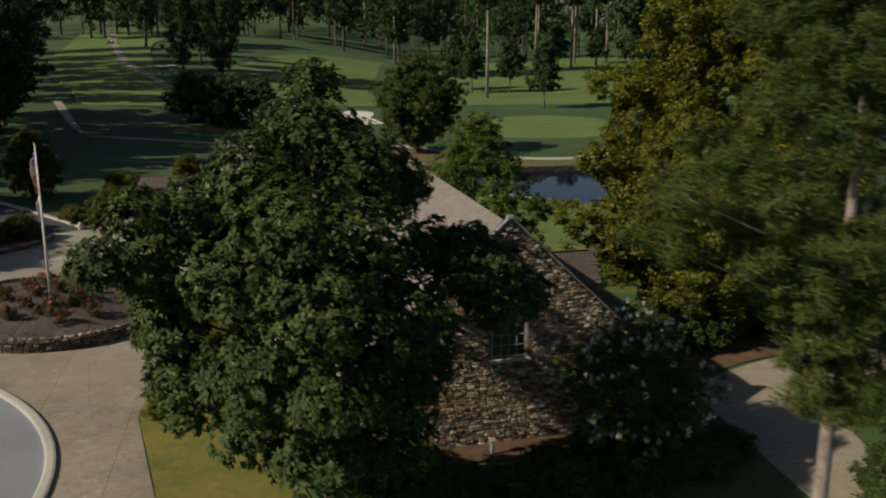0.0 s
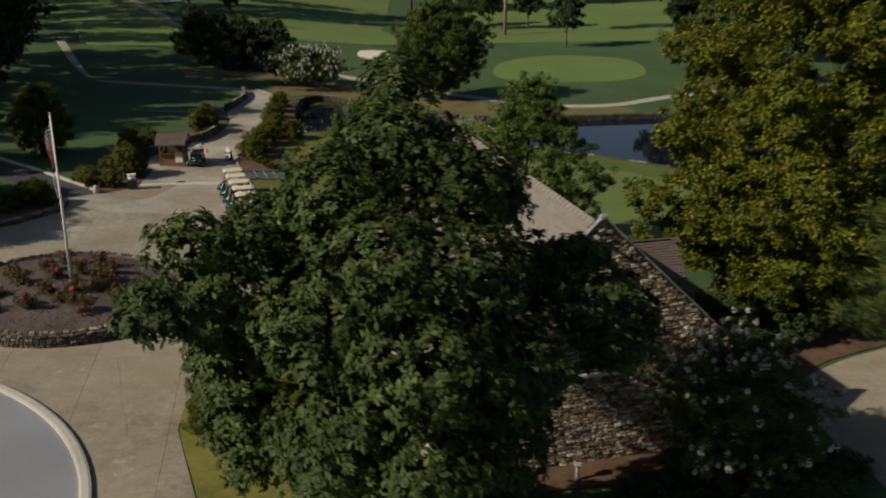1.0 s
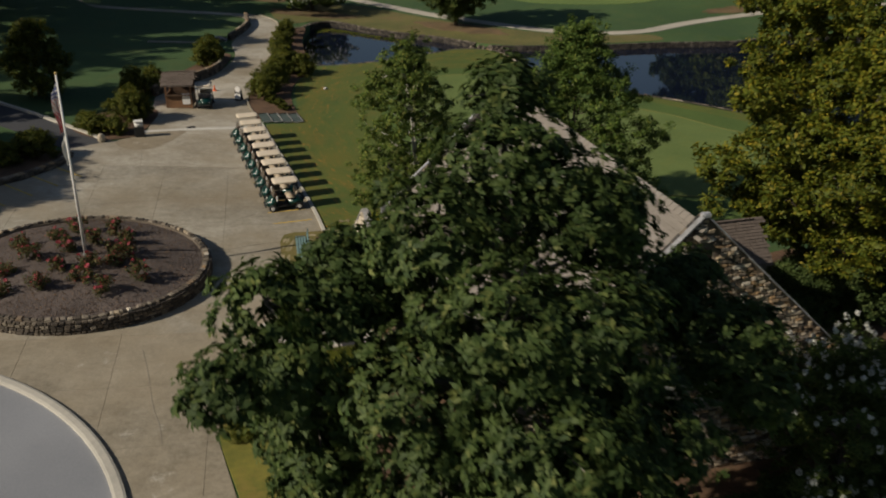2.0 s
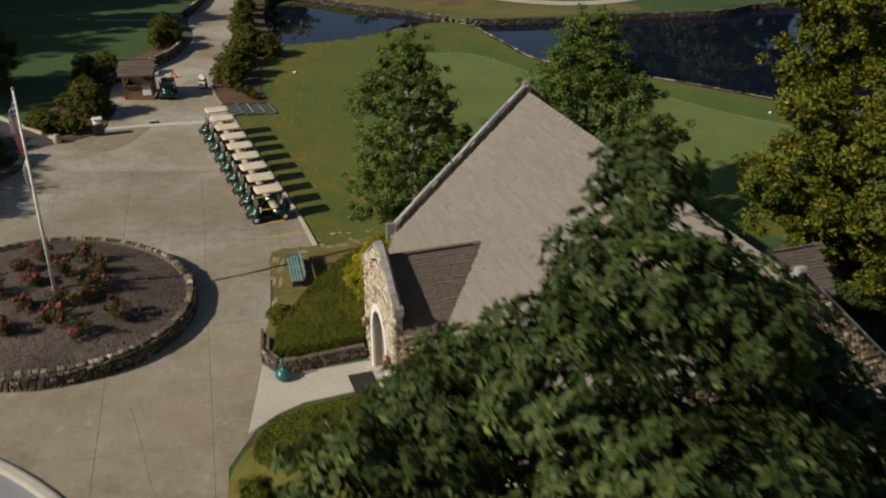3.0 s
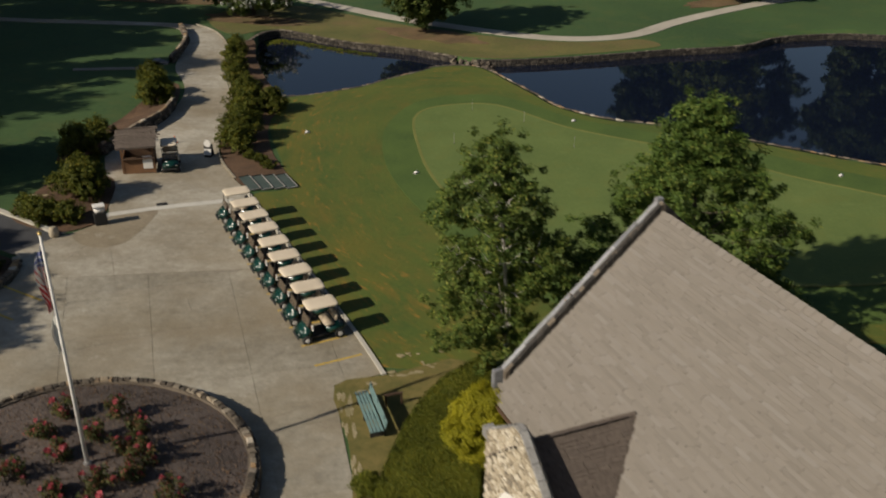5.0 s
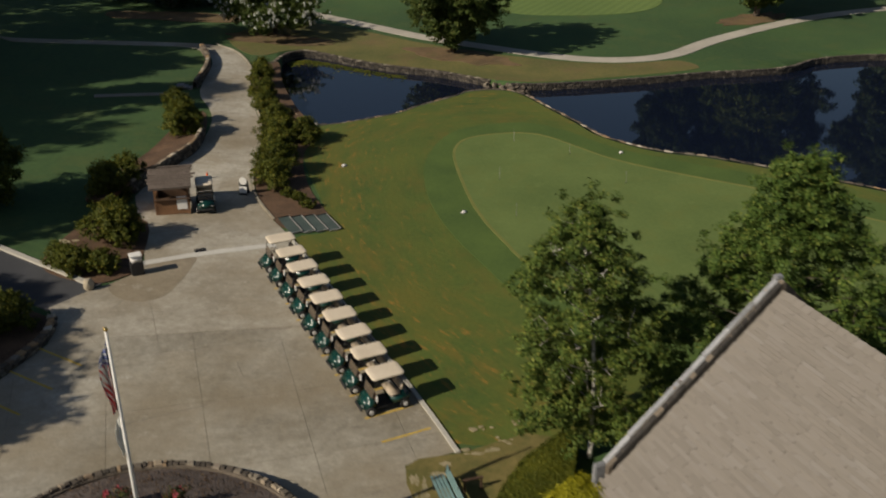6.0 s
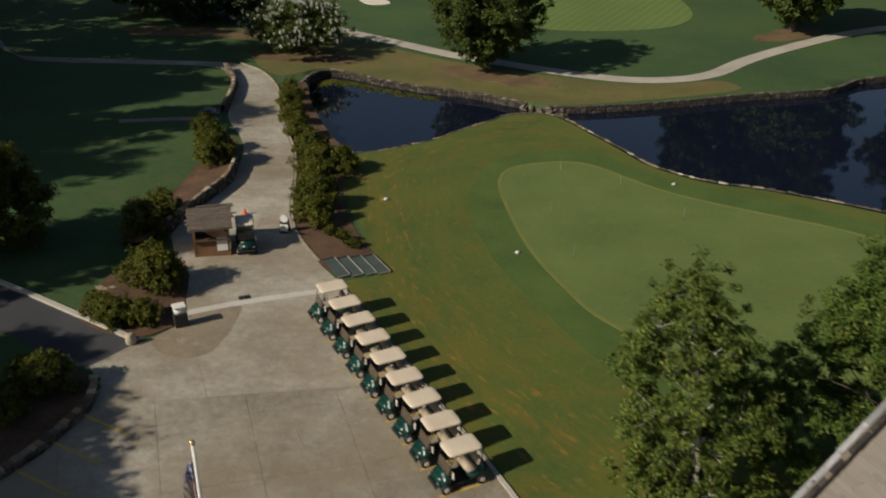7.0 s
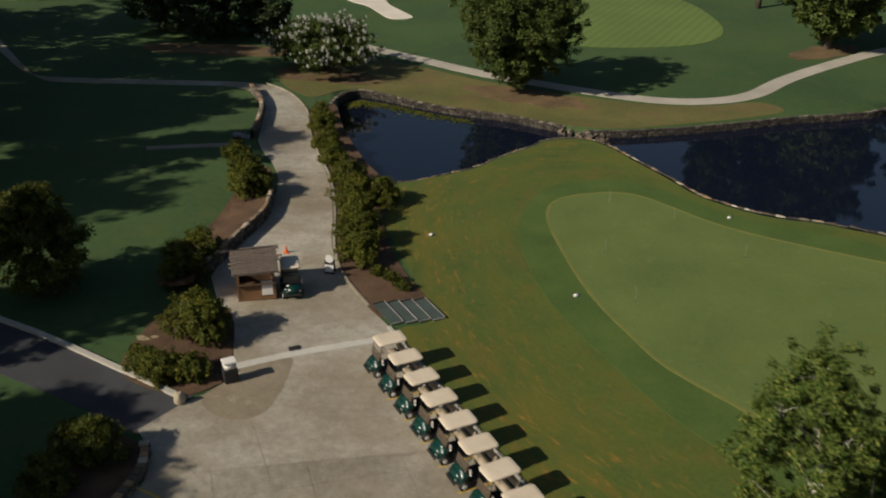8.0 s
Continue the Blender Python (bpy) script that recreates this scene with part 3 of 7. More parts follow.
# concrete lot and the path that leaves it
LOT = ([(-10.2, 30.5), (-11.3, 33.5), (-12.9, 37.5), (-14.3, 41.0), (-14.6, 43.6), (-13.9, 45.8), (-13.1, 46.8), (-12.1, 47.5), (-10.2, 48.1), (-8.7, 48.2), (-9.2, 50.6), (-13.3, 49.5), (-14.15, 50.7), (-14.2, 55.0),
        (-14.5, 58.1), (-14.75, 61.3), (-12.45, 61.95), (-13.7, 66.2), (-16.7, 75.0), (-19.75, 83.8)]
       + spline([(-20.9, 86.3), (-22.3, 90.5), (-22.7, 94.9), (-22.5, 99.5), (-22.6, 105.8), (-23.5, 112.0), (-24.1, 117.7), (-24.3, 123.3), (-25.9, 128.6), (-28.2, 131.2), (-31.0, 132.0), (-37.5, 132.2), (-46.0, 132.4), (-50.6, 133.4), (-54.2, 138.8), (-60, 150), (-68, 166)], False, 4)
       + spline([(-66.5, 166), (-58.4, 149.4), (-52.6, 137.4), (-49.4, 131.8), (-46.0, 130.8), (-37.5, 130.6), (-31.6, 130.4), (-29.2, 128.4), (-27.9, 124.0), (-28.2, 114.6), (-26.9, 109.4), (-26.4, 105.8), (-26.65, 101.5), (-27.1, 98.4), (-28.45, 95.0), (-29.5, 92.2), (-30.0, 90.2)], False, 4)
       + [(-29.2, 86.4), (-28.3, 82.5), (-27.9, 80.2), (-28.6, 78.4), (-30.2, 77.2), (-32.0, 75.2), (-31.3, 73.8), (-31.2, 71.6), (-32.6, 68.5), (-36, 64), (-41, 60), (-48, 52), (-48, 25), (-30, 14), (-14, 20)])


def cut(poly, a, b, c):
    """The part of an outline where a x + b y <= c."""
    out = []
    for p, q in zip(poly, poly[1:] + poly[:1]):
        dp, dq = a * p[0] + b * p[1] - c, a * q[0] + b * q[1] - c
        if dp <= 0:
            out.append(p)
        if (dp < 0) != (dq < 0) and dp != dq:
            f = dp / (dp - dq)
            out.append((p[0] + (q[0] - p[0]) * f, p[1] + (q[1] - p[1]) * f))
    return out


court = tagged(draped("forecourt", cut(LOT, -0.08, 1.0, 74.4), 0.012, M["joint"], 1.5), "weathered tan concrete forecourt", "pavement", kind="structure")
tagged(draped("pavement", cut(LOT, 0.08, -1.0, -74.4), 0.04, M["worn_concrete"], 2.0), "pale worn concrete cart path", "pavement", kind="structure")
# its slabs, between joints that run along and across the forecourt
AX = Vector((0.985, 0.172))
AY = Vector((-0.172, 0.985))
across = [-41.0, -33.4, -28.6, -23.9, -19.7, -15.7, -11.62, -7.4, -3.4, 0.6, 4.6]
along = [8.0, 22.5, 30.5, 37.0, 42.6, 47.0, 51.5, 55.9, 60.4, 64.6, 69.4, 74.0, 80.0]
for j, (v0, v1) in enumerate(zip(along, along[1:])):
    for i, (u0, u1) in enumerate(zip(across, across[1:])):
        gap = 0.007
        cell = cut(cut(LOT, -0.08, 1.0, 74.4 - gap), -AX.x, -AX.y, -(u0 + gap))
        for nx, ny, lim in ((AX.x, AX.y, u1 - gap), (-AY.x, -AY.y, -(v0 + gap)), (AY.x, AY.y, v1 - gap)):
            cell = cut(cell, nx, ny, lim) if cell else cell
        clean = [p for p, q in zip(cell, cell[1:] + cell[:1]) if math.hypot(p[0] - q[0], p[1] - q[1]) > 0.02]
        size = abs(sum(p[0] * q[1] - q[0] * p[1] for p, q in zip(clean, clean[1:] + clean[:1]))) / 2 if len(clean) > 2 else 0
        if size > 0.3:
            draped("slab", clean, 0.036, M["old_concrete" if v1 < 52 else "concrete"], 1.0, 0.06, court)
PATCH = spline([(-29.4, 77.6), (-28.8, 76.3), (-27.5, 75.7), (-26.3, 76.4), (-25.6, 78.2), (-25.15, 80.2), (-25.2, 81.0), (-26.6, 80.6), (-28.0, 80.1), (-28.3, 79.0)], True, 4)
tagged(draped("pavement_patch", PATCH, 0.046, M["concrete_patch"], 1.5, 0.03), "darker stained concrete apron by the drinks cooler", "pavement", kind="structure")
WALKWAY = [(-14.15, 45.6), (-13.1, 46.85), (-12.1, 47.55), (-10.2, 48.15), (-8.75, 48.25), (-9.2, 50.5), (-13.25, 49.45), (-14.1, 50.4)]
tagged(draped("walkway", WALKWAY, 0.046, M["pale_concrete"], 1.0, 0.03), "pale concrete walk to the porch", "walkway", kind="structure")
for spot in [(-11.2, 63.5, 0.5, 0.3), (-9.6, 63.6, 0.3, 0.22), (-11.6, 61.9, 0.9, 0.4), (-13.3, 60.9, 0.7, 0.4), (-10.4, 62.4, 0.4, 0.25), (-14.2, 58.2, 0.25, 1.2), (-14.3, 59.6, 0.3, 0.9), (-14.0, 55.6, 0.22, 0.9), (-32.6, 83.3, 0.7, 0.4)]:
    pr = random.Random(int(spot[0] * 100))
    for q in range(6):
        cx, cy, s = spot[0] + pr.uniform(-1, 1) * spot[2], spot[1] + pr.uniform(-1, 1) * spot[3], pr.uniform(0.12, 0.4)
        ring = [(cx + s * spot[2] * pr.uniform(0.55, 1.3) * math.cos(a), cy + s * spot[3] * pr.uniform(0.6, 1.3) * math.sin(a)) for a in np.linspace(0, 2 * math.pi, 14, endpoint=False)]
        tagged(draped("bare_patch", ring, 0.066 + 0.001 * q, M["dirt"], 0.6, 0.05), "bare sandy patch in the lawn", "bare ground", kind="structure")
ROAD = [(-29.8, 77.85), (-31.0, 78.5), (-34, 80.4), (-37.2, 82.9), (-40.3, 85.0), (-50, 91), (-75, 101), (-75, 96), (-50, 86), (-39.3, 80.2), (-36.2, 78.1), (-32.1, 75.0), (-31.9, 74.95)]
tagged(draped("road", ROAD, 0.03, M["asphalt"], 3.0), "dark asphalt service road", "road", kind="structure")
FAR_LEFT = [(-53, 190.5), (-57.5, 196), (-61.5, 205), (-67.5, 216), (-77.6, 236), (-89.6, 266), (-105, 308), (-120, 352), (-143, 410), (-150, 450)]
# the joint colour paints this path as dim as it lies in shade
tagged(draped("cart_path", ribbon(FAR_LEFT, 1.9), 0.3, M["joint"], 4.0), "cart path along the far fairway, darkened for shade", "path", kind="structure")
CIRCLE = [(-30.5 + 14.75 * math.cos(a), 31 + 14.75 * math.sin(a)) for a in np.linspace(0, 2 * math.pi, 96, endpoint=False)]
tagged(draped("turning_circle", CIRCLE, 0.055, M["grey_asphalt"], 3.0), "grey asphalt turning circle", "road", kind="structure")
DRIVE = spline([(12.6, 44.5), (12.8, 42.4), (13.9, 36.0), (15.2, 30), (17, 22), (21, 22), (19, 32), (18.6, 40), (20.5, 45), (28, 50), (27, 53), (19.5, 49.5), (15.9, 47.5)], True, 4)
# old concrete: tan of its own, and darker to stand in for shade
tagged(draped("driveway", DRIVE, 0.05, M["old_concrete"], 2.0), "worn tan concrete driveway beside the clubhouse, darkened for shade", "driveway", kind="structure")
FAR_PATH = [(-30, 160), (-22, 152), (-16.2, 146.3), (-11.9, 141.7), (-6.0, 135.1), (-0.5, 130.4), (5.2, 126.0), (9.9, 123.3), (14.6, 122.6), (19.3, 124.0), (25.3, 128.9), (32.9, 133.8), (41.8, 138.6), (52, 142), (70, 146)]
tagged(draped("cart_path", ribbon(FAR_PATH, 1.9), 0.05, M["path_concrete"], 1.5), "pale concrete cart path", "path", kind="structure")
BANK = spline([(-24, 127.5), (-21, 129.6), (-18.8, 130.4), (-16.4, 128.9), (-13.3, 126.1), (-9.5, 123.3), (-5.2, 120.8), (-2.7, 118.6), (0, 116.7), (4, 115.8), (9, 116.3), (15, 117.2), (20, 118.6), (19, 121.6), (14, 121.2), (9.5, 121.9), (4, 124.6), (-1, 128), (-7, 133), (-13, 139.5), (-18, 143), (-24, 141), (-27, 134)], True, 5)
tagged(draped("bank", BANK, 0.03, M["dry_grass"], 2.0), "dry brown grass bank with pine straw", "bank", kind="structure")
for cx, cy, rx, ry, tilt in ((-2.6, 126.0, 6.4, 2.4, -38), (-21.5, 134.6, 6.2, 2.6, -12), (34.5, 139.0, 5.5, 2.2, 25), (-33.5, 144.5, 9.0, 2.6, -6)):
    sr = random.Random(int(cx * 10))
    loop = []
    for a in np.linspace(0, 2 * math.pi, 22, endpoint=False):
        q = sr.uniform(0.8, 1.15)
        ux, uy = q * rx * math.cos(a), q * ry * math.sin(a)
        loop.append((cx + ux * math.cos(radians(tilt)) - uy * math.sin(radians(tilt)), cy + ux * math.sin(radians(tilt)) + uy * math.cos(radians(tilt))))
    tagged(draped("straw_bed", spline(loop, True, 3), 0.045 if cx > 30 else 0.055, M["straw"], 1.5), "red-brown fallen straw under the tree", "straw bed", kind="structure")
FAIRWAYS = [
    spline([(6, 146.5), (12.2, 143.8), (21.2, 144.1), (26.7, 149.1), (29, 158.4), (28.5, 169.5), (22, 175), (13.3, 174), (6.5, 165), (4.5, 154)], True, 6),
    spline([(-48, 168), (-62, 165), (-70, 180), (-95, 230), (-125, 330), (-150, 420), (-110, 420), (-90, 300), (-65, 220), (-45, 165)], True, 6),
    spline([(-40, 190), (10, 196), (60, 205), (110, 250), (140, 330), (100, 380), (20, 330), (-40, 300), (-52, 240)], True, 6),
]
for poly in FAIRWAYS:
    tagged(draped("fairway", poly, 0.04 if poly[0][1] < 160 else 0.2, M["striped_green" if poly[0][1] < 160 else "fairway"], 5.0, 0.25), "mown bright green fairway", "fairway", kind="structure")
BUNKERS = [spline([(-18.2, 181), (-18.4, 174), (-15.8, 170), (-14.6, 166), (-13.2, 162), (-10.3, 162.1), (-11.6, 167), (-12.8, 171.5), (-13.6, 181)], True, 6),
           spline([(-68.6, 226.2), (-66, 227.2), (-63.6, 230.4), (-65.4, 231.6), (-68, 229.4)], True, 5)]
for poly in BUNKERS:
    tagged(draped("bunker", poly, 0.1 if poly[0][1] < 185 else 0.5, M["sand"], 2.0), "pale sand bunker in the grass", "bunker", kind="structure")

# kerb of the turning circle
kv, kf = [], []
KN = 96
for i in range(KN):
    a = 2 * math.pi * i / KN
    for r, z in ((14.75, 0.0), (14.75, 0.17), (14.85, 0.2), (15.1, 0.2), (15.2, 0.17), (15.2, 0.0)):
        x, y = -30.5 + r * math.cos(a), 31 + r * math.sin(a)
        kv.append((x, y, hgt(x, y) + z))
for i in range(KN):
    for j in range(5):
        p, q = i * 6 + j, ((i + 1) % KN) * 6 + j
        kf.append((p, q, q + 1, p + 1))
tagged(mesh_part("kerb", kv, kf, M["pale_concrete"]), "pale concrete kerb round the turning circle", "kerb", kind="structure")


def strip(name, pts, width, top, material, label, category):
    """A low raised strip along a line on the land."""
    poly = ribbon(pts, width, 4)
    return tagged(draped(name, poly, top, material, 5.0, top + 0.15), label, category, kind="structure")


strip("kerb", [(-12.45, 61.8), (-13.75, 66.2), (-16.75, 75.0), (-19.85, 83.9)], 0.2, 0.12, M["pale_concrete"], "pale concrete kerb behind the parked carts", "kerb")
strip("kerb", [(-20.8, 86.3), (-22.2, 90.5), (-22.55, 94.9), (-22.35, 99.5), (-22.45, 105.8), (-23.35, 112.0), (-24.0, 117.7), (-24.2, 123.3), (-25.8, 128.6), (-28.1, 131.6)], 0.16, 0.13, M["worn_concrete"], "pale concrete kerb along the cart path", "kerb")
strip("kerb", [(-30.3, 77.6), (-34, 80.55), (-37.2, 83.05), (-40.3, 85.2), (-50, 91.2), (-75, 101.3)], 0.3, 0.18, M["pale_concrete"], "pale concrete kerb along the service road", "kerb")
strip("drain_channel", [(-28.2, 80.2), (-25.0, 81.4), (-20.6, 82.6)], 0.55, 0.047, M["bleached"], "bleached concrete drainage strip across the forecourt", "pavement strip")
for a, b in [((-26.0, 71.5), (-27.3, 76.8)), ((-14.2, 45.9), (-14.2, 50.0)), ((-12.2, 47.6), (-12.3, 49.7)), ((-23.0, 88.0), (-28.6, 88.6)), ((-22.7, 98.0), (-26.9, 98.9)), ((-22.6, 108.0), (-26.6, 108.2)), ((-24.2, 119.0), (-28.0, 118.6))]:
    strip("pavement_joint", [a, ((a[0] + b[0]) / 2 + 0.05, (a[1] + b[1]) / 2), b], 0.035, 0.044, M["joint"], "dark joint in the concrete", "joint")
crack_rng = random.Random(12)
for a, b in [((-24.2, 77.0), (-23.4, 74.7)), ((-22.1, 69.7), (-21.6, 68.2)), ((-29.7, 72.8), (-28.7, 71.3)), ((-28.3, 76.0), (-29.5, 73.5)), ((-23.4, 74.7), (-21.9, 73.9)), ((-27.5, 64.5), (-23.0, 66.2)), ((-19.5, 58.0), (-15.0, 60.2)), ((-17.2, 52.0), (-14.4, 51.2)), ((-19.0, 47.5), (-16.3, 40.5)), ((-24.0, 88.5), (-22.8, 93.5))]:
    pts = [a] + [(a[0] + (b[0] - a[0]) * k / 6 + crack_rng.uniform(-0.08, 0.08), a[1] + (b[1] - a[1]) * k / 6 + crack_rng.uniform(-0.08, 0.08)) for k in range(1, 6)] + [b]
    strip("pavement_crack", pts, 0.025, 0.0445, M["joint"], "dark crack in the concrete", "crack")
for i in range(9):
    y = 66.0 + 1.86 * 0.945 * (i - 1.0) - 0.9
    x = -15.2 - 0.33 * 1.86 * (i - 1.0) + 0.2
    strip("parking_line", [(x - 1.2, y - 0.42), (x, y), (x + 1.0, y + 0.35)], 0.12, 0.045, M["yellow_paint"], "faded yellow parking line", "parking line")
for i in range(6):
    x, y = -31.6 - 0.9 * i, 71.3 - 1.9 * i
    strip("parking_line", [(x, y), (x + 1.2, y - 0.85), (x + 2.4, y - 1.7)], 0.12, 0.045, M["yellow_paint"], "faded yellow parking line", "parking line")

# planting beds
BEDS = [spline([(-19.9, 84.9), (-21.2, 87.5), (-22.1, 91), (-22.4, 95), (-22.2, 100), (-22.2, 106), (-23.1, 112), (-23.7, 118), (-23.8, 123), (-21.6, 125), (-21.0, 118), (-19.6, 110), (-18.0, 104), (-19.0, 98), (-18.6, 92), (-17.6, 88), (-17.6, 87)], True, 4),
        spline([(-30.4, 90.3), (-29.75, 92.2), (-28.7, 95.0), (-27.35, 98.4), (-26.9, 101.5), (-26.7, 105), (-27.3, 108.6), (-28.6, 107.5), (-29.5, 103.0), (-30.4, 98.6), (-32.2, 93.8), (-33.0, 89.5), (-31.2, 88)], True, 4),
        spline([(-28.6, 86), (-28.2, 80.2), (-28.8, 78.6), (-30.6, 77.9), (-33.5, 80.0), (-33, 84), (-31.5, 87)], True, 4),
        spline([(-32.3, 74.6), (-31.5, 73.6), (-31.4, 71.8), (-33.0, 68.4), (-36, 66), (-36, 72), (-34, 75)], True, 4),
        spline([(-13.9, 50.4), (-9.4, 51.2), (-9.6, 52.6), (-8.6, 55.5), (-8.3, 62.4), (-12.2, 61.8), (-14.72, 61.2), (-14.28, 57.5), (-14.15, 55)], True, 3),
        spline([(-9.5, 47.9), (-12, 47.2), (-13.3, 46.2), (-14.0, 44), (-10.5, 38.4), (-4, 36.0), (4, 37.0), (11, 40.0), (11.6, 44), (5, 44), (-6, 47)], True, 4),
        spline([(9, 49), (12, 45.5), (16, 48), (22, 52), (19, 58), (12, 58)], True, 4)]
for poly, mm in zip(BEDS, ["bark_mulch", "bark_mulch", "bark_mulch", "bark_mulch", "worn_lawn", "bark_mulch", "bark_mulch"]):
    lift = (lambda x, y: 0.85 * max(0.0, 1 - max(0.0, -27.1 - 0.41 * (98.4 - y) - x) / 2.9) * float(smooth01(104, 101, y))) if poly is BEDS[1] else None
    tagged(draped("planting_bed", poly, 0.06, M[mm], 1.0 if lift else 2.0, 0.25, None, lift), "bed of red-brown bark mulch" if mm == "bark_mulch" else "bare dry grass round the bench", "planting bed", kind="structure")
FRONT_LAWN = spline([(-10.4, 31), (-11.3, 33.7), (-12.8, 37.5), (-14.2, 41.0), (-14.4, 43.6), (-13.0, 45.9), (-10.5, 46.6), (-8.8, 45), (-8.5, 40), (-5, 33), (-4, 28)], True, 4)
tagged(draped("front_lawn", FRONT_LAWN, 0.075, M["sunny_lawn"], 2.0), "yellow-green mown lawn before the clubhouse", "lawn", kind="structure")


# ---- stone pieces ----
def stone_mesh(name, material, seed):
    """One rough face stone, 1 x 1, its face towards -y."""
    r = random.Random(seed)
    j = lambda s: r.uniform(-s, s)
    verts, k = [], 0.36
    for d, s in ((0.5, 0.5), (-0.25, 0.48), (-0.5, k)):
        for sx, sz in ((-1, -1), (1, -1), (1, 1), (-1, 1)):
            verts.append((sx * s + j(0.05), d + (j(0.12) if d < 0 else 0), sz * s + j(0.05)))
    faces = [(8, 9, 10, 11)]
    for a in (0, 4):
        for i in range(4):
            faces.append((a + i, a + (i + 1) % 4, a + 4 + (i + 1) % 4, a + 4 + i))
    me = bpy.data.meshes.new(name)
    me.from_pydata(verts, [], faces)
    me.materials.append(material)
    return me


STONE_MESHES = [stone_mesh("stone", M["stone"], i) for i in range(10)]
POND_MESHES = [stone_mesh("stone", M["dark_stone"], i) for i in range(6)]
SUNLIT_MESHES = [stone_mesh("stone", M["pale_stone"], i) for i in range(10)]
DARK_MESHES = [stone_mesh("stone", M["wall_stone"], i) for i in range(10)]


def stone_rows(u0, u1, v0, v1, ok, seed, course=0.19, wide=(0.18, 0.5)):
    """Places of stones in rough courses: centre u, v, width, height."""
    r = random.Random(seed)
    out, v = [], v0
    while v < v1:
        h = course * r.uniform(0.75, 1.35)
        u = u0 - r.uniform(0, 0.3)
        while u < u1:
            w = r.uniform(*wide)
            if ok(u + w / 2, v + h / 2):
                out.append((u + w / 2, v + h / 2 + r.uniform(-0.02, 0.02), w - 0.025, h - 0.02))
            u += w
        v += h
    return out


def lay_stones(parent, places, to3d, normal_turn, near, seed, depth=0.12, dark=False):
    """Lays stones on a face: the ones that near() picks are objects, up to 150, and the rest one mesh. to3d(u, v) gives a place, normal_turn(u) the turn about z of a face that looks to -y."""
    r = random.Random(seed)
    picked = sorted(places, key=near)
    verts, faces = [], []
    for i, (u, v, w, h) in enumerate(picked):
        me = r.choice({"wet": POND_MESHES, "pale": SUNLIT_MESHES, True: DARK_MESHES, False: STONE_MESHES}[dark])
        m = Matrix.Translation(to3d(u, v)) @ pose(0, 0, 0, 0, r.uniform(-8, 8), normal_turn(u)) @ Matrix.Diagonal((w, depth * r.uniform(0.7, 1.3), h, 1))
        if i < 150:
            share("stone", me, parent, m)
        else:
            b = len(verts)
            verts += [tuple(m @ x.co) for x in me.vertices]
            faces += [tuple(b + k for k in p.vertices) for p in me.polygons]
    if faces:
        tagged(mesh_part("stonework", verts, faces, M[{"wet": "dark_stone_rest", "pale": "pale_stone_rest", True: "wall_stone_rest", False: "stone_rest"}[dark]], parent), kind="stuff")


def panel(outline, holes, y0, y1):
    """An upright wall in the x-z plane from y0 to y1, with openings through it."""
    co, edges = [], []
    for loop in [outline] + holes:
        b = len(co)
        co += [Vector(p) for p in loop]
        edges += [(b + i, b + (i + 1) % len(loop)) for i in range(len(loop))]
    out = delaunay_2d_cdt(co, edges, [], 0, 1e-5)
    vs = [(v.x, v.y) for v in out[0]]
    keep = []
    for f in out[2]:
        cx, cz = sum(vs[i][0] for i in f) / len(f), sum(vs[i][1] for i in f) / len(f)
        if inside(outline, cx, cz) and not any(inside(h, cx, cz) for h in holes):
            a, b, c = (Vector(vs[i]) for i in f[:3])
            keep.append(tuple(f) if (b - a).cross(c - a) > 0 else tuple(f[::-1]))
    n = len(vs)
    verts = [(x, y0, z) for x, z in vs] + [(x, y1, z) for x, z in vs]
    faces = keep + [tuple(i + n for i in f[::-1]) for f in keep]
    ed = {(a, b) for f in keep for a, b in zip(f, f[1:] + f[:1])}
    faces += [(b, a, a + n, b + n) for a, b in ed if (b, a) not in ed]
    bm = bmesh.new()
    bv = [bm.verts.new(v) for v in verts]
    for f in faces:
        bm.faces.new([bv[i] for i in f])
    return bm


# ---- clubhouse ----
# Local axes: x east, y along the ridge to the north, from the south gable's foot.
SLOPE, RIDGE, LENGTH, HALF = 0.945, 9.8, 19.2, 6.35
club = thing("clubhouse", 2.81, 38.54, 0, 14.9, "rubble stone clubhouse with steep tan shingle roof", "building")


def roof_z(x):
    return RIDGE - SLOPE * abs(x)


rnd_win = [(0.08 + 0.42 * math.cos(a), 8.6 + 0.42 * math.sin(a)) for a in np.linspace(0, 2 * math.pi, 20, endpoint=False)]
south_win = [(-0.75, 3.9), (0.9, 3.9), (0.9, 6.0), (-0.75, 6.0)]
gable = [(-HALF, -0.5), (HALF, -0.5), (HALF, roof_z(HALF) + 0.36), (0, RIDGE + 0.36), (-HALF, roof_z(HALF) + 0.36)]
wall_s = part("wall", panel(gable, [south_win, rnd_win], 0.0, 0.28), M["mortar"], club, "brown rubble stone gable wall")
ok = lambda u, v: abs(u) < HALF - 0.1 and v < RIDGE + 0.2 - SLOPE * abs(u) and not (-0.95 < u < 1.18 and 3.75 < v < 6.15) and (u - 0.08) ** 2 + (v - 8.6) ** 2 > 0.34
lay_stones(wall_s, stone_rows(-HALF, HALF, -0.2, RIDGE + 0.2, ok, 1, 0.125, (0.12, 0.42)), lambda u, v: Vector((u, -0.01, v)), lambda u: 0, lambda p: (p[0] - 1.5) ** 2 + (p[1] - 5.5) ** 2, 3)
wall_n = part("wall", panel(gable, [], LENGTH - 0.28, LENGTH), M["mortar"], club, "brown rubble stone gable wall")
okn = lambda u, v: abs(u) < HALF - 0.1 and v < RIDGE + 0.2 - SLOPE * abs(u)
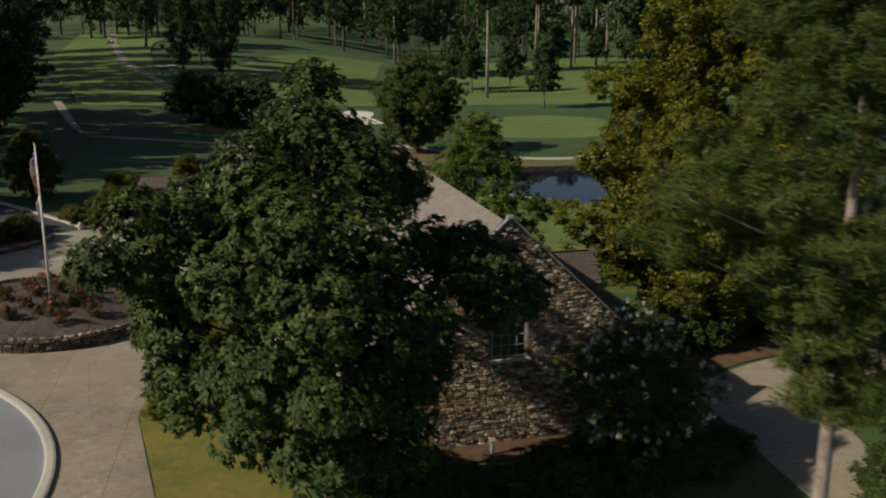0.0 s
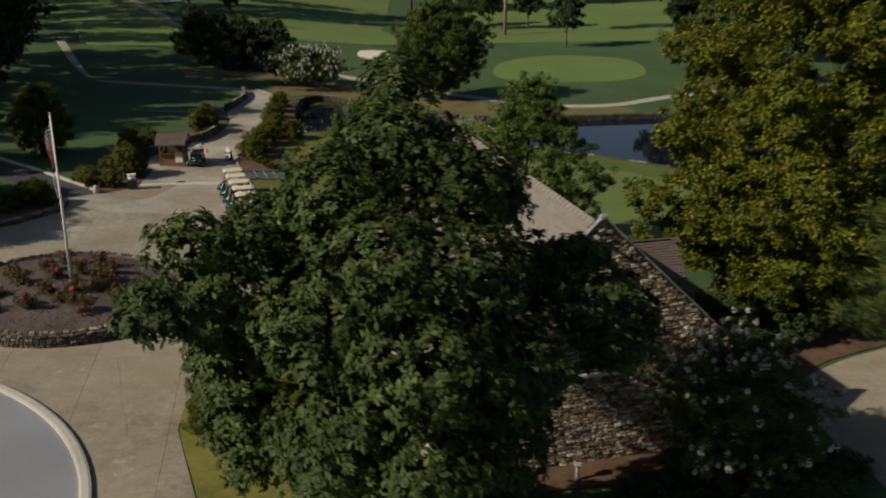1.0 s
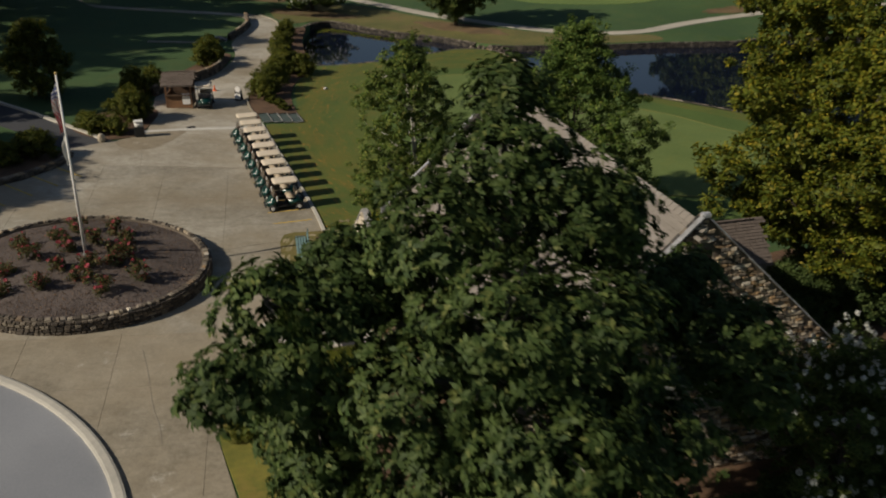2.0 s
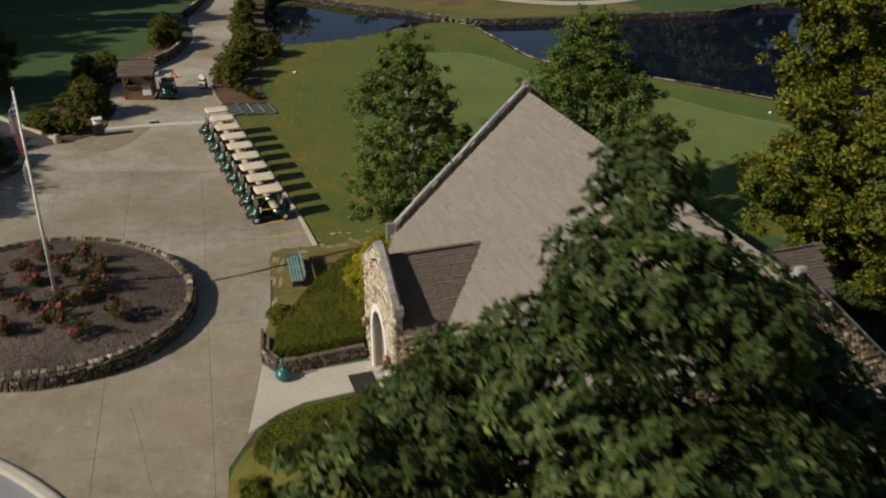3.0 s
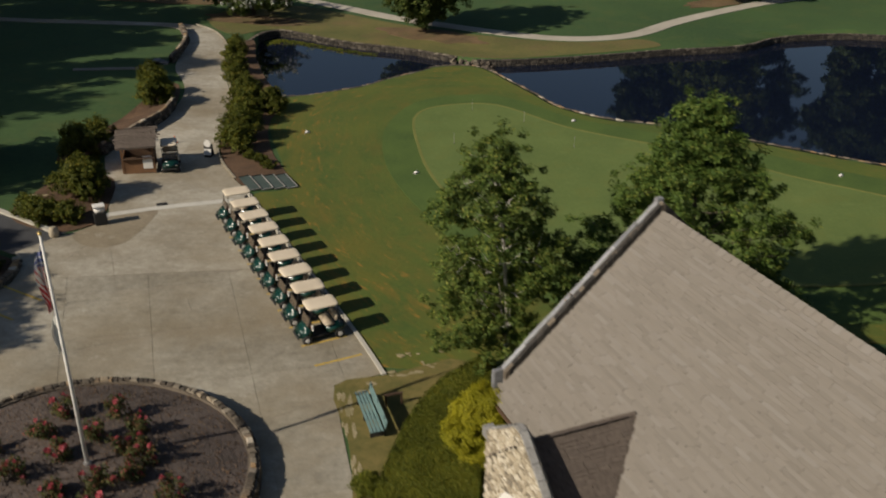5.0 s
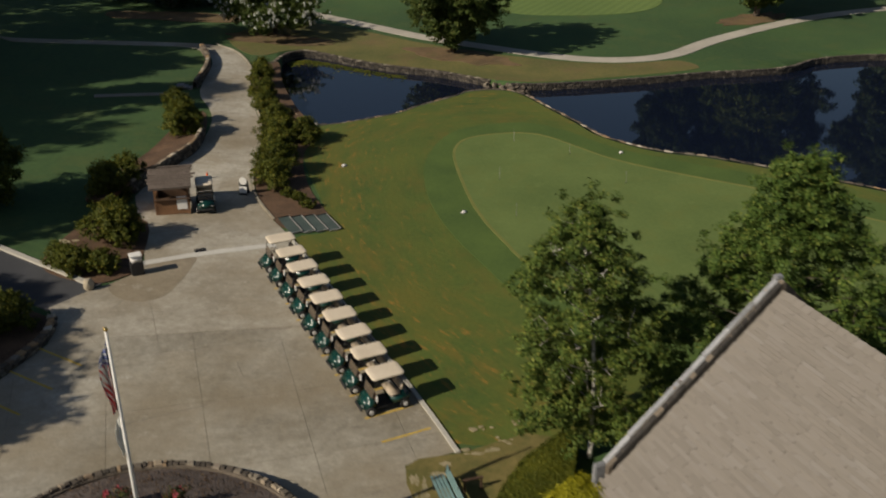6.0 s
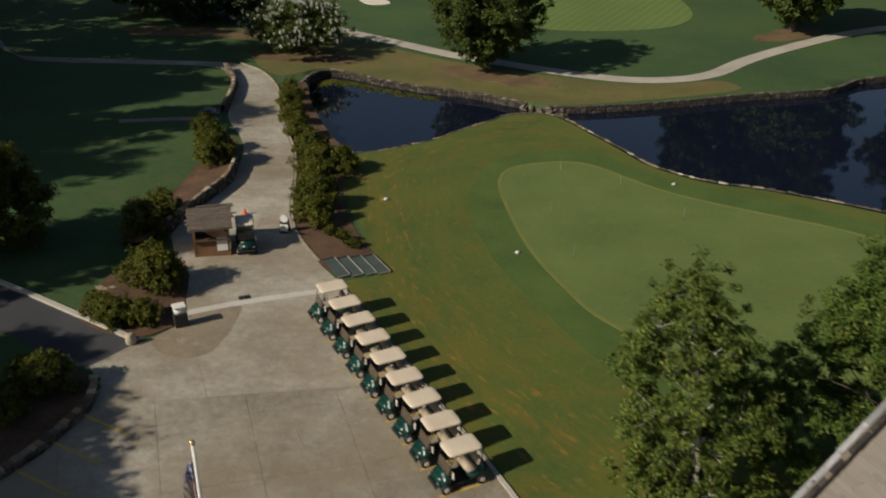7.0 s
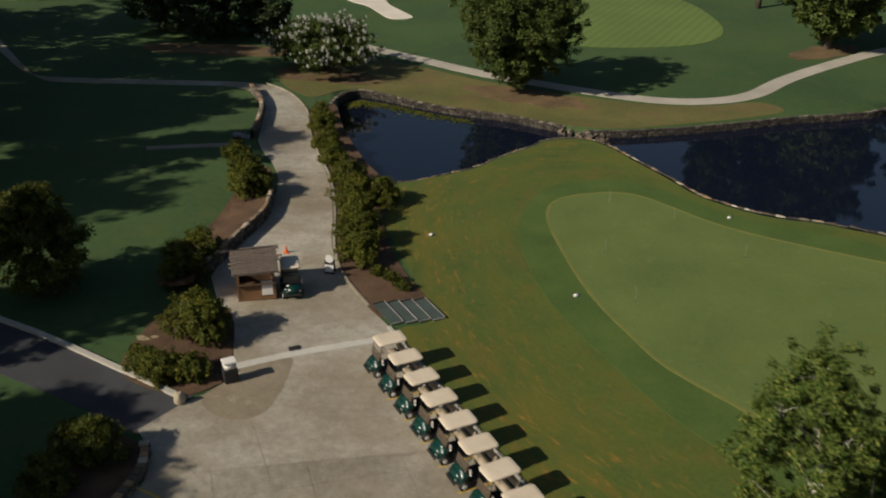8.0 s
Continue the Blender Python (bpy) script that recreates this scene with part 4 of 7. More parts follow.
lay_stones(wall_n, stone_rows(-HALF, HALF, -0.2, RIDGE, okn, 2), lambda u, v: Vector((-u, LENGTH + 0.01, v)), lambda u: 180, lambda p: (p[0] - 3.5) ** 2 + (p[1] - 4.5) ** 2, 4)
# coping on both gables
for y0, y1, face in ((-0.14, 0.08, 0.2), (LENGTH - 0.08, LENGTH + 0.14, LENGTH - 0.2)):
    for s in (-1, 1):
        r = random.Random(int(y0 * 10) + s)
        n = 7
        for i in range(n):
            a, b = HALF * i / n, HALF * (i + 1) / n - 0.02
            bm = bmesh.new()
            o = r.uniform(-0.015, 0.015)
            for yy in (y0 + o, y1 + o):
                for x in (a, b):
                    for dz in (0.36, 0.42):
                        bm.verts.new((s * x, yy, roof_z(x) + dz + o))
            bmesh.ops.convex_hull(bm, input=bm.verts)
            part("coping_stone", bm, M["gable_coping"], club)
        x = 0.12
        while x < HALF - 0.2:
            w = r.uniform(0.12, 0.3)
            h = r.uniform(0.34, 0.41)
            bm = bmesh.new()
            for yy in (face - 0.09, face + 0.09):
                for q in (x, x + w - 0.02):
                    for dz in (0.0, h):
                        bm.verts.new((s * q, yy + r.uniform(-0.012, 0.012), roof_z(q) + dz))
            bmesh.ops.convex_hull(bm, input=bm.verts)
            part("upstand_stone", bm, M["upstand"], club)
            x += w
        part("kneeler", box(min(s * 6.2, s * 6.75), max(s * 6.2, s * 6.7), y0, y1, 3.2, 4.2, 0.04), M["gable_coping"], club)
    part("ridge_cap", box(-0.16, 0.16, y0 - 0.01, y1 + 0.01, RIDGE + 0.28, RIDGE + 0.46, 0.04), M["gable_coping"], club)
# long walls
west_win = [(8.9, 0.95), (10.0, 0.95), (10.0, 2.75), (8.9, 2.75)]
for s, name in ((-1, "west"), (1, "east")):
    bm = panel([(0.45, -0.5), (LENGTH - 0.45, -0.5), (LENGTH - 0.45, 3.3), (0.45, 3.3)], [west_win], -0.2, 0.2)
    for v in bm.verts:
        u, d, z = v.co
        v.co = (s * (HALF - 0.2 - d), u, z)
    bmesh.ops.recalc_face_normals(bm, faces=bm.faces)
    w = part("wall", bm, M["mortar"], club, "brown rubble stone side wall")
    okw = lambda u, v: 0.3 < u < LENGTH - 0.3 and v < 3.2 and not (8.75 < u < 10.15 and 0.85 < v < 2.9) and not (s < 0 and 10.8 < u < 15.2)
    # the west side takes the paler stones, with sunlight in their colour
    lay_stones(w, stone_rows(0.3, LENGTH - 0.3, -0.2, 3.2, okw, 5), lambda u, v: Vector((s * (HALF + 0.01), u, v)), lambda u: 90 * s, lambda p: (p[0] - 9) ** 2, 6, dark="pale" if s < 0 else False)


def window(parent, m, x0, x1, z0, z1, cols, rows, material, sill=True):
    win = new("window")
    win.parent = parent
    win.matrix_basis = m
    for a, b, c, d in ((x0, x0 + 0.09, z0, z1), (x1 - 0.09, x1, z0, z1), (x0 + 0.09, x1 - 0.09, z0, z0 + 0.09), (x0 + 0.09, x1 - 0.09, z1 - 0.09, z1)):
        part("frame", box(a, b, 0.08, 0.2, c, d), material, win)
    for i in range(cols):
        for j in range(rows):
            a, b = x0 + 0.09 + (x1 - x0 - 0.18) * i / cols, x0 + 0.09 + (x1 - x0 - 0.18) * (i + 1) / cols
            c, d = z0 + 0.09 + (z1 - z0 - 0.18) * j / rows, z0 + 0.09 + (z1 - z0 - 0.18) * (j + 1) / rows
            part("pane", box(a + 0.02, b - 0.02, 0.14, 0.16, c + 0.02, d - 0.02), M["glass"], win)
    for i in range(1, cols):
        x = x0 + 0.09 + (x1 - x0 - 0.18) * i / cols
        part("glazing_bar", box(x - 0.02, x + 0.02, 0.11, 0.19, z0 + 0.09, z1 - 0.09), material, win)
    for j in range(1, rows):
        z = z0 + 0.09 + (z1 - z0 - 0.18) * j / rows
        part("glazing_bar", box(x0 + 0.09, x1 - 0.09, 0.115, 0.185, z - 0.02, z + 0.02), material, win)
    if sill:
        part("sill", box(x0 - 0.12, x1 + 0.12, -0.14, 0.12, z0 - 0.12, z0, 0.015), M["pale_concrete"], win, "pale stone sill")
    return win


window(club, pose(0, 0, 0), -0.75, 0.9, 3.9, 6.0, 4, 4, M["coping"])
west = window(club, pose(-HALF, 0, 0, 0, 0, -90), -10.0, -8.9, 0.95, 2.75, 2, 4, M["white_paint"])
for a in (-10.46, -8.88):
    sh = part("shutter", box(a, a + 0.44, -0.14, -0.09, 0.95, 2.75, 0.01), M["brown_wood"], west, "brown timber shutter")
    for k in range(9):
        part("louvre", box(a + 0.06, a + 0.38, -0.155, -0.14, 1.02 + 0.19 * k, 1.14 + 0.19 * k), M["brown_wood"], sh)
window(club, pose(HALF, 0, 0, 0, 0, 90), 8.9, 10.0, 0.95, 2.75, 2, 4, M["white_paint"])
part("round_window", tube([(0.08, 0.15, 8.6), (0.08, 0.2, 8.6)], 0.42, 20), M["glass"], club, "small dark round window")


def roof_slab(pts, thick, material, parent, name="roof", label=""):
    bm = bmesh.new()
    top = [bm.verts.new(p) for p in pts]
    low = [bm.verts.new((p[0], p[1], p[2] - thick)) for p in pts]
    bm.faces.new(top)
    bm.faces.new(low[::-1])
    for i in range(len(pts)):
        j = (i + 1) % len(pts)
        bm.faces.new((top[j], top[i], low[i], low[j]))
    bmesh.ops.recalc_face_normals(bm, faces=bm.faces)
    return part(name, bm, material, parent, label)


def shingle_mesh(name, seed, material="shingle"):
    """One shingle 1 x 1 that slopes in its own plane: x across, y up the slope, its lower edge thick."""
    r = random.Random(seed)
    v = [(-0.5, 0, 0), (0.5, 0, 0), (0.5, 1, -0.6), (-0.5, 1, -0.6), (-0.49, 0.0, 1), (0.49, 0.0, 1), (0.5, 1, 0.1), (-0.5, 1, 0.1)]
    v = [(x, y + (r.uniform(-0.05, 0.05) if y == 0 else 0), z) for x, y, z in v]
    me = bpy.data.meshes.new(name)
    me.from_pydata(v, [], [(4, 5, 6, 7), (0, 1, 5, 4), (1, 2, 6, 5), (3, 0, 4, 7)])
    me.materials.append(M[material])
    return me


SHINGLES = {k: [shingle_mesh("shingle", i, k) for i in range(6)] for k in ("shingle", "brown_shingle")}


def lay_shingles(parent, origin, across, up, ok, width, run, near, seed, count=150, course=0.14, kind="shingle"):
    """Shingles over a slope from its eave: origin, unit vectors across and up the slope; ok(u, v) tells where there is roof."""
    r = random.Random(seed)
    across, up = Vector(across).normalized(), Vector(up).normalized()
    nrm = across.cross(up)
    if nrm.z < 0:
        across, origin = -across, Vector(origin) + across * width
        nrm = -nrm
        ok0 = ok
        ok = lambda u, v: ok0(width - u, v)
        near0 = near
        near = lambda u, v: near0(width - u, v)
    rot = Matrix((across, up, nrm)).transposed().to_4x4()
    places, v = [], 0.0
    while v < run:
        u = -r.uniform(0, 0.4)
        while u < width:
            w = r.uniform(0.4, 1.2) if kind == "shingle" else r.uniform(0.3, 0.95)
            if ok(u + w / 2, v + course / 2) and u > -0.2:
                places.append((u + w / 2, v, w))
            u += w
        v += course
    places.sort(key=lambda p: near(p[0], p[1]))
    verts, faces = [], []
    for i, (u, v, w) in enumerate(places):
        me = r.choice(SHINGLES[kind])
        m = Matrix.Translation(Vector(origin) + across * u + up * v + nrm * 0.006) @ rot @ Matrix.Diagonal((w - 0.006, course * 1.02, r.uniform(0.02, 0.042), 1))
        if i < count:
            share("shingle", me, parent, m)
        else:
            b = len(verts)
            verts += [tuple(m @ x.co) for x in me.vertices]
            faces += [tuple(b + k for k in p.vertices) for p in me.polygons]
    tagged(mesh_part("shingles", verts, faces, M[kind + "_rest"], parent), kind="stuff")


EAVE = 6.9
PY, PH = 13.1, 2.45        # porch: its middle along the ridge, half its width
PORCH_RIDGE = 5.65
hyp = math.hypot(1, SLOPE)
for s in (-1, 1):
    slab = roof_slab([(0, 0.28, RIDGE), (0, LENGTH - 0.28, RIDGE), (s * EAVE, LENGTH - 0.28, roof_z(EAVE)), (s * EAVE, 0.28, roof_z(EAVE))], 0.2, M["shingle_rest"], club, "roof", "tan asphalt shingle roof slope")

    def main_ok(u, v, s=s):
        x, y = EAVE - v / hyp, u + 0.28
        if y > LENGTH - 0.3 or x < 0.02:
            return False
        if s < 0 and roof_z(x) < PORCH_RIDGE - SLOPE * abs(y - PY) - 0.05:
            return False
        if s > 0 and roof_z(x) < 6.55 - SLOPE * abs(y - 7.0) - 0.05 and abs(y - 7) < 1.4:
            return False
        return True
    lay_shingles(slab, (s * EAVE, 0.28, roof_z(EAVE)), (0, 1, 0), (-s, 0, SLOPE), main_ok, LENGTH - 0.56, EAVE * hyp,
                 lambda u, v: (u - 13) ** 2 + (v - 6) ** 2, 20 + s, 290 if s < 0 else 60)
for i in range(46):
    y = 0.75 + i * (LENGTH - 1.5) / 45
    bm = bmesh.new()
    for yy, dz in ((y - 0.22, 0.05), (y + 0.2, 0.02)):
        for x, z in ((-0.2, -0.16), (0, 0.03), (0.2, -0.16), (-0.2, -0.19), (0.2, -0.19)):
            bm.verts.new((x, yy, RIDGE + z + dz))
    bmesh.ops.convex_hull(bm, input=bm.verts)
    part("ridge_shingle", bm, M["shingle"], club)
for s in (-1, 1):
    part("gutter", box(min(s * EAVE, s * (EAVE + 0.1)), max(s * EAVE, s * (EAVE + 0.1)), 0.5, LENGTH - 0.5, roof_z(EAVE) - 0.22, roof_z(EAVE) - 0.08, 0.02), M["dark_wood"], club, "dark brown eave gutter")

# porch with its pointed arch
PF = -8.75                 # plane of its front
porch = new("porch")
porch.parent = club
porch.matrix_basis = pose(PF, PY, 0, 0, 0, -90)      # its own x runs to the south, its face to -y (west)


def arch_outline(half, spring, rise, n=9):
    left = [(-half + (half) * (1 - math.cos(a)), spring + rise * math.sin(a)) for a in np.linspace(0, math.pi / 2, n)]
    pts = [(-half, 0.02)] + left
    return pts + [(-x, z) for x, z in reversed(pts[:-1])]


AR = arch_outline(0.95, 1.9, 1.35)
SH = 2.25                  # half the width of the front
front = [(-SH, -0.4), (SH, -0.4), (SH, 4.7), (0.22, 6.25), (-0.22, 6.25), (-SH, 4.7)]
pw = part("front_wall", panel(front, [AR], 0.0, 0.3), M["sunlit_mortar"], porch, "sunlit tan rubble stone porch gable")
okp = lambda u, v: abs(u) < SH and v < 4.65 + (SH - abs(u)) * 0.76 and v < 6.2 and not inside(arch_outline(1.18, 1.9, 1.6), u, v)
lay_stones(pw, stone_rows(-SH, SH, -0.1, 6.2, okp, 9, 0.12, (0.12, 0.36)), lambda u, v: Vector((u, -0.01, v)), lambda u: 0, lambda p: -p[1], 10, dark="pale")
ring_o, ring_i = arch_outline(1.22, 1.9, 1.66), AR
bm = bmesh.new()
for k in range(len(ring_o) - 1):
    q = [ring_o[k], ring_o[k + 1], ring_i[k + 1], ring_i[k]]
    vs = [bm.verts.new((x, y, z)) for y in (-0.1, 0.75) for x, z in q]
    for f in ((0, 1, 2, 3), (7, 6, 5, 4), (0, 4, 5, 1), (2, 6, 7, 3)):
        bm.faces.new([vs[i] for i in f])
bmesh.ops.remove_doubles(bm, verts=bm.verts, dist=0.0005)
bmesh.ops.recalc_face_normals(bm, faces=bm.faces)
part("arch_surround", bm, M["white_paint"], porch, "white painted pointed arch surround")
for s in (-1, 1):
    part("inner_wall", box(min(s * 0.96, s * 1.06), max(s * 0.96, s * 1.06), 0.76, 1.6, 0.02, 3.1), M["white_paint"], porch, "pale plastered inner wall")
part("door", box(-0.95, 0.95, 1.6, 1.68, 0.02, 3.1), M["dark_wood"], porch, "dark timber entrance door")
for s in (-1, 1):
    for i in range(5):
        a, b = 0.2 + (SH - 0.1) * i / 5, 0.2 + (SH - 0.1) * (i + 1) / 5 - 0.02
        bm = bmesh.new()
        for yy in (-0.05, 0.2):
            for x in (a, b):
                for dz in (-0.02, 0.08):
                    bm.verts.new((s * x, yy, 6.27 - (x - 0.2) * 0.76 + dz))
        bmesh.ops.convex_hull(bm, input=bm.verts)
        part("coping_stone", bm, M["coping"], porch)
    part("kneeler", box(min(s * 2.1, s * 2.55), max(s * 2.1, s * 2.4), -0.06, 0.34, 4.3, 4.72, 0.03), M["coping"], porch)
part("peak_stone", box(-0.22, 0.22, -0.06, 0.24, 6.22, 6.36, 0.04), M["coping"], porch)
for s in (-1, 1):
    part("side_wall", box(min(s * 2.05, s * 2.35), max(s * 2.05, s * 2.35), 0.3, 2.6, -0.3, 3.4), M["mortar"], porch, "rubble stone porch side")
lay_stones(pw, stone_rows(0.45, 2.6, -0.1, 3.3, lambda u, v: True, 12, 0.13, (0.12, 0.36)), lambda u, v: Vector((2.36, u, v)), lambda u: 90, lambda p: 0, 13)
for s in (-1, 1):
    back_ridge, back_eave = -PF - (RIDGE - PORCH_RIDGE) / SLOPE, -PF - (RIDGE - (PORCH_RIDGE - SLOPE * PH)) / SLOPE
    psl = roof_slab([(0, 0.3, PORCH_RIDGE), (0, back_ridge + 0.15, PORCH_RIDGE), (s * PH, back_eave + 0.15, PORCH_RIDGE - SLOPE * PH), (s * PH, 0.3, PORCH_RIDGE - SLOPE * PH)], 0.15, M["brown_shingle_rest"], porch, "roof", "brown shingle porch roof slope")
    lay_shingles(psl, (s * PH, 0.32, PORCH_RIDGE - SLOPE * PH), (0, 1, 0), (-s, 0, SLOPE), lambda u, v: u + 0.32 < back_eave + (back_ridge - back_eave) * v / (PH * hyp), back_ridge - 0.25, PH * hyp, lambda u, v: (v - 2) ** 2, 30 + s, 140, kind="brown_shingle")
tagged(part("door_mat", box(-0.7, 0.8, -1.3, -0.25, 0.02, 0.075), M["dark"], porch), "black entrance mat")
part("door_step", box(-1.1, 1.1, -0.35, 1.6, -0.3, 0.06), M["pale_concrete"], porch, "pale concrete threshold")

part("round_window", tube([(2.32, 1.1, 2.05), (2.44, 1.1, 2.05)], 0.24, 18), M["glass"], porch, "small dark round window")
for s in (-1, 1):
    lantern = part("wall_lantern", box(s * 1.62 - 0.1, s * 1.62 + 0.1, -0.34, -0.14, 1.75, 2.1, 0.03), M["brass"], porch, "aged brass wall lantern")
    part("lantern_cap", tube([(s * 1.62, -0.24, 2.1), (s * 1.62, -0.24, 2.24)], [0.15, 0.03], 8), M["brass"], lantern)
    part("bracket", box(s * 1.62 - 0.03, s * 1.62 + 0.03, -0.16, 0.02, 1.85, 1.93), M["dark"], lantern)

# east dormer wing
dorm = new("dormer")
dorm.parent = club
dorm.matrix_basis = pose(0, 7.0, 0)
part("wall", panel([(-1.25, 3.0), (1.25, 3.0), (1.25, 5.2), (0, 6.4), (-1.25, 5.2)], [], 0, 0.25), M["mortar"], dorm, m=pose(6.7, 0, 0, 0, 0, 90))
part("side_wall", box(3.8, 6.6, -1.25, -1.1, 3.0, 5.2), M["mortar"], dorm)
part("side_wall", box(3.8, 6.6, 1.1, 1.25, 3.0, 5.2), M["mortar"], dorm)
for s in (-1, 1):
    dsl = roof_slab([(3.4, 0, 6.6), (6.85, 0, 6.6), (6.85, s * 1.45, 6.6 - 1.45 * SLOPE), (4.9, s * 1.45, 6.6 - 1.45 * SLOPE)], 0.12, M["brown_shingle_rest"], dorm, "roof", "brown shingle dormer roof")
    lay_shingles(dsl, (3.5, s * 1.45, 6.6 - 1.45 * SLOPE), (1, 0, 0), (0, -s, SLOPE), lambda u, v: u + 3.5 < 6.8 and u > 1.4 * (1 - v / (1.45 * hyp)), 3.3, 1.45 * hyp, lambda u, v: u, 40 + s, 40, kind="brown_shingle")


# ---- trees ----
def crown_points(centres, radii, per, flat=0.75, rng=None):
    """Leaf places and outward directions over many clumps."""
    rng = rng or np.random
    k = len(centres)
    d = rng.normal(size=(k, per, 3))
    d /= np.linalg.norm(d, axis=2, keepdims=True)
    rad = rng.uniform(0.35, 1.0, (k, per, 1)) ** 0.6
    off = d * rad * np.asarray(radii)[:, None, None]
    off[:, :, 2] *= flat
    pts = (np.asarray(centres)[:, None, :] + off).reshape(-1, 3)
    nrm = (d + np.array([0, 0, 0.5]) + rng.normal(size=(k, per, 3)) * 0.45).reshape(-1, 3)
    return pts, nrm


def profile(shape, t):
    if shape == "cone":
        return np.sin(np.pi * np.clip(t * 0.72 + 0.28, 0, 1)) ** 0.8 * (1 - 0.35 * t)
    if shape == "dome":
        return np.sqrt(np.clip(1 - t ** 2.2, 0.02, 1)) * (0.72 + 0.28 * smooth01(0, 0.25, t))
    if shape == "egg":
        return np.clip(np.sin(np.pi * np.clip(0.12 + 0.8 * t, 0, 1)), 0, 1) ** 0.6 * (1 - 0.28 * t)
    return np.sqrt(np.clip(1 - (2 * t - 1) ** 2, 0.03, 1))


def broadleaf(name, x, y, top, bottom, radius, lobes, lobe_r, per, leaf, material, bark, label, trunk=0.25, shape="round", seed=1, lean=(0, 0), clump=0.45, category="tree", flowers=0, limbs=16, stems=1, aspect=0.42, dense=8.0, flat=0.75, more=(), ragged=0.0, rosette=False):
    """A tree of lobes, each of many leaf clumps. lobes: how many, or a list of their places (x, y, z, radius) in the world."""
    rng = np.random.RandomState(seed)
    g = hgt(x, y)
    base = thing(name, x, y, g, 0, label, category)
    if isinstance(lobes, int):
        t = (np.arange(lobes) + rng.uniform(0, 1, lobes)) / lobes
        a = np.arange(lobes) * 2.4 + rng.uniform(-0.5, 0.5, lobes)
        rr = profile(shape, t) * radius * rng.uniform(0.55, 1.0, lobes)
        lr = lobe_r * rng.uniform(0.7, 1.25, lobes)
        rr = np.maximum(rr - 0.6 * lr, 0)
        cen0 = np.stack([lean[0] * t + rr * np.cos(a), lean[1] * t + rr * np.sin(a), bottom + lr * 0.5 + (top - bottom - lr) * t], axis=1)
        for q in more:
            cen0 = np.concatenate([cen0, [(q[0] - x, q[1] - y, q[2] - g)]])
            lr = np.append(lr, q[3])
    else:
        cen0 = np.array([(q[0] - x, q[1] - y, q[2] - g) for q in lobes])
        lr = np.array([q[3] for q in lobes])
    cen, own = [], []
    for i, (c, q) in enumerate(zip(cen0, lr)):
        n = max(3, int(q * q * dense / (clump * clump * 5.0)))
        d = rng.normal(size=(n, 3))
        d /= np.linalg.norm(d, axis=1, keepdims=True)
        far = rng.uniform(0.5, 1.08, n)
        tip = rng.uniform(0, 1, n) < ragged
        far[tip] = rng.uniform(1.05, 1.55, tip.sum())
        d[tip, 2] = np.abs(d[tip, 2]) + 0.25
        d *= (far * q)[:, None]
        d[:, 2] *= flat
        cen.append(c + d)
        own += [i] * n
    cen = np.concatenate(cen)
    cen[:, 2] = np.maximum(cen[:, 2], bottom * 0.8)
    k = len(cen)
    d = rng.normal(size=(k, per, 3))
    d /= np.linalg.norm(d, axis=2, keepdims=True)
    d[:, :, 2] = d[:, :, 2] * 0.8 + 0.12
    size = clump * rng.uniform(0.7, 1.35, (k, 1, 1))
    if rosette:
        axis = cen - cen0[own]
        axis = axis / np.maximum(np.linalg.norm(axis, axis=1, keepdims=True), 0.1) + np.array([0, 0, 0.45]) + rng.normal(size=axis.shape) * 0.3
        axis = (axis / np.linalg.norm(axis, axis=1, keepdims=True))[:, None, :]
        d = d - axis * np.sum(d * axis, axis=2, keepdims=True)
        d = d / np.maximum(np.linalg.norm(d, axis=2, keepdims=True), 0.05) + axis * rng.uniform(-0.15, 0.75, (k, per, 1))
        d /= np.linalg.norm(d, axis=2, keepdims=True)
    pts = (cen[:, None, :] + d * size * rng.uniform(0.25, 1.0, (k, per, 1))).reshape(-1, 3)
    out = np.repeat(cen - cen0[own], per, axis=0)
    if rosette:
        out = np.repeat(axis[:, 0, :], per, axis=0)
    nrm = rng.normal(size=(k * per, 3)) * (0.3 if rosette else 0.5) + np.array([0, 0, 0.3 if rosette else 0.7]) + (1.0 if rosette else 0.5) * out / np.maximum(np.linalg.norm(out, axis=1, keepdims=True), 0.1)
    np.random.seed(seed)
    quads("crown", pts, nrm, leaf, aspect, material, base, 0.25, along=d.reshape(-1, 3) + rng.normal(size=(k * per, 3)) * 0.35)
    bm = bmesh.new()
    mid = bottom + (top - bottom) * 0.55
    for s in range(stems):
        dx, dy = (0, 0) if stems == 1 else (rng.uniform(-0.4, 0.4) * radius * 0.3, rng.uniform(-0.4, 0.4) * radius * 0.3)
        add_tube(bm, [(dx * 0.3, dy * 0.3, -0.4), (dx * 0.5, dy * 0.5, bottom * 0.6), (dx + lean[0] * 0.3, dy + lean[1] * 0.3, bottom + (mid - bottom) * 0.5), (dx + lean[0] * 0.6, dy + lean[1] * 0.6, mid), (lean[0], lean[1], top - 0.8)],
                 [trunk * 1.25, trunk, trunk * 0.75, trunk * 0.5, 0.04], 9)
    for i in range(min(limbs, len(cen0))):
        c = cen0[i]
        z = max(bottom * 0.7, min(c[2] - 0.35 * math.hypot(c[0], c[1]) - 0.3, top - 1.5))
        f = (z - bottom) / (top - bottom)
        s = (lean[0] * max(f, 0), lean[1] * max(f, 0), z)
        m = [(s[j] + c[j]) / 2 + rng.uniform(-0.2, 0.2) for j in range(3)]
        add_tube(bm, [s, m, tuple(c)], [trunk * 0.3, trunk * 0.2, trunk * 0.08], 6)
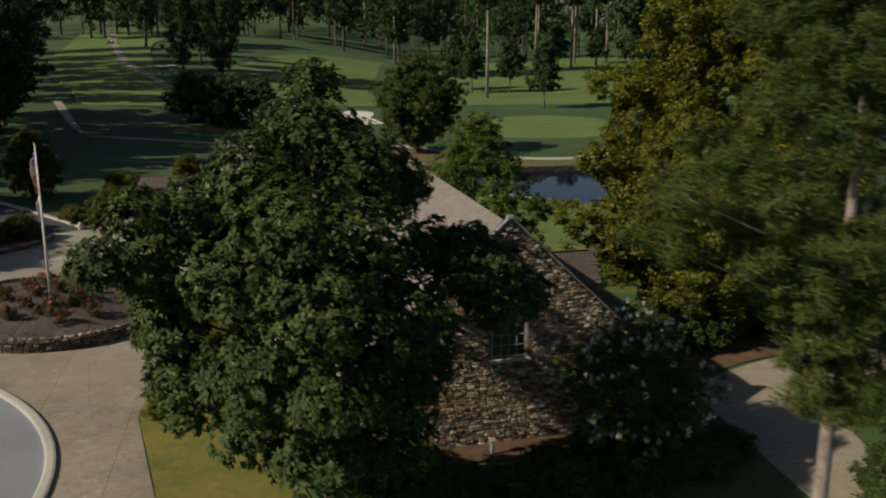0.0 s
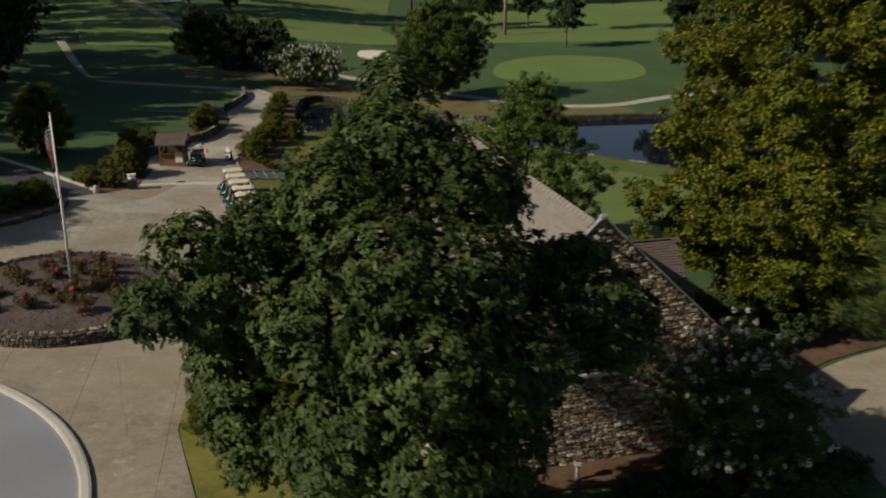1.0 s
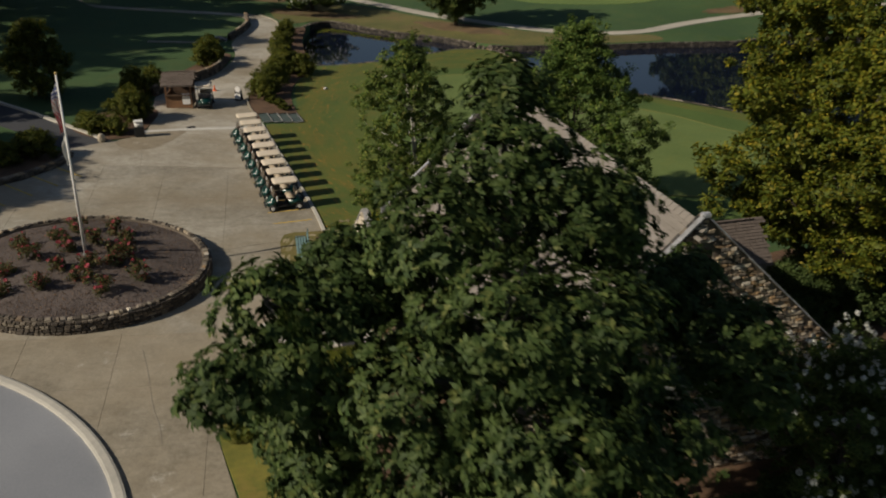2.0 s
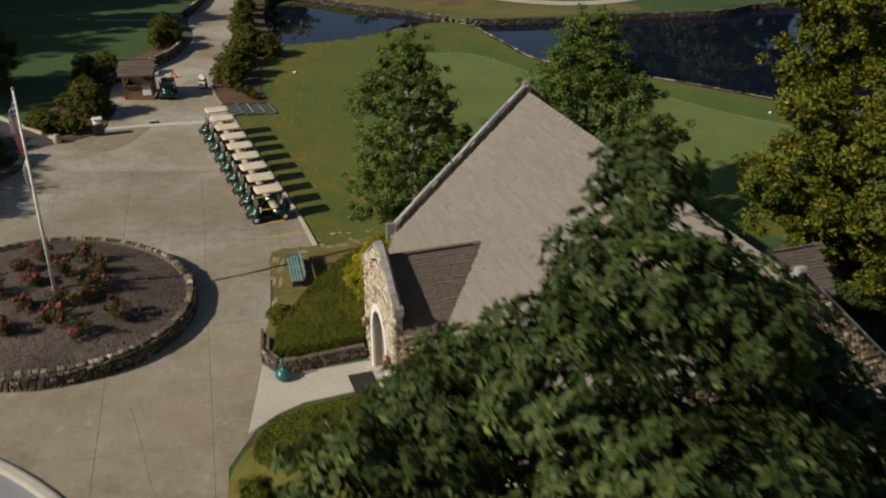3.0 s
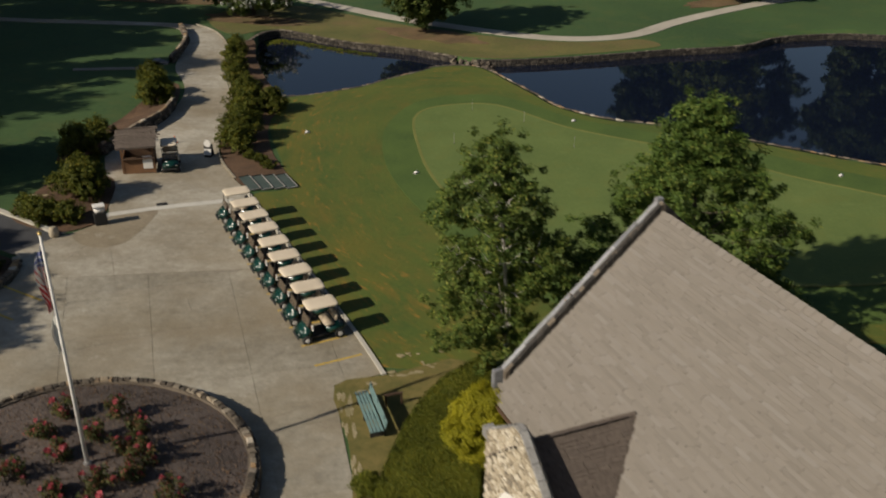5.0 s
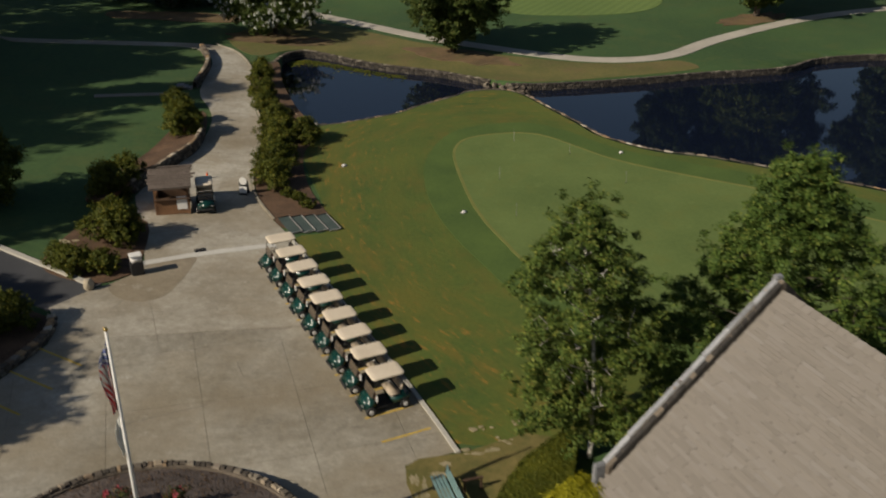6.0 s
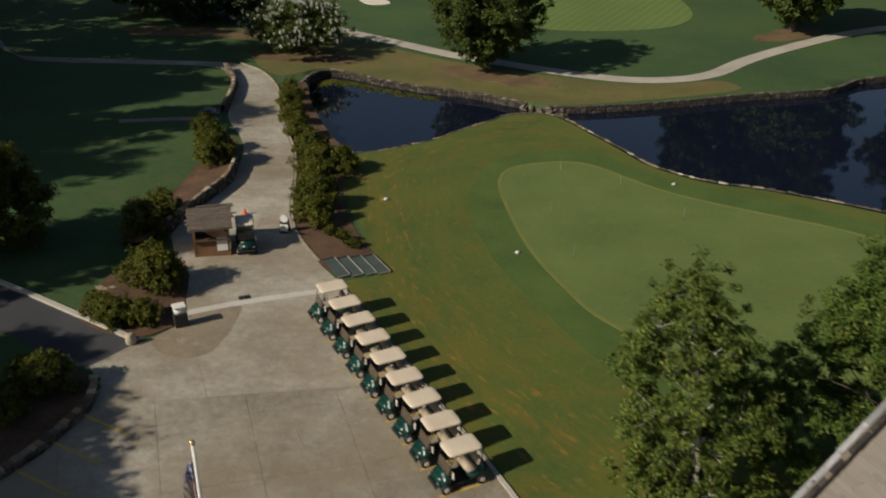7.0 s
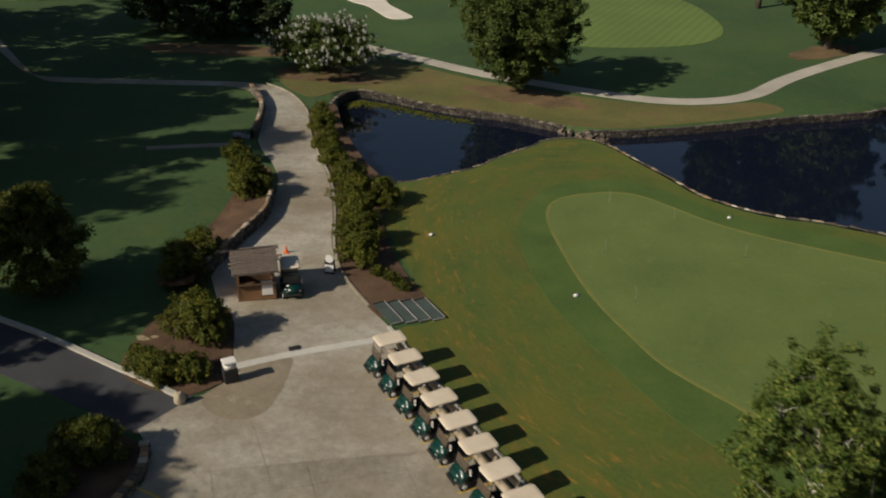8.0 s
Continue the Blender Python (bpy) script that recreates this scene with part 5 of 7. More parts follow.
        for q in cen[np.array(own) == i][:3]:
            add_tube(bm, [tuple(c), tuple((c + q) / 2 + rng.normal(size=3) * 0.05), tuple(q)], [trunk * 0.12, trunk * 0.08, 0.012], 5)
    part("trunk", bm, bark, base, smooth=True)
    if flowers:
        mids = np.array([0, 0, (top + bottom) / 2])
        far = np.linalg.norm((cen - mids) / np.array([radius, radius, (top - bottom) / 2]), axis=1)
        sel = [i for i in rng.permutation(k) if far[i] > 0.62 and cen[i][2] > bottom + 0.25 * (top - bottom)][:flowers]
        fc = cen[sel] + (cen[sel] - mids) / np.linalg.norm(cen[sel] - mids, axis=1, keepdims=True) * clump * 1.25
        fc[:, 2] += 0.1
        fp, fn = crown_points(fc, (0.05 + leaf * 0.8) * rng.uniform(0.6, 1.4, len(sel)), 30, 1.3, rng)
        tagged(quads("blossom", fp, fn, 0.026 + leaf * 0.3, 0.7, M["white_petal"], base, 0.2, label="white blossom clusters"), kind="stuff")
    return base


OAK = [(-3.95, 28.6, 16.4, 0.85), (-4.1, 28, 15.1, 1.4), (-2.7, 27.9, 14.3, 1.3), (-5.4, 27, 14.0, 1.4), (-1.7, 28.8, 13.0, 1.0), (-7.4, 27.5, 12.7, 1.3), (-9.3, 27.5, 12.1, 1.15), (-10.1, 27, 11.2, 0.85),
       (-4.2, 25.4, 12.7, 1.7), (-2.5, 26, 12.2, 1.6), (-0.4, 30, 11.0, 1.15), (1.3, 29, 10.4, 1.3), (1.9, 28, 9.5, 0.9), (-5.7, 25.4, 11.2, 1.6), (-8.0, 27, 9.6, 1.25), (-3.2, 24.6, 10.7, 1.8),
       (-1.3, 26, 9.8, 1.7), (-8.0, 28, 7.3, 1.3), (-5.3, 25.4, 8.6, 1.7), (-3.0, 25, 8.2, 1.7), (-1.4, 27, 7.3, 1.5), (-5.9, 27, 5.9, 1.3), (-3.6, 26.3, 5.4, 1.5), (-1.7, 28, 4.9, 1.4)]
OAK = [q for i, q in enumerate(OAK) if i not in (6, 7)]
OAK = [(x * 1.07, y * 1.07, 18.4 + (z - 18.4) * 1.07, r * 1.12) for x, y, z, r in OAK]
OAK += [(-2.0, 29.8, 13.7, 1.05), (-4, 33.5, 12, 1.5), (0.3, 33.2, 9.4, 1.3), (2.2, 32, 8.5, 1.3), (-3, 34.5, 8.5, 1.7), (-6, 32.3, 9, 1.5), (-1, 33, 6, 1.6), (-5, 32, 6, 1.6), (-9.3, 29.5, 9.5, 1.1), (-9.0, 29.5, 8.2, 1.2), (-8.7, 29.5, 6.8, 1.2), (-8.5, 29.5, 5.5, 1.0), (-9.9, 26.4, 11.4, 0.95), (-9.3, 27.8, 12.5, 1.15), (-8.8, 27.2, 11.3, 1.15), (-8.0, 28.6, 12.1, 1.2), (-9.2, 28.0, 10.6, 1.0), (1.6, 35.6, 9.5, 0.95), (3.0, 34.5, 8.2, 1.1), (-7.0, 30.5, 12.0, 1.45), (-8.0, 31.0, 11.2, 1.3), (-6.9, 31.9, 11.6, 1.3), (-1.3, 33.6, 12.4, 1.0), (0.9, 33.2, 10.4, 1.0)]
broadleaf("oak_tree", -4.0, 31.6, 17.2, 3.2, 7.0, OAK, 1.5, 20, 0.115, M["oak_leaf"], M["grey_bark"], "dense dark green oak beside the clubhouse", 0.36, "cone", 3, (-0.3, -0.8), 0.22, limbs=60, dense=21.0, rosette=True)
broadleaf("maple_tree", 15.6, 54.8, 20.5, 1.2, 9.4, 112, 1.6, 90, 0.13, M["yellow_leaf"], M["bark"], "tall yellow-green maple behind the clubhouse", 0.32, "egg", 5, (0, 0), 0.5, limbs=26, dense=9.5, flat=0.66, more=[(7.2, 52.0, 7.4, 1.2), (7.8, 52.0, 5.8, 1.3), (9.2, 52, 6.4, 1.6), (10.2, 52, 4.6, 1.5), (8.6, 52, 10.6, 1.4), (10.8, 51, 8.8, 1.8), (12.5, 49.5, 7, 1.8), (12.6, 50, 3.6, 1.5), (14.5, 48.5, 5, 1.8), (14, 48, 9, 1.9), (16.5, 47.5, 7, 1.9), (17, 47, 11, 1.9), (13, 48.5, 12.5, 1.9)])
PINE = [(5.1, 21.0, 13.3, 0.9), (5.5, 20.6, 14.4, 0.9)]
pr = random.Random(7)
for i in range(96):
    z = 8.7 + 16.6 * (i + pr.random()) / 96
    reach = float(np.interp(z, [8.5, 10.2, 11.6, 12.6, 13.5, 15, 16, 18.5, 21, 25.5], [1.3, 1.7, 2.3, 3.3, 4.3, 4.7, 4.1, 3.5, 2.7, 0.8]))
    q = min(1.1, 0.35 + 0.2 * reach) * pr.uniform(0.8, 1.15)
    d = max(0.0, reach - q) * math.sqrt(pr.uniform(0.25, 1.0))
    PINE.append((9.6 + d * math.cos(i * 2.4), 21.8 + d * math.sin(i * 2.4), z, q))
broadleaf("pine_tree", 9.6, 21.8, 25.5, 7.6, 5.0, PINE, 1.3, 150, 0.105, M["pine_needle"], M["pine_bark"], "tall pine with soft needles and bare lower trunk", 0.2, "round", 7, (0.2, 0.2), 0.36, "pine tree", limbs=24, aspect=0.13, dense=15.0, flat=0.62, ragged=0.1)
broadleaf("birch_tree", -7.1, 61.0, 10.9, 1.4, 3.2, 46, 0.85, 56, 0.088, M["birch_leaf"], M["birch_bark"], "young slender tree with pale trunk on the lawn", 0.11, "egg", 11, (-0.5, 1.4), 0.29, limbs=46, dense=10.0, ragged=0.18, stems=3,
          more=[(-9.8, 61.8, 7.8, 0.85), (-9.3, 62.0, 8.8, 0.65), (-9.9, 60.6, 4.2, 0.8), (-9.7, 60.0, 2.9, 0.8), (-4.6, 62.5, 3.5, 1.0), (-3.6, 62.6, 2.8, 0.9), (-3.2, 63.0, 3.8, 0.8), (-4.2, 63.5, 4.8, 0.8), (-5.0, 60.8, 2.6, 0.9), (-4.8, 63.0, 6.0, 0.8), (-9.0, 59.6, 3.6, 0.8), (-8.2, 59.0, 2.4, 0.8), (-6.4, 59.3, 2.6, 0.9)])
broadleaf("young_maple_tree", 1.9, 62.6, 11.6, 1.2, 6.6, 96, 1.0, 56, 0.092, M["young_leaf"], M["bark"], "young leafy tree beside the putting green", 0.14, "cone", 12, (0.5, 2.0), 0.33, limbs=60, dense=10.0, flat=0.55, ragged=0.2)
broadleaf("bank_tree", -3.4, 127.9, 12.6, 1.0, 6.9, 64, 1.8, 64, 0.16, M["bank_leaf"], M["bark"], "round leafy tree on the pond bank", 0.24, "round", 13, (0, 0), 0.52, dense=10.0, ragged=0.16)
broadleaf("crape_myrtle", -22.2, 137.4, 5.0, 0.9, 6.9, 52, 1.2, 50, 0.14, M["bank_leaf"], M["bark"], "wide crape myrtle covered in white blossom", 0.12, "dome", 14, (0, 0), 0.42, flowers=300, stems=4, dense=9.0, ragged=0.2)
broadleaf("crape_myrtle", 8.2, 38.0, 5.3, 0.4, 4.1, 38, 1.0, 60, 0.075, M["myrtle_leaf"], M["bark"], "crape myrtle with white blossom against the stone gable", 0.09, "dome", 15, (0, 0), 0.32, flowers=200, stems=4, dense=10.0, ragged=0.3)
for x, y, h, low, r, n in ((35.8, 140.6, 12.0, 1.6, 6.6, 40), (37.5, 163.0, 33.0, 5.0, 8.5, 54), (52.5, 168.0, 38.0, 6.0, 10.0, 60), (60.0, 142.0, 27.0, 2.5, 9.5, 60)):
    broadleaf("pond_tree", x, y, h, low, r, n, 2.5, 70, 0.34, M["bank_leaf" if h < 20 else "hazy_leaf"], M["bark"], "broad leafy tree beyond the pond" if h < 20 else "tall dark tree beyond the pond", 0.35, "round", 16 + int(x), (0, 0), 0.8, dense=14.0, ragged=0.1)
for i, (x, y, h, r) in enumerate([(-35.0, 150, 8.5, 5.0), (-29.5, 152, 7.5, 4.5), (-41, 153, 8.5, 4.5)]):
    broadleaf("evergreen_tree", x, y, h, 0.2, r, 26, 1.9, 60, 0.24, M["hazy_leaf"], M["bark"], "dense dark rounded evergreen", 0.25, "dome", 20 + i, (0, 0), 0.75)
# tall trees that shade fairway and forecourt, several added out of view for this
for i, (x, y, h, r) in enumerate([(-53, 104, 19, 4.6), (-55.5, 114, 17.5, 6.0), (-58.5, 123, 25, 7.5), (-63.5, 137, 26, 8.5), (-66, 90, 22, 6.5), (-68, 116, 27, 8), (-70, 128, 27, 8), (-54.5, 78.8, 18, 4.4), (-48.5, 63.5, 11.8, 4.2), (-46.5, 60.0, 11.2, 3.6), (-72, 148, 24, 8), (-70, 104, 24, 8), (-80, 164, 24, 8), (-58, 62, 17, 6.5), (-55, 67, 15, 5.5), (-66, 76, 18, 7), (-77, 120, 26, 7), (-78, 140, 26, 7)]):
    shade = broadleaf("shade_tree", x, y, h, 2.2, r, 40, 2.3, 46, 0.3, M["hazy_leaf"], M["bark"], "tall dark tree that casts shade at the fairway's edge", 0.35, "round", 30 + i, (0, 0), 0.95, dense=9.0)
for i, (x, y, k) in enumerate([(-90, 178, 1.2), (-97, 192, 1.3), (-102, 206, 1.3), (-110, 222, 1.3), (-118, 240, 1.3), (-128, 262, 1.3), (-58.5, 216, 0.8), (-49, 213, 0.75), (-53, 228, 0.9)]):
    copy_thing(shade, pose(x, y, hgt(x, y), 0, 0, 70.0 * i) @ Matrix.Diagonal((k * 1.05, k * 1.05, k * 1.25, 1)))
broadleaf("holly_tree", -39.3, 88.8, 6.4, 0.2, 3.2, 38, 1.1, 70, 0.12, M["shrub_leaf"], M["bark"], "rounded yellow-green holly by the service road", 0.14, "dome", 45, (0, 0), 0.45)
# distant trees: a few made once and copied
far_pine = broadleaf("pine_tree", -12, 262, 31, 9, 9.5, 44, 2.6, 36, 0.5, M["hazy_leaf"], M["bark"], "tall distant pine with wide ragged crown", 0.36, "round", 50, (0, 0), 1.1, "pine tree", aspect=0.3, dense=6.0, flat=0.5)
tall_pine = broadleaf("pine_tree", 9.8, 212, 33, 19, 6.0, 26, 2.0, 36, 0.45, M["hazy_leaf"], M["pine_bark"], "tall distant pine with long bare trunk", 0.32, "round", 51, (0, 0), 1.0, "pine tree", aspect=0.3, dense=6.0, flat=0.5)
far_tree = broadleaf("far_tree", 20.2, 190, 13, 3.5, 3.9, 26, 1.5, 40, 0.32, M["hazy_leaf"], M["grey_bark"], "distant leafy tree on the fairway", 0.2, "cone", 52, (0, 0), 0.75, dense=9.0)
rng = random.Random(4)
for x, y, k in [(-52, 226, 1.0), (-4, 275, 0.95), (-88, 286, 0.9), (-80, 300, 0.8), (-60, 238, 0.7), (20, 290, 0.9), (62, 300, 1.0), (-34, 330, 0.9), (-120, 330, 1.0), (-112, 345, 0.9), (-58, 345, 0.9), (75, 318, 1.0), (-20, 345, 1.0), (-70, 360, 1.0), (-140, 355, 1.0), (100, 300, 1.0)]:
    copy_thing(far_pine, pose(x, y, hgt(x, y), 0, 0, rng.uniform(0, 360)) @ Matrix.Diagonal((k, k, k, 1)))
for x, y in [(-46, 392), (49.7, 314), (40, 300), (44, 322), (30, 312), (56, 330), (-30, 372), (-8, 322), (2, 330), (-16, 318), (66, 335), (70, 342), (80, 338), (-62, 392), (88, 345), (34, 345)]:
    copy_thing(tall_pine, pose(x, y, hgt(x, y), 0, 0, rng.uniform(0, 360)))
for x, y in [(6.8, 224), (15.7, 224.7), (3, 231), (-58, 256), (-66, 262), (-74, 276), (36, 300), (-95, 310), (48, 300), (92, 230), (80, 222)]:
    copy_thing(far_tree, pose(x, y, hgt(x, y), 0, 0, rng.uniform(0, 360)))


def far_woods():
    r = np.random.RandomState(60)
    cen, rad = [], []
    for _ in range(760):
        a = r.uniform(-1.25, 1.25)
        d = r.uniform(345, 640)
        x, y = d * math.sin(a), d * math.cos(a)
        h = r.uniform(17, 29)
        g = hgt(x, y)
        for k in range(9):
            cen.append((x + r.normal() * 2.8, y + r.normal() * 2.8, g + h * (0.3 + 0.7 * k / 8)))
            rad.append(r.uniform(2.2, 3.8) * (1.15 - 0.6 * k / 8))
    pts, nrm = crown_points(np.array(cen), np.array(rad), 16, 1.0, r)
    base = quads("woods", pts, nrm, 1.25, 0.6, M["hazy_leaf"], None, 0.2)
    tagged(base, "distant dark pine woods", "woods", kind="stuff")
    bm = bmesh.new()
    for _ in range(70):
        a, d = r.uniform(-0.55, 0.55), r.uniform(340, 420)
        x, y = d * math.sin(a), d * math.cos(a)
        add_tube(bm, [(x, y, hgt(x, y) - 0.5), (x, y, hgt(x, y) + 20)], [0.4, 0.25], 5)
    tagged(part("woods_trunks", bm, M["bark"]), "bare trunks along the woods", "woods", kind="stuff")


far_woods()


# ---- shrubs ----
def shrub(name, x, y, r, h, material, label, seed, leaf=0.08, lobes=16, per=46, shape="dome", category="shrub", clump=0.26, dense=13.0):
    return broadleaf(name, x, y, h, 0.06, r, lobes, 0.36 * r, per, leaf, material, M["bark"], label, 0.05, shape, seed, (0, 0), clump, category, 0, 8, dense=dense)


for i, (x, y, r, h) in enumerate([(-20.6, 101.5, 1.7, 2.2), (-18.9, 101.4, 1.5, 1.9), (-21.2, 105.0, 1.4, 1.9), (-21.0, 98.0, 1.6, 2.1), (-20.9, 94.6, 1.7, 2.2), (-21.0, 92.0, 1.4, 1.9), (-22.2, 109.0, 1.3, 1.8), (-22.5, 112.5, 1.2, 1.8), (-22.6, 116.3, 1.3, 2.2), (-22.9, 119.5, 1.0, 1.8),
                                  (-28.3, 102.5, 2.0, 2.6), (-28.6, 105.6, 1.7, 2.3), (-29.6, 109.6, 1.4, 1.8), (-29.9, 83.2, 2.3, 2.6), (-31.6, 79.4, 1.5, 1.5), (-30.0, 79.3, 1.2, 1.3), (-32.6, 80.3, 1.1, 1.3), (-31.6, 89.6, 1.9, 2.6), (-30.7, 92.3, 1.6, 2.2), (-33.4, 73.2, 1.7, 2.0), (-35.0, 71.3, 1.5, 1.6), (-34.5, 73.9, 1.2, 1.4)]):
    k = 1.18 if x > -23.5 else 1.0
    shrub("shrub", x, y, r * k, h, M["shrub_leaf"], "loose yellow-green shrub in bark mulch", 100 + i)
for i, (x, y, r, h) in enumerate([(-19.2, 89.2, 0.7, 0.7), (-18.6, 88.2, 0.6, 0.6), (-20.0, 90.2, 0.6, 0.6)]):
    shrub("low_shrub", x, y, r, h, M["shrub_leaf"], "small low shrub in bark mulch", 140 + i, 0.06, 10, 40, clump=0.16)
shrub("ball_shrub", -13.3, 41.2, 0.95, 1.35, M["hedge_leaf"], "clipped round green bush on the lawn edge", 150, 0.045, 26, 70, "round", clump=0.2)
shrub("lime_shrub", -8.75, 55.2, 1.75, 3.4, M["lime_leaf"], "bright yellow-green rounded bush beside the porch", 151, 0.05, 64, 80, "round", clump=0.22, dense=20.0)
# the oak's darker leaf colour stands in for shade on these shrubs
for i, (x, y, r, h) in enumerate([(6.5, 36.6, 1.6, 1.3), (9.2, 36.0, 1.8, 1.4), (-2.0, 35.8, 1.5, 1.2), (-5.2, 37.2, 1.6, 1.3), (14.4, 50.6, 2.4, 2.6), (18.0, 52.6, 2.2, 2.4), (12.0, 52.4, 2.2, 2.6), (10.8, 48.8, 1.6, 2.0), (20.5, 38.5, 2.0, 2.0), (20.0, 34.5, 2.0, 1.8), (21.5, 42.0, 1.8, 1.8), (0.5, 33.6, 1.5, 1.0), (3.0, 34.2, 1.4, 0.9), (5.5, 34.4, 1.6, 1.1), (8.0, 34.0, 1.6, 1.1), (10.8, 35.6, 1.5, 1.2), (16.6, 31.6, 1.6, 1.8), (17.6, 34.2, 1.5, 1.7), (12.2, 37.4, 1.3, 1.1), (4.4, 35.6, 1.3, 0.9), (-3.2, 34.4, 1.7, 1.4), (-0.8, 35.6, 1.4, 1.1), (-5.6, 35.2, 1.5, 1.2)]):
    shrub("dark_shrub", x, y, r, h, M["oak_leaf"], "shade-dark green shrub beside the clubhouse wall", 160 + i, 0.07, 20, 50)


def hedge(name, poly, top, material, label, seed, density=850):
    """A clipped hedge: a leafy block over an outline."""
    r = np.random.RandomState(seed)
    xs, ys = [p[0] for p in poly], [p[1] for p in poly]
    n = int((max(xs) - min(xs)) * (max(ys) - min(ys)) * density)
    px, py = r.uniform(min(xs), max(xs), n), r.uniform(min(ys), max(ys), n)
    k = inside(poly, px, py)
    px, py = px[k], py[k]
    g = height(px, py)
    bump = 0.06 * np.sin(px * 3.1 + 1) * np.sin(py * 2.7)
    top_pts = np.stack([px, py, g + top + bump + r.uniform(-0.1, 0.03, len(px))], axis=1)
    nt = r.normal(size=top_pts.shape) * 0.4 + np.array([0, 0, 1.0])
    side, ns = [], []
    line = poly + poly[:1]
    for (ax, ay), (bx, by) in zip(line, line[1:]):
        ln = math.hypot(bx - ax, by - ay)
        m = int(ln * top * density * 1.2)
        t = r.uniform(0, 1, m)
        side.append(np.stack([ax + (bx - ax) * t + r.normal(size=m) * 0.04, ay + (by - ay) * t + r.normal(size=m) * 0.04, height(ax + (bx - ax) * t, ay + (by - ay) * t) + r.uniform(0.02, top, m)], axis=1))
        ns.append(np.tile(np.array([by - ay, ax - bx, 0.0]) / max(ln, 1e-6), (m, 1)) + r.normal(size=(m, 3)) * 0.6)
    pts, nrm = np.concatenate([top_pts] + side), np.concatenate([nt] + ns)
    base = thing(name, 0, 0, 0, 0, label, "hedge")
    np.random.seed(seed)
    quads("foliage", pts, nrm, 0.034, 0.6, material, base, 0.2)
    draped("core", poly, top - 0.12, M["hedge_leaf"], 1.0, top - 0.05, base)
    return base


hedge("hedge", [(-13.55, 50.5), (-9.75, 51.4), (-9.5, 53.0), (-9.1, 55.0), (-8.6, 57.5), (-8.0, 59.8), (-7.4, 61.5), (-7.9, 61.9), (-8.8, 61.3), (-10.0, 60.3), (-11.1, 58.8), (-11.9, 57.2), (-12.6, 55.5), (-13.2, 53.8), (-13.6, 52.2)], 0.75, M["hedge_leaf"], "broad clipped green hedge beside the porch", 170)
hedge("hedge", spline([(-13.35, 45.9), (-12.1, 46.8), (-10.4, 47.45), (-9.1, 47.8), (-7.9, 47.3), (-7.0, 46.5), (-7.3, 44.6), (-9.0, 43.6), (-11.5, 43.3), (-13.7, 43.9)], True, 4), 0.3, M["hedge_leaf"], "low dark green ground cover beside the walk", 172)
shrub("ball_shrub", -13.6, 53.9, 0.6, 0.9, M["hedge_leaf"], "small clipped green bush at the pavement", 173, 0.04, 34, 70, "round", clump=0.15, dense=20.0)


def small_palm(x, y):
    palm = thing("small_palm", x, y, hgt(x, y) + 0.05, 0, "small blue-green palm with arching fronds", "palm")
    part("trunk", tube([(0, 0, -0.1), (0.03, 0, 0.5), (0.02, 0.02, 1.1)], [0.13, 0.11, 0.08], 10), M["pale_bark"], palm, "pale fibrous trunk", smooth=True)
    pr = random.Random(8)
    for k in range(13):
        a, reach, lift = 2.4 * k + pr.uniform(-0.2, 0.2), pr.uniform(0.8, 1.25), pr.uniform(0.15, 0.75)
        d, e = Vector((math.cos(a), math.sin(a), 0)), Vector((-math.sin(a), math.cos(a), 0))
        bm = bmesh.new()
        for j in range(12):
            t = (j + 1) / 12
            c = d * reach * t + Vector((0, 0, 1.1 + lift * math.sin(t * 2.4) - 0.35 * t * t))
            w = 0.34 * math.sin(math.pi * min(1.0, 0.15 + 0.8 * t))
            for q in (-1, 1):
                tip = c + e * q * w + d * 0.12 + Vector((0, 0, -0.08))
                bm.faces.new([bm.verts.new(p) for p in (c - d * 0.02, tip, c + d * 0.035)])
        add_tube(bm, [d * reach * t + Vector((0, 0, 1.1 + lift * math.sin(t * 2.4) - 0.35 * t * t)) for t in (0, 0.35, 0.7, 1.0)], [0.016, 0.012, 0.008, 0.004], 5)
        part("frond", bm, M["palm_leaf"], palm)


small_palm(-23.15, 121.6)


# ---- round flower bed ----
BX, BY, BR = -24.2, 54.95, 6.5
bed = thing("flower_bed", BX, BY, hgt(BX, BY), 0, "round raised bed with rubble stone wall and mulch", "flower bed")
BASE = -0.25
WT = 0.72


def bed_drop(dx):
    return hgt(BX + dx, BY) - hgt(BX, BY)


bm = bmesh.new()
rings = []
for r, z in ((BR - 0.4, BASE), (BR - 0.4, WT - 0.02), (BR - 0.06, WT - 0.02), (BR - 0.06, BASE)):
    rings.append([bm.verts.new((r * math.cos(a), r * math.sin(a), z + bed_drop(r * math.cos(a)))) for a in np.linspace(0, 2 * math.pi, 72, endpoint=False)])
for a, b in zip(rings, rings[1:]):
    for k in range(72):
        bm.faces.new((a[k], a[(k + 1) % 72], b[(k + 1) % 72], b[k]))
bmesh.ops.recalc_face_normals(bm, faces=bm.faces)
bw = part("wall", bm, M["mortar"], bed, "low rubble stone retaining wall")
places = stone_rows(0, 2 * math.pi * BR, BASE, WT - 0.1, lambda u, v: True, 61, 0.14, (0.13, 0.36))
lay_stones(bw, places, lambda u, v: Vector((BR * math.cos(u / BR), BR * math.sin(u / BR), v + bed_drop(BR * math.cos(u / BR)))), lambda u: math.degrees(u / BR) + 90, lambda p: (p[0] / BR - 5.3) ** 2, 62, dark=True)
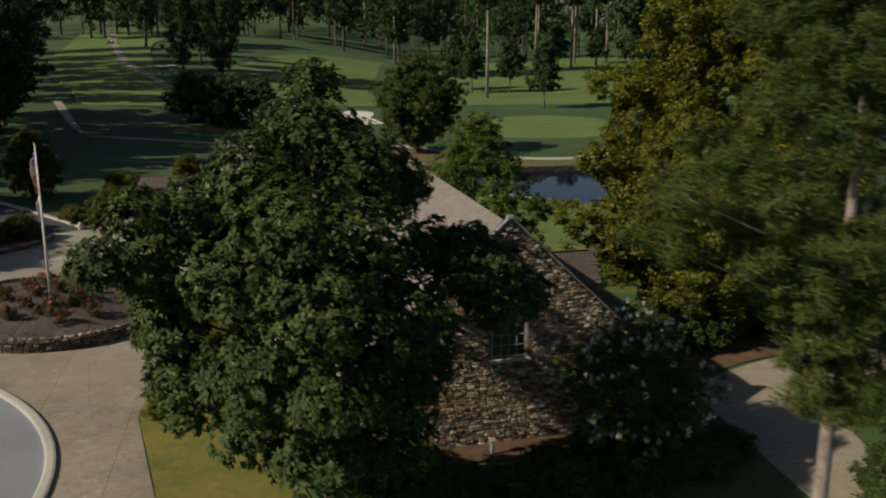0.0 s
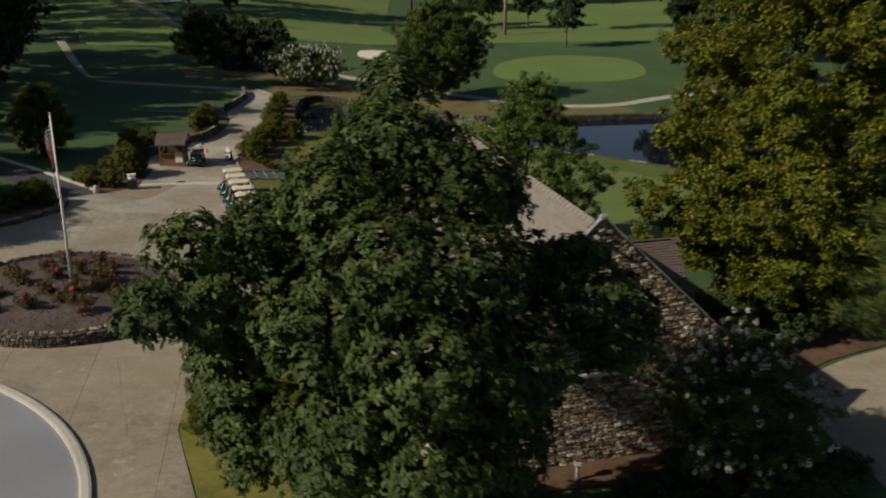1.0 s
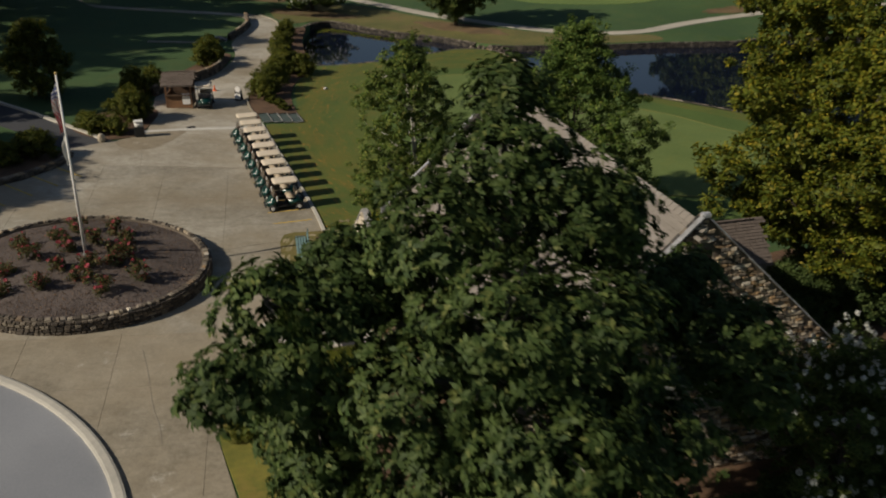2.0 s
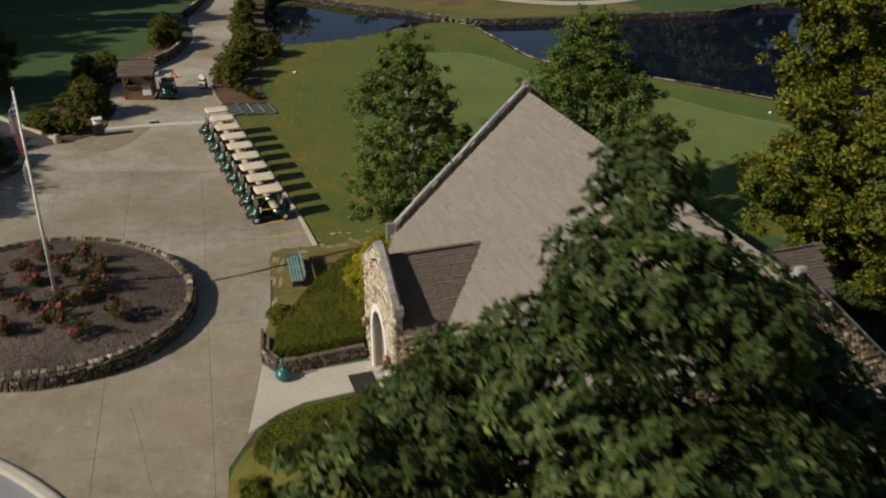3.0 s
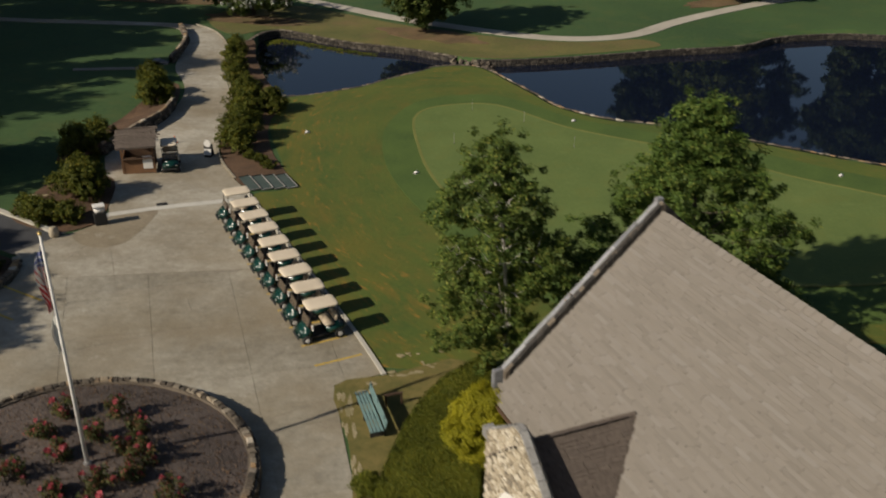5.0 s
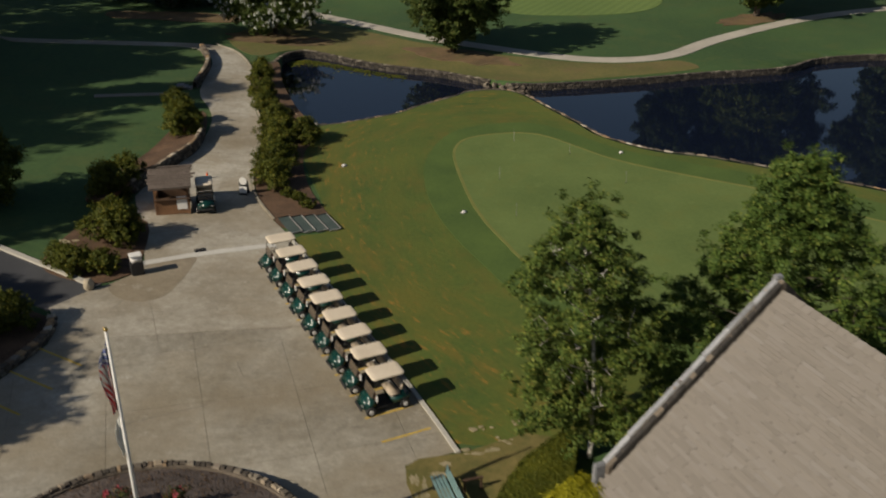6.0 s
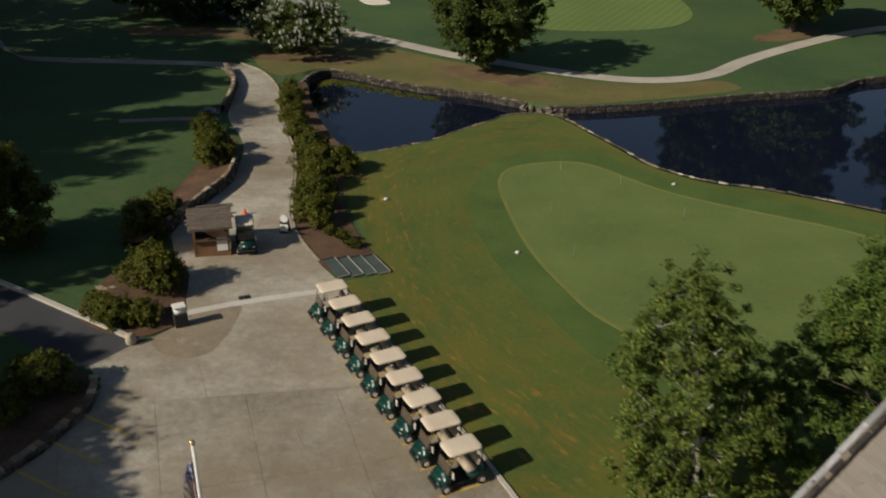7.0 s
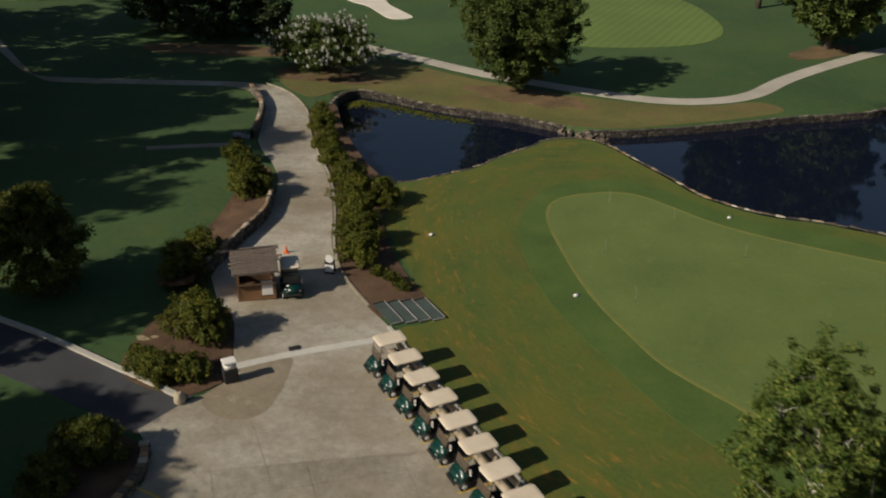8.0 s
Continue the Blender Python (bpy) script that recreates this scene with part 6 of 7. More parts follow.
# cap stones
r = random.Random(63)
ang = 0.0
while ang < 2 * math.pi - 0.03:
    da = min(r.uniform(0.022, 0.06), 2 * math.pi - ang)
    m = pose(0, 0, 0, 0, 0, math.degrees(ang + da / 2)) @ Matrix.Translation((BR - 0.2, 0, WT + 0.02 + bed_drop(BR * math.cos(ang + da / 2)))) @ pose(0, 0, 0, r.uniform(-8, 8), r.uniform(-8, 8), r.uniform(-9, 9) - 90)
    share("cap_stone", r.choice(STONE_MESHES[:4] + DARK_MESHES), bw, m @ pose(0, 0, 0, -90) @ Matrix.Diagonal((BR * da - 0.03, r.uniform(0.06, 0.2), r.uniform(0.2, 0.34), 1)))
    ang += da
bm = bmesh.new()
cv = bm.verts.new((0, 0, 1.15))
loops = []
for rr in (1.2, 2.4, 3.6, 4.8, BR - 0.35):
    loops.append([bm.verts.new((rr * math.cos(a), rr * math.sin(a), 0.6 + 0.55 * math.cos(min(1, rr / (BR - 0.35)) * math.pi / 2) + bed_drop(rr * math.cos(a)) + random.Random(int(rr * 10 + a * 50)).uniform(-0.03, 0.03))) for a in np.linspace(0, 2 * math.pi, 48, endpoint=False)])
for k in range(48):
    bm.faces.new((cv, loops[0][k], loops[0][(k + 1) % 48]))
for a, b in zip(loops, loops[1:]):
    for k in range(48):
        bm.faces.new((a[k], b[k], b[(k + 1) % 48], a[(k + 1) % 48]))
part("mulch", bm, M["mulch"], bed, "dark brown mulch mound", smooth=True)


def bed_z(x, y):
    rr = min(math.hypot(x - BX, y - BY) / (BR - 0.35), 1)
    return hgt(x, BY) + 0.6 + 0.55 * math.cos(rr * math.pi / 2)


crng = np.random.RandomState(66)
ca, cr = crng.uniform(0, 2 * np.pi, 9000), (BR - 0.45) * np.sqrt(crng.uniform(0, 1, 9000))
cpts = np.array([(BX + q * math.cos(a), BY + q * math.sin(a), hgt(BX + q * math.cos(a), BY) + 0.6 + 0.55 * math.cos(min(q / (BR - 0.35), 1) * math.pi / 2) + 0.03) for a, q in zip(ca, cr)])
np.random.seed(66)
tagged(quads("mulch_chips", cpts, crng.normal(size=(9000, 3)) * 0.35 + np.array([0, 0, 1.0]), 0.055, 0.35, M["mulch_chip"]), "loose brown wood chips on the round bed", "mulch", kind="stuff")


def bloom_mesh(seed):
    """A loose rose of three rings of petals."""
    rb = random.Random(seed)
    bm = bmesh.new()
    for ring, (n, q, tilt) in enumerate(((5, 1.0, 0.2), (5, 0.72, 0.6), (4, 0.4, 1.1))):
        for k in range(n):
            a = 2 * math.pi * (k + 0.5 * ring) / n + rb.uniform(-0.2, 0.2)
            d, e = Vector((math.cos(a), math.sin(a), 0)), Vector((-math.sin(a), math.cos(a), 0))
            pts = [Vector((0, 0, 0.1 * ring)), d * q * 0.6 - e * q * 0.5 + Vector((0, 0, tilt * 0.5)), d * q + Vector((0, 0, tilt * 0.8)), d * q * 0.6 + e * q * 0.5 + Vector((0, 0, tilt * 0.5))]
            bm.faces.new([bm.verts.new(p * rb.uniform(0.9, 1.1)) for p in pts])
    me = bpy.data.meshes.new("bloom")
    bm.to_mesh(me)
    bm.free()
    me.materials.append(M["rose_petal"])
    return me


BLOOMS = [bloom_mesh(i) for i in range(4)]


def rose_bush(x, y, r, h, seed):
    rng = np.random.RandomState(seed)
    base = thing("rose_bush", x, y, bed_z(x, y) - 0.03, 0, "small rose bush with pinkish red blooms in mulch", "rose bush", "roses in the round bed")
    a, t = rng.uniform(0, 6.28, 26), rng.uniform(0.15, 1, 26)
    cen = np.stack([np.cos(a) * r * rng.uniform(0.2, 1, 26), np.sin(a) * r * rng.uniform(0.2, 1, 26), h * t], axis=1)
    pts, nrm = crown_points(cen, np.full(26, 0.2), 34, 0.9, rng)
    np.random.seed(seed)
    quads("foliage", pts, nrm, 0.055, 0.6, M["rose_leaf"], base, 0.2)
    for i in rng.permutation(26)[:rng.randint(4, 10)]:
        q = rng.uniform(0.09, 0.16)
        share("bloom", BLOOMS[rng.randint(0, 4)], base, Matrix.Translation(Vector(cen[i]) + Vector((0, 0, 0.14))) @ pose(0, 0, 0, rng.uniform(-35, 35), rng.uniform(-35, 35), rng.uniform(0, 360)) @ Matrix.Diagonal((q, q, q, 1)))
    bm = bmesh.new()
    for i in range(6):
        add_tube(bm, [(0, 0, -0.1), tuple(cen[i] * 0.6), tuple(cen[i])], [0.02, 0.014, 0.006], 5)
    part("stem", bm, M["bark"], base)


r = random.Random(9)
spots = [(-26.0, 56.9), (-23.9, 56.5), (-22.4, 57.0), (-22.6, 55.9), (-21.9, 55.2), (-22.2, 54.2), (-23.2, 53.7), (-23.2, 52.4), (-24.7, 53.3), (-20.6, 53.0), (-22.0, 51.5), (-24.9, 51.4), (-25.0, 55.4), (-26.4, 54.4), (-27.2, 52.8), (-27.6, 56.0), (-25.4, 58.4), (-23.3, 58.2), (-26.6, 50.9)]
for i, (dx, dy) in enumerate(spots):
    rose_bush(dx, dy, r.uniform(0.42, 0.72), r.uniform(0.5, 0.9), 200 + i)

# ---- flagpole ----
pole = thing("flagpole", BX + 0.3, BY + 0.1, bed_z(BX, BY) - 0.1, 0, "tall white flagpole with two limp flags", "flagpole")
PT = 10.95 - (bed_z(BX, BY) - 0.1)
part("pole", tube([(0, 0, 0), (0, 0, PT * 0.5), (0, 0, PT)], [0.085, 0.07, 0.045], 12), M["white_paint"], pole, "white tapered pole", smooth=True)
bm = bmesh.new()
bmesh.ops.create_uvsphere(bm, u_segments=14, v_segments=8, radius=0.075, matrix=Matrix.Translation((0, 0, PT + 0.06)))
part("finial", bm, M["gilt"], pole, "round gilt finial", smooth=True)
part("collar", tube([(0, 0, 0), (0, 0, 0.14)], [0.17, 0.14], 14), M["metal"], pole)


def limp_flag(name, z_top, drop, width, cloth_at, label, seed):
    """A flag that hangs in soft upright folds beside the pole; cloth_at(u, t) names the cloth at a place across and down it."""
    fl = new(name)
    fl.parent = pole
    tagged(fl, label)
    nu, nt = 18, 42
    cloths = {}

    def at(u, t):
        w = width * (0.55 + 0.45 * math.sin(min(1.0, 0.12 + t * 1.1) * math.pi)) * (1 - 0.25 * t)
        fold = 0.085 * math.sin(u * 9.0 + seed + 1.5 * t) * (0.3 + u)
        return (-0.05 - w * u * (0.75 + 0.25 * math.cos(u * 5 + seed)), fold - 0.04 * u, z_top - t * drop - 0.5 * u * (1 - t) - 0.12 * u * u)
    for a in range(nu):
        for b in range(nt):
            verts, faces = cloths.setdefault(cloth_at((a + 0.5) / nu, (b + 0.5) / nt), ([], []))
            k = len(verts)
            verts += [at(a / nu, b / nt), at((a + 1) / nu, b / nt), at((a + 1) / nu, (b + 1) / nt), at(a / nu, (b + 1) / nt)]
            faces.append((k, k + 1, k + 2, k + 3))
    for mat_name, (verts, faces) in cloths.items():
        kind, words = {"cloth_blue": ("canton", "blue canton"), "cloth_red": ("red_stripe", "red cloth stripe"), "cloth_white": ("white_stripe", "white cloth stripe")}[mat_name]
        ob = mesh_part(kind, verts, faces, M[mat_name], fl, words, True)
        bm = bmesh.new()
        bm.from_mesh(ob.data)
        bmesh.ops.remove_doubles(bm, verts=bm.verts, dist=0.0005)
        bm.to_mesh(ob.data)
        bm.free()
    return fl


def stars_and_stripes(u, t):
    q = t + 0.18 * u
    if q < 0.34:
        return "cloth_white" if int(q * 30) % 3 == 2 else "cloth_blue"
    return "cloth_red" if (u * 0.9 + q * 1.2) * 5.5 % 1.0 > (0.72 if q < 0.66 else 0.3) else "cloth_white"


limp_flag("flag", PT - 0.3, 2.5, 0.38, stars_and_stripes, "limp red and white striped flag with blue canton", 2)
limp_flag("flag", PT - 2.95, 1.5, 0.36, lambda u, t: "cloth_white", "limp white flag", 4)


# ---- golf carts ----
def golf_cart(x, y, rz, roof_mat="cart_roof"):
    """A two-seat cart whose nose looks to its own -x; its place is the middle of its wheels."""
    c = thing("golf_cart", x, y, hgt(x, y) + 0.04, rz, "dark green golf cart with beige canopy", "golf cart", "parked golf carts")
    bm = box(-1.18, -0.5, -0.52, 0.52, 0.3, 0.78, 0.1)
    for v in bm.verts:
        if v.co.z > 0.6:
            v.co.x += 0.22 * (1 if v.co.x < -0.9 else 0)
            v.co.z += 0.1 if v.co.x > -0.8 else 0
    part("cowl", bm, M["cart_green"], c, "dark green front cowl", True)
    bm = box(0.18, 1.12, -0.56, 0.56, 0.32, 0.74, 0.09)
    part("rear_body", bm, M["cart_green"], c, "dark green rear body", True)
    part("floor", box(-0.62, 0.3, -0.5, 0.5, 0.26, 0.33, 0.02), M["rubber"], c, "black floor mat")
    part("dash", box(-0.62, -0.45, -0.5, 0.5, 0.78, 0.95, 0.04), M["brown_wood"], c, "brown dashboard")
    part("seat", box(0.1, 0.62, -0.52, 0.52, 0.72, 0.88, 0.06), M["cart_seat"], c, "beige seat cushion", True)
    bm = box(0.6, 0.74, -0.5, 0.5, 0.92, 1.28, 0.05)
    for v in bm.verts:
        v.co.x += (v.co.z - 0.92) * 0.25
    part("backrest", bm, M["cart_seat"], c, "beige backrest", True)
    bm = bmesh.new()
    for inset, z in ((0.03, 1.77), (0.0, 1.8), (0.0, 1.84), (0.05, 1.875), (0.3, 1.9)):
        for cx, cy, a0 in ((0.68, 0.35, 0), (-0.48, 0.35, 90), (-0.48, -0.35, 180), (0.68, -0.35, 270)):
            for k in range(5):
                a = radians(a0 + 22.5 * k)
                bm.verts.new((cx + (0.2 - inset) * math.cos(a), cy + (0.2 - inset) * math.sin(a), z))
    bmesh.ops.convex_hull(bm, input=bm.verts)
    part("canopy", bm, M[roof_mat], c, "beige moulded canopy")
    bm = bmesh.new()
    for x, z in ((-0.74, 0.88), (-0.62, 1.28), (-0.72, 0.885), (-0.6, 1.285)):
        for yy in (-0.48, 0.48):
            bm.verts.new((x, yy, z))
    bmesh.ops.convex_hull(bm, input=bm.verts)
    part("windshield", bm, M["tinted"], c, "brown tinted folding windshield")
    for s in (-0.5, 0.5):
        part("front_strut", tube([(-0.72, s, 0.86), (-0.62, s, 1.3), (-0.5, s, 1.79)], 0.016, 6), M["dark"], c)
        part("rear_strut", tube([(0.86, s, 0.7), (0.84, s, 1.3), (0.8, s, 1.8)], 0.018, 6), M["dark"], c)
        part("headlight", box(-1.2, -1.12, s * 0.76 - 0.07, s * 0.76 + 0.07, 0.52, 0.59, 0.02), M["coping"], c, "clear headlight")
    part("windshield_bar", tube([(-0.7, -0.5, 0.98), (-0.7, 0.5, 0.98)], 0.02, 6), M["dark"], c)
    part("steering_column", tube([(-0.5, 0.26, 0.75), (-0.2, 0.26, 1.02)], 0.02, 6), M["dark"], c)
    bm = bmesh.new()
    ringp = [Vector((-0.2, 0.26, 1.02)) + 0.17 * (math.cos(a) * Vector((0, 1, 0)) + math.sin(a) * Vector((0.55, 0, 0.83))) for a in np.linspace(0, 2 * math.pi, 15)]
    part("steering_wheel", add_tube(bm, ringp, 0.015, 6), M["dark"], c)
    part("bag_well", box(0.78, 1.2, -0.46, 0.46, 0.6, 0.68, 0.02), M["rubber"], c, "black bag well")
    part("bag_bar", tube([(1.06, -0.46, 0.68), (1.1, -0.42, 1.05), (1.1, 0.42, 1.05), (1.06, 0.46, 0.68)], 0.02, 6), M["dark"], c)
    part("sand_bottle", tube([(-0.52, -0.55, 0.7), (-0.52, -0.55, 0.95), (-0.52, -0.55, 1.02)], [0.05, 0.05, 0.02], 8), M["white_paint"], c, "white sand bottle")
    part("bumper", box(-1.26, -1.16, -0.42, 0.42, 0.28, 0.4, 0.03), M["rubber"], c)
    for wx in (-0.82, 0.83):
        for s in (-1, 1):
            wl = part("wheel", tube([(wx, s * 0.42, 0.23), (wx, s * 0.61, 0.23)], 0.23, 16), M["rubber"], c, "black tyre")
            part("hub", tube([(wx, s * 0.6, 0.23), (wx, s * 0.625, 0.23)], [0.13, 0.1], 12), M["white_paint"], wl, "pale hub")
    return c


cart = golf_cart(-15.3, 65.6, 18.5)
for i in range(1, 9):
    u = i / 8
    copy_thing(cart, pose(-15.3 - 4.9 * u, 65.6 + 14.1 * u, hgt(-15.3 - 4.9 * u, 65.6 + 14.1 * u) + 0.04, 0, 0, 18.5 + random.Random(i).uniform(-2, 2)))
copy_thing(cart, pose(-25.2, 88.3, hgt(-25.2, 88.3) + 0.04, 0, 0, 97))
copy_thing(cart, pose(-104, 302, hgt(-104, 302) + 0.04, 0, 0, 60))


# ---- starter's hut ----
hut = thing("starter_hut", -27.25, 88.2, hgt(-27.25, 88.2) + 0.02, 6, "small timber starter's hut with shingle roof", "hut")
for sx in (-1.0, 1.0):
    for sy in (-1.0, 1.0):
        part("post", box(sx - 0.07, sx + 0.07, sy - 0.07, sy + 0.07, 0, 2.1), M["brown_wood"], hut)
for i in range(7):
    z = 0.05 + i * 0.15
    part("board", box(-1.0, 1.0, -1.05, -1.0, z, z + 0.14), M["brown_wood"], hut)
for s in (-1.0, 1.0):
    part("side_panel", box(s - 0.03, s + 0.03, -1.0, 1.0, 0.05, 1.1), M["brown_wood"], hut, "brown timber side")
part("back_panel", box(-1.0, 1.0, 1.0, 1.06, 0.05, 2.05), M["dark_wood"], hut, "dark timber back wall")
part("counter", box(-1.1, 1.1, -1.25, -0.8, 1.08, 1.15, 0.01), M["dark_wood"], hut)
part("notice", box(0.3, 0.92, -1.1, -1.06, 0.35, 1.25), M["white_paint"], hut, "white notice panel")
part("beam", box(-1.15, 1.15, -1.05, -0.95, 1.95, 2.12), M["brown_wood"], hut)
hs = math.hypot(1, 0.55)
for s in (-1, 1):
    sl = roof_slab([(-1.3, 0, 2.85), (1.3, 0, 2.85), (1.3, s * 1.5, 2.85 - 0.825), (-1.3, s * 1.5, 2.85 - 0.825)], 0.1, M["brown_shingle_rest"], hut, "roof", "weathered grey-brown shingle slope")
    lay_shingles(sl, (-1.3, s * 1.5, 2.85 - 0.825), (1, 0, 0), (0, -s, 0.55), lambda u, v: u < 2.5, 2.6, 1.5 * hs, lambda u, v: u, 70 + s, 60, kind="brown_shingle")
    bm = bmesh.new()
    for y, z in ((0, 2.76), (1.35, 2.08), (-1.35, 2.08)):
        bm.verts.new((s * 1.08, y, z)), bm.verts.new((s * 1.14, y, z))
    bmesh.ops.convex_hull(bm, input=bm.verts)
    part("gable_board", bm, M["brown_wood"], hut)
cone = thing("traffic_cone", -25.6, 93.4, hgt(-25.6, 93.4) + 0.04, 0, "small orange traffic cone on the path", "traffic cone")
part("base", box(-0.18, 0.18, -0.18, 0.18, 0, 0.04, 0.01), M["orange"], cone)
part("cone", tube([(0, 0, 0.04), (0, 0, 0.5)], [0.12, 0.03], 12), M["orange"], cone)
sign = thing("board_sign", -22.9, 90.6, hgt(-22.9, 90.6) + 0.04, -18, "white standing board sign at the path's edge", "sign")
for s, a in ((-1, 12), (1, -12)):
    part("leg", box(-0.3, 0.3, -0.02, 0.02, 0.0, 0.95, 0.008), M["dark"], sign, m=pose(0, s * 0.22, 0, -a))
part("panel", box(-0.26, 0.26, -0.03, 0.0, 0.12, 0.55), M["white_paint"], sign, m=pose(0, -0.26, 0.05, -12))
part("disc", tube([(0, -0.12, 0.98), (0, -0.06, 0.98)], 0.26, 18), M["white_paint"], sign, "white round board")
cool = thing("water_cooler_stand", -28.1, 79.0, hgt(-28.1, 79.0) + 0.05, 20, "white-topped drinks cooler on a dark stand", "cooler")
part("stand", box(-0.34, 0.34, -0.3, 0.3, 0, 0.75, 0.03), M["dark"], cool, "dark timber stand")
part("cooler", box(-0.3, 0.3, -0.26, 0.26, 0.75, 1.1, 0.06), M["white_paint"], cool, "white cooler box", True)
part("lid", box(-0.34, 0.34, -0.3, 0.3, 1.1, 1.2, 0.03), M["white_paint"], cool, "white lid")

# mats beside the carts
for i in range(4):
    f = i / 4
    mx, my = -20.2 + 3.2 * (f + 0.125), 85.35 + 0.45 * (f + 0.125)
    rk = thing("bag_rack", mx, my, hgt(mx, my) + 0.06, 20, "dark green rack mat with pale rail beside the path", "rack", "racks beside the carts")
    part("mat", box(-0.36, 0.36, -1.25, 1.25, 0.0, 0.05, 0.01), M["mat_green"], rk, "dark green mat")
    part("rail", box(0.375, 0.41, -1.28, 1.28, 0.0, 0.1), M["coping"], rk, "pale rail")
    part("end_rail", box(-0.37, 0.37, -1.29, -1.25, 0.0, 0.08), M["coping"], rk)
    part("end_rail", box(-0.37, 0.37, 1.25, 1.31, 0.0, 0.1, 0.01), M["dark"], rk)

# bench, urn and small fittings by the walk
bench = thing("bench", -13.3, 58.5, hgt(-13.3, 58.5) + 0.06, -80, "weathered blue-green slatted park bench", "bench")
for i in range(4):
    part("seat_slat", box(-1.5, 1.5, -0.3 + i * 0.15, -0.18 + i * 0.15, 0.42, 0.46, 0.01), M["teal_paint"], bench)
for i in range(3):
    part("back_slat", box(-1.5, 1.5, 0.33 + i * 0.03, 0.36 + i * 0.03, 0.46 + i * 0.14, 0.63 + i * 0.14, 0.01), M["teal_paint"], bench)
for s in (-1.2, 0, 1.2):
    part("leg", box(s - 0.04, s + 0.04, -0.26, 0.36, 0.0, 0.42), M["dark"], bench)
    part("back_post", box(s - 0.03, s + 0.03, 0.38, 0.44, 0.3, 0.95), M["dark"], bench)
rack = thing("bag_stand", -12.2, 59.4, hgt(-12.2, 59.4) + 0.06, 10, "low timber bag stand behind the bench", "bag stand")
for s in (-0.35, 0.35):
    part("post", box(s - 0.04, s + 0.04, -0.04, 0.04, 0, 0.55), M["dark_wood"], rack)
part("rail", box(-0.42, 0.42, -0.05, 0.05, 0.55, 0.62), M["dark_wood"], rack)
urn = thing("urn", -13.1, 49.2, hgt(-13.1, 49.2) + 0.04, 0, "round teal glazed bottle urn with a thin neck", "urn")
prof = [(0.0, 0.14), (0.06, 0.25), (0.2, 0.34), (0.34, 0.34), (0.48, 0.25), (0.56, 0.12), (0.62, 0.06), (0.95, 0.045), (1.0, 0.07), (1.04, 0.03)]
part("pot", tube([(0, 0, z) for z, _ in prof], [q for _, q in prof], 16), M["teal_glaze"], urn, smooth=True)
part("foot", tube([(0, 0, -0.02), (0, 0, 0.03)], [0.2, 0.17], 16), M["teal_glaze"], urn)
plant = thing("planter_wall", 0, 0, 0, 0, "low rubble stone planter wall beside the walk", "wall")
PWL = [(-14.25, 52.2), (-14.1, 50.6), (-13.4, 49.75), (-12.4, 49.85), (-9.7, 50.75)]
cum = [0.0]
for a, b in zip(PWL, PWL[1:]):
    cum.append(cum[-1] + math.hypot(b[0] - a[0], b[1] - a[1]))


def along_wall(u):
    for i in range(len(PWL) - 1):
        if u <= cum[i + 1] or i == len(PWL) - 2:
            f = (u - cum[i]) / (cum[i + 1] - cum[i])
            a, b = PWL[i], PWL[i + 1]
            return (a[0] + (b[0] - a[0]) * f, a[1] + (b[1] - a[1]) * f, math.degrees(math.atan2(b[1] - a[1], b[0] - a[0])))


bm = bmesh.new()
for a, b in zip(PWL, PWL[1:]):
    d = Vector((b[0] - a[0], b[1] - a[1], 0)).normalized()
    nn = Vector((-d.y, d.x, 0)) * 0.3
    vs = [bm.verts.new(p) for p in [(a[0], a[1], -0.1), (b[0], b[1], -0.1), (b[0] + nn.x, b[1] + nn.y, -0.1), (a[0] + nn.x, a[1] + nn.y, -0.1), (a[0], a[1], 0.55), (b[0], b[1], 0.55), (b[0] + nn.x, b[1] + nn.y, 0.55), (a[0] + nn.x, a[1] + nn.y, 0.55)]]
    for f in ((4, 5, 6, 7), (0, 1, 5, 4), (1, 2, 6, 5), (2, 3, 7, 6), (3, 0, 4, 7)):
        bm.faces.new([vs[i] for i in f])
body = part("body", bm, M["mortar"], plant)
lay_stones(body, stone_rows(0, cum[-1], 0, 0.5, lambda u, v: u < cum[-1] - 0.1, 80, 0.15), lambda u, v: Vector((*along_wall(u)[:2], v)), lambda u: along_wall(u)[2], lambda p: p[0], 81, dark=True)
lamp = thing("bollard_lamp", 2.1, 37.1, -0.02, 0, "short pale bollard light before the gable", "bollard light")
part("post", tube([(0, 0, 0), (0, 0, 0.75)], [0.09, 0.08], 10), M["coping"], lamp)
part("head", box(-0.14, 0.14, -0.14, 0.14, 0.75, 1.0, 0.02), M["pale_concrete"], lamp, "pale lantern head")
part("cap", box(-0.18, 0.18, -0.18, 0.18, 1.0, 1.06, 0.02), M["dark_wood"], lamp)
post = thing("boulder_marker", -30.35, 77.2, hgt(-30.35, 77.2), 25, "squat pale boulder at the road's end", "boulder")
bm = bmesh.new()
bmesh.ops.create_icosphere(bm, subdivisions=2, radius=0.36)
gr = random.Random(5)
for v in bm.verts:
    v.co = Vector((v.co.x * 0.8, v.co.y * 0.7, v.co.z * 1.15 + 0.3)) * gr.uniform(0.93, 1.07)
part("boulder", bm, M["pale_stone"], post, smooth=False)
drain = thing("drain_cover", -25.0, 81.9, hgt(-25.0, 81.9) + 0.045, 15, "small dark iron drain cover in the pavement", "drain cover")
part("rim", box(-0.32, 0.32, -0.22, 0.22, 0.0, 0.02, 0.005), M["dark"], drain)
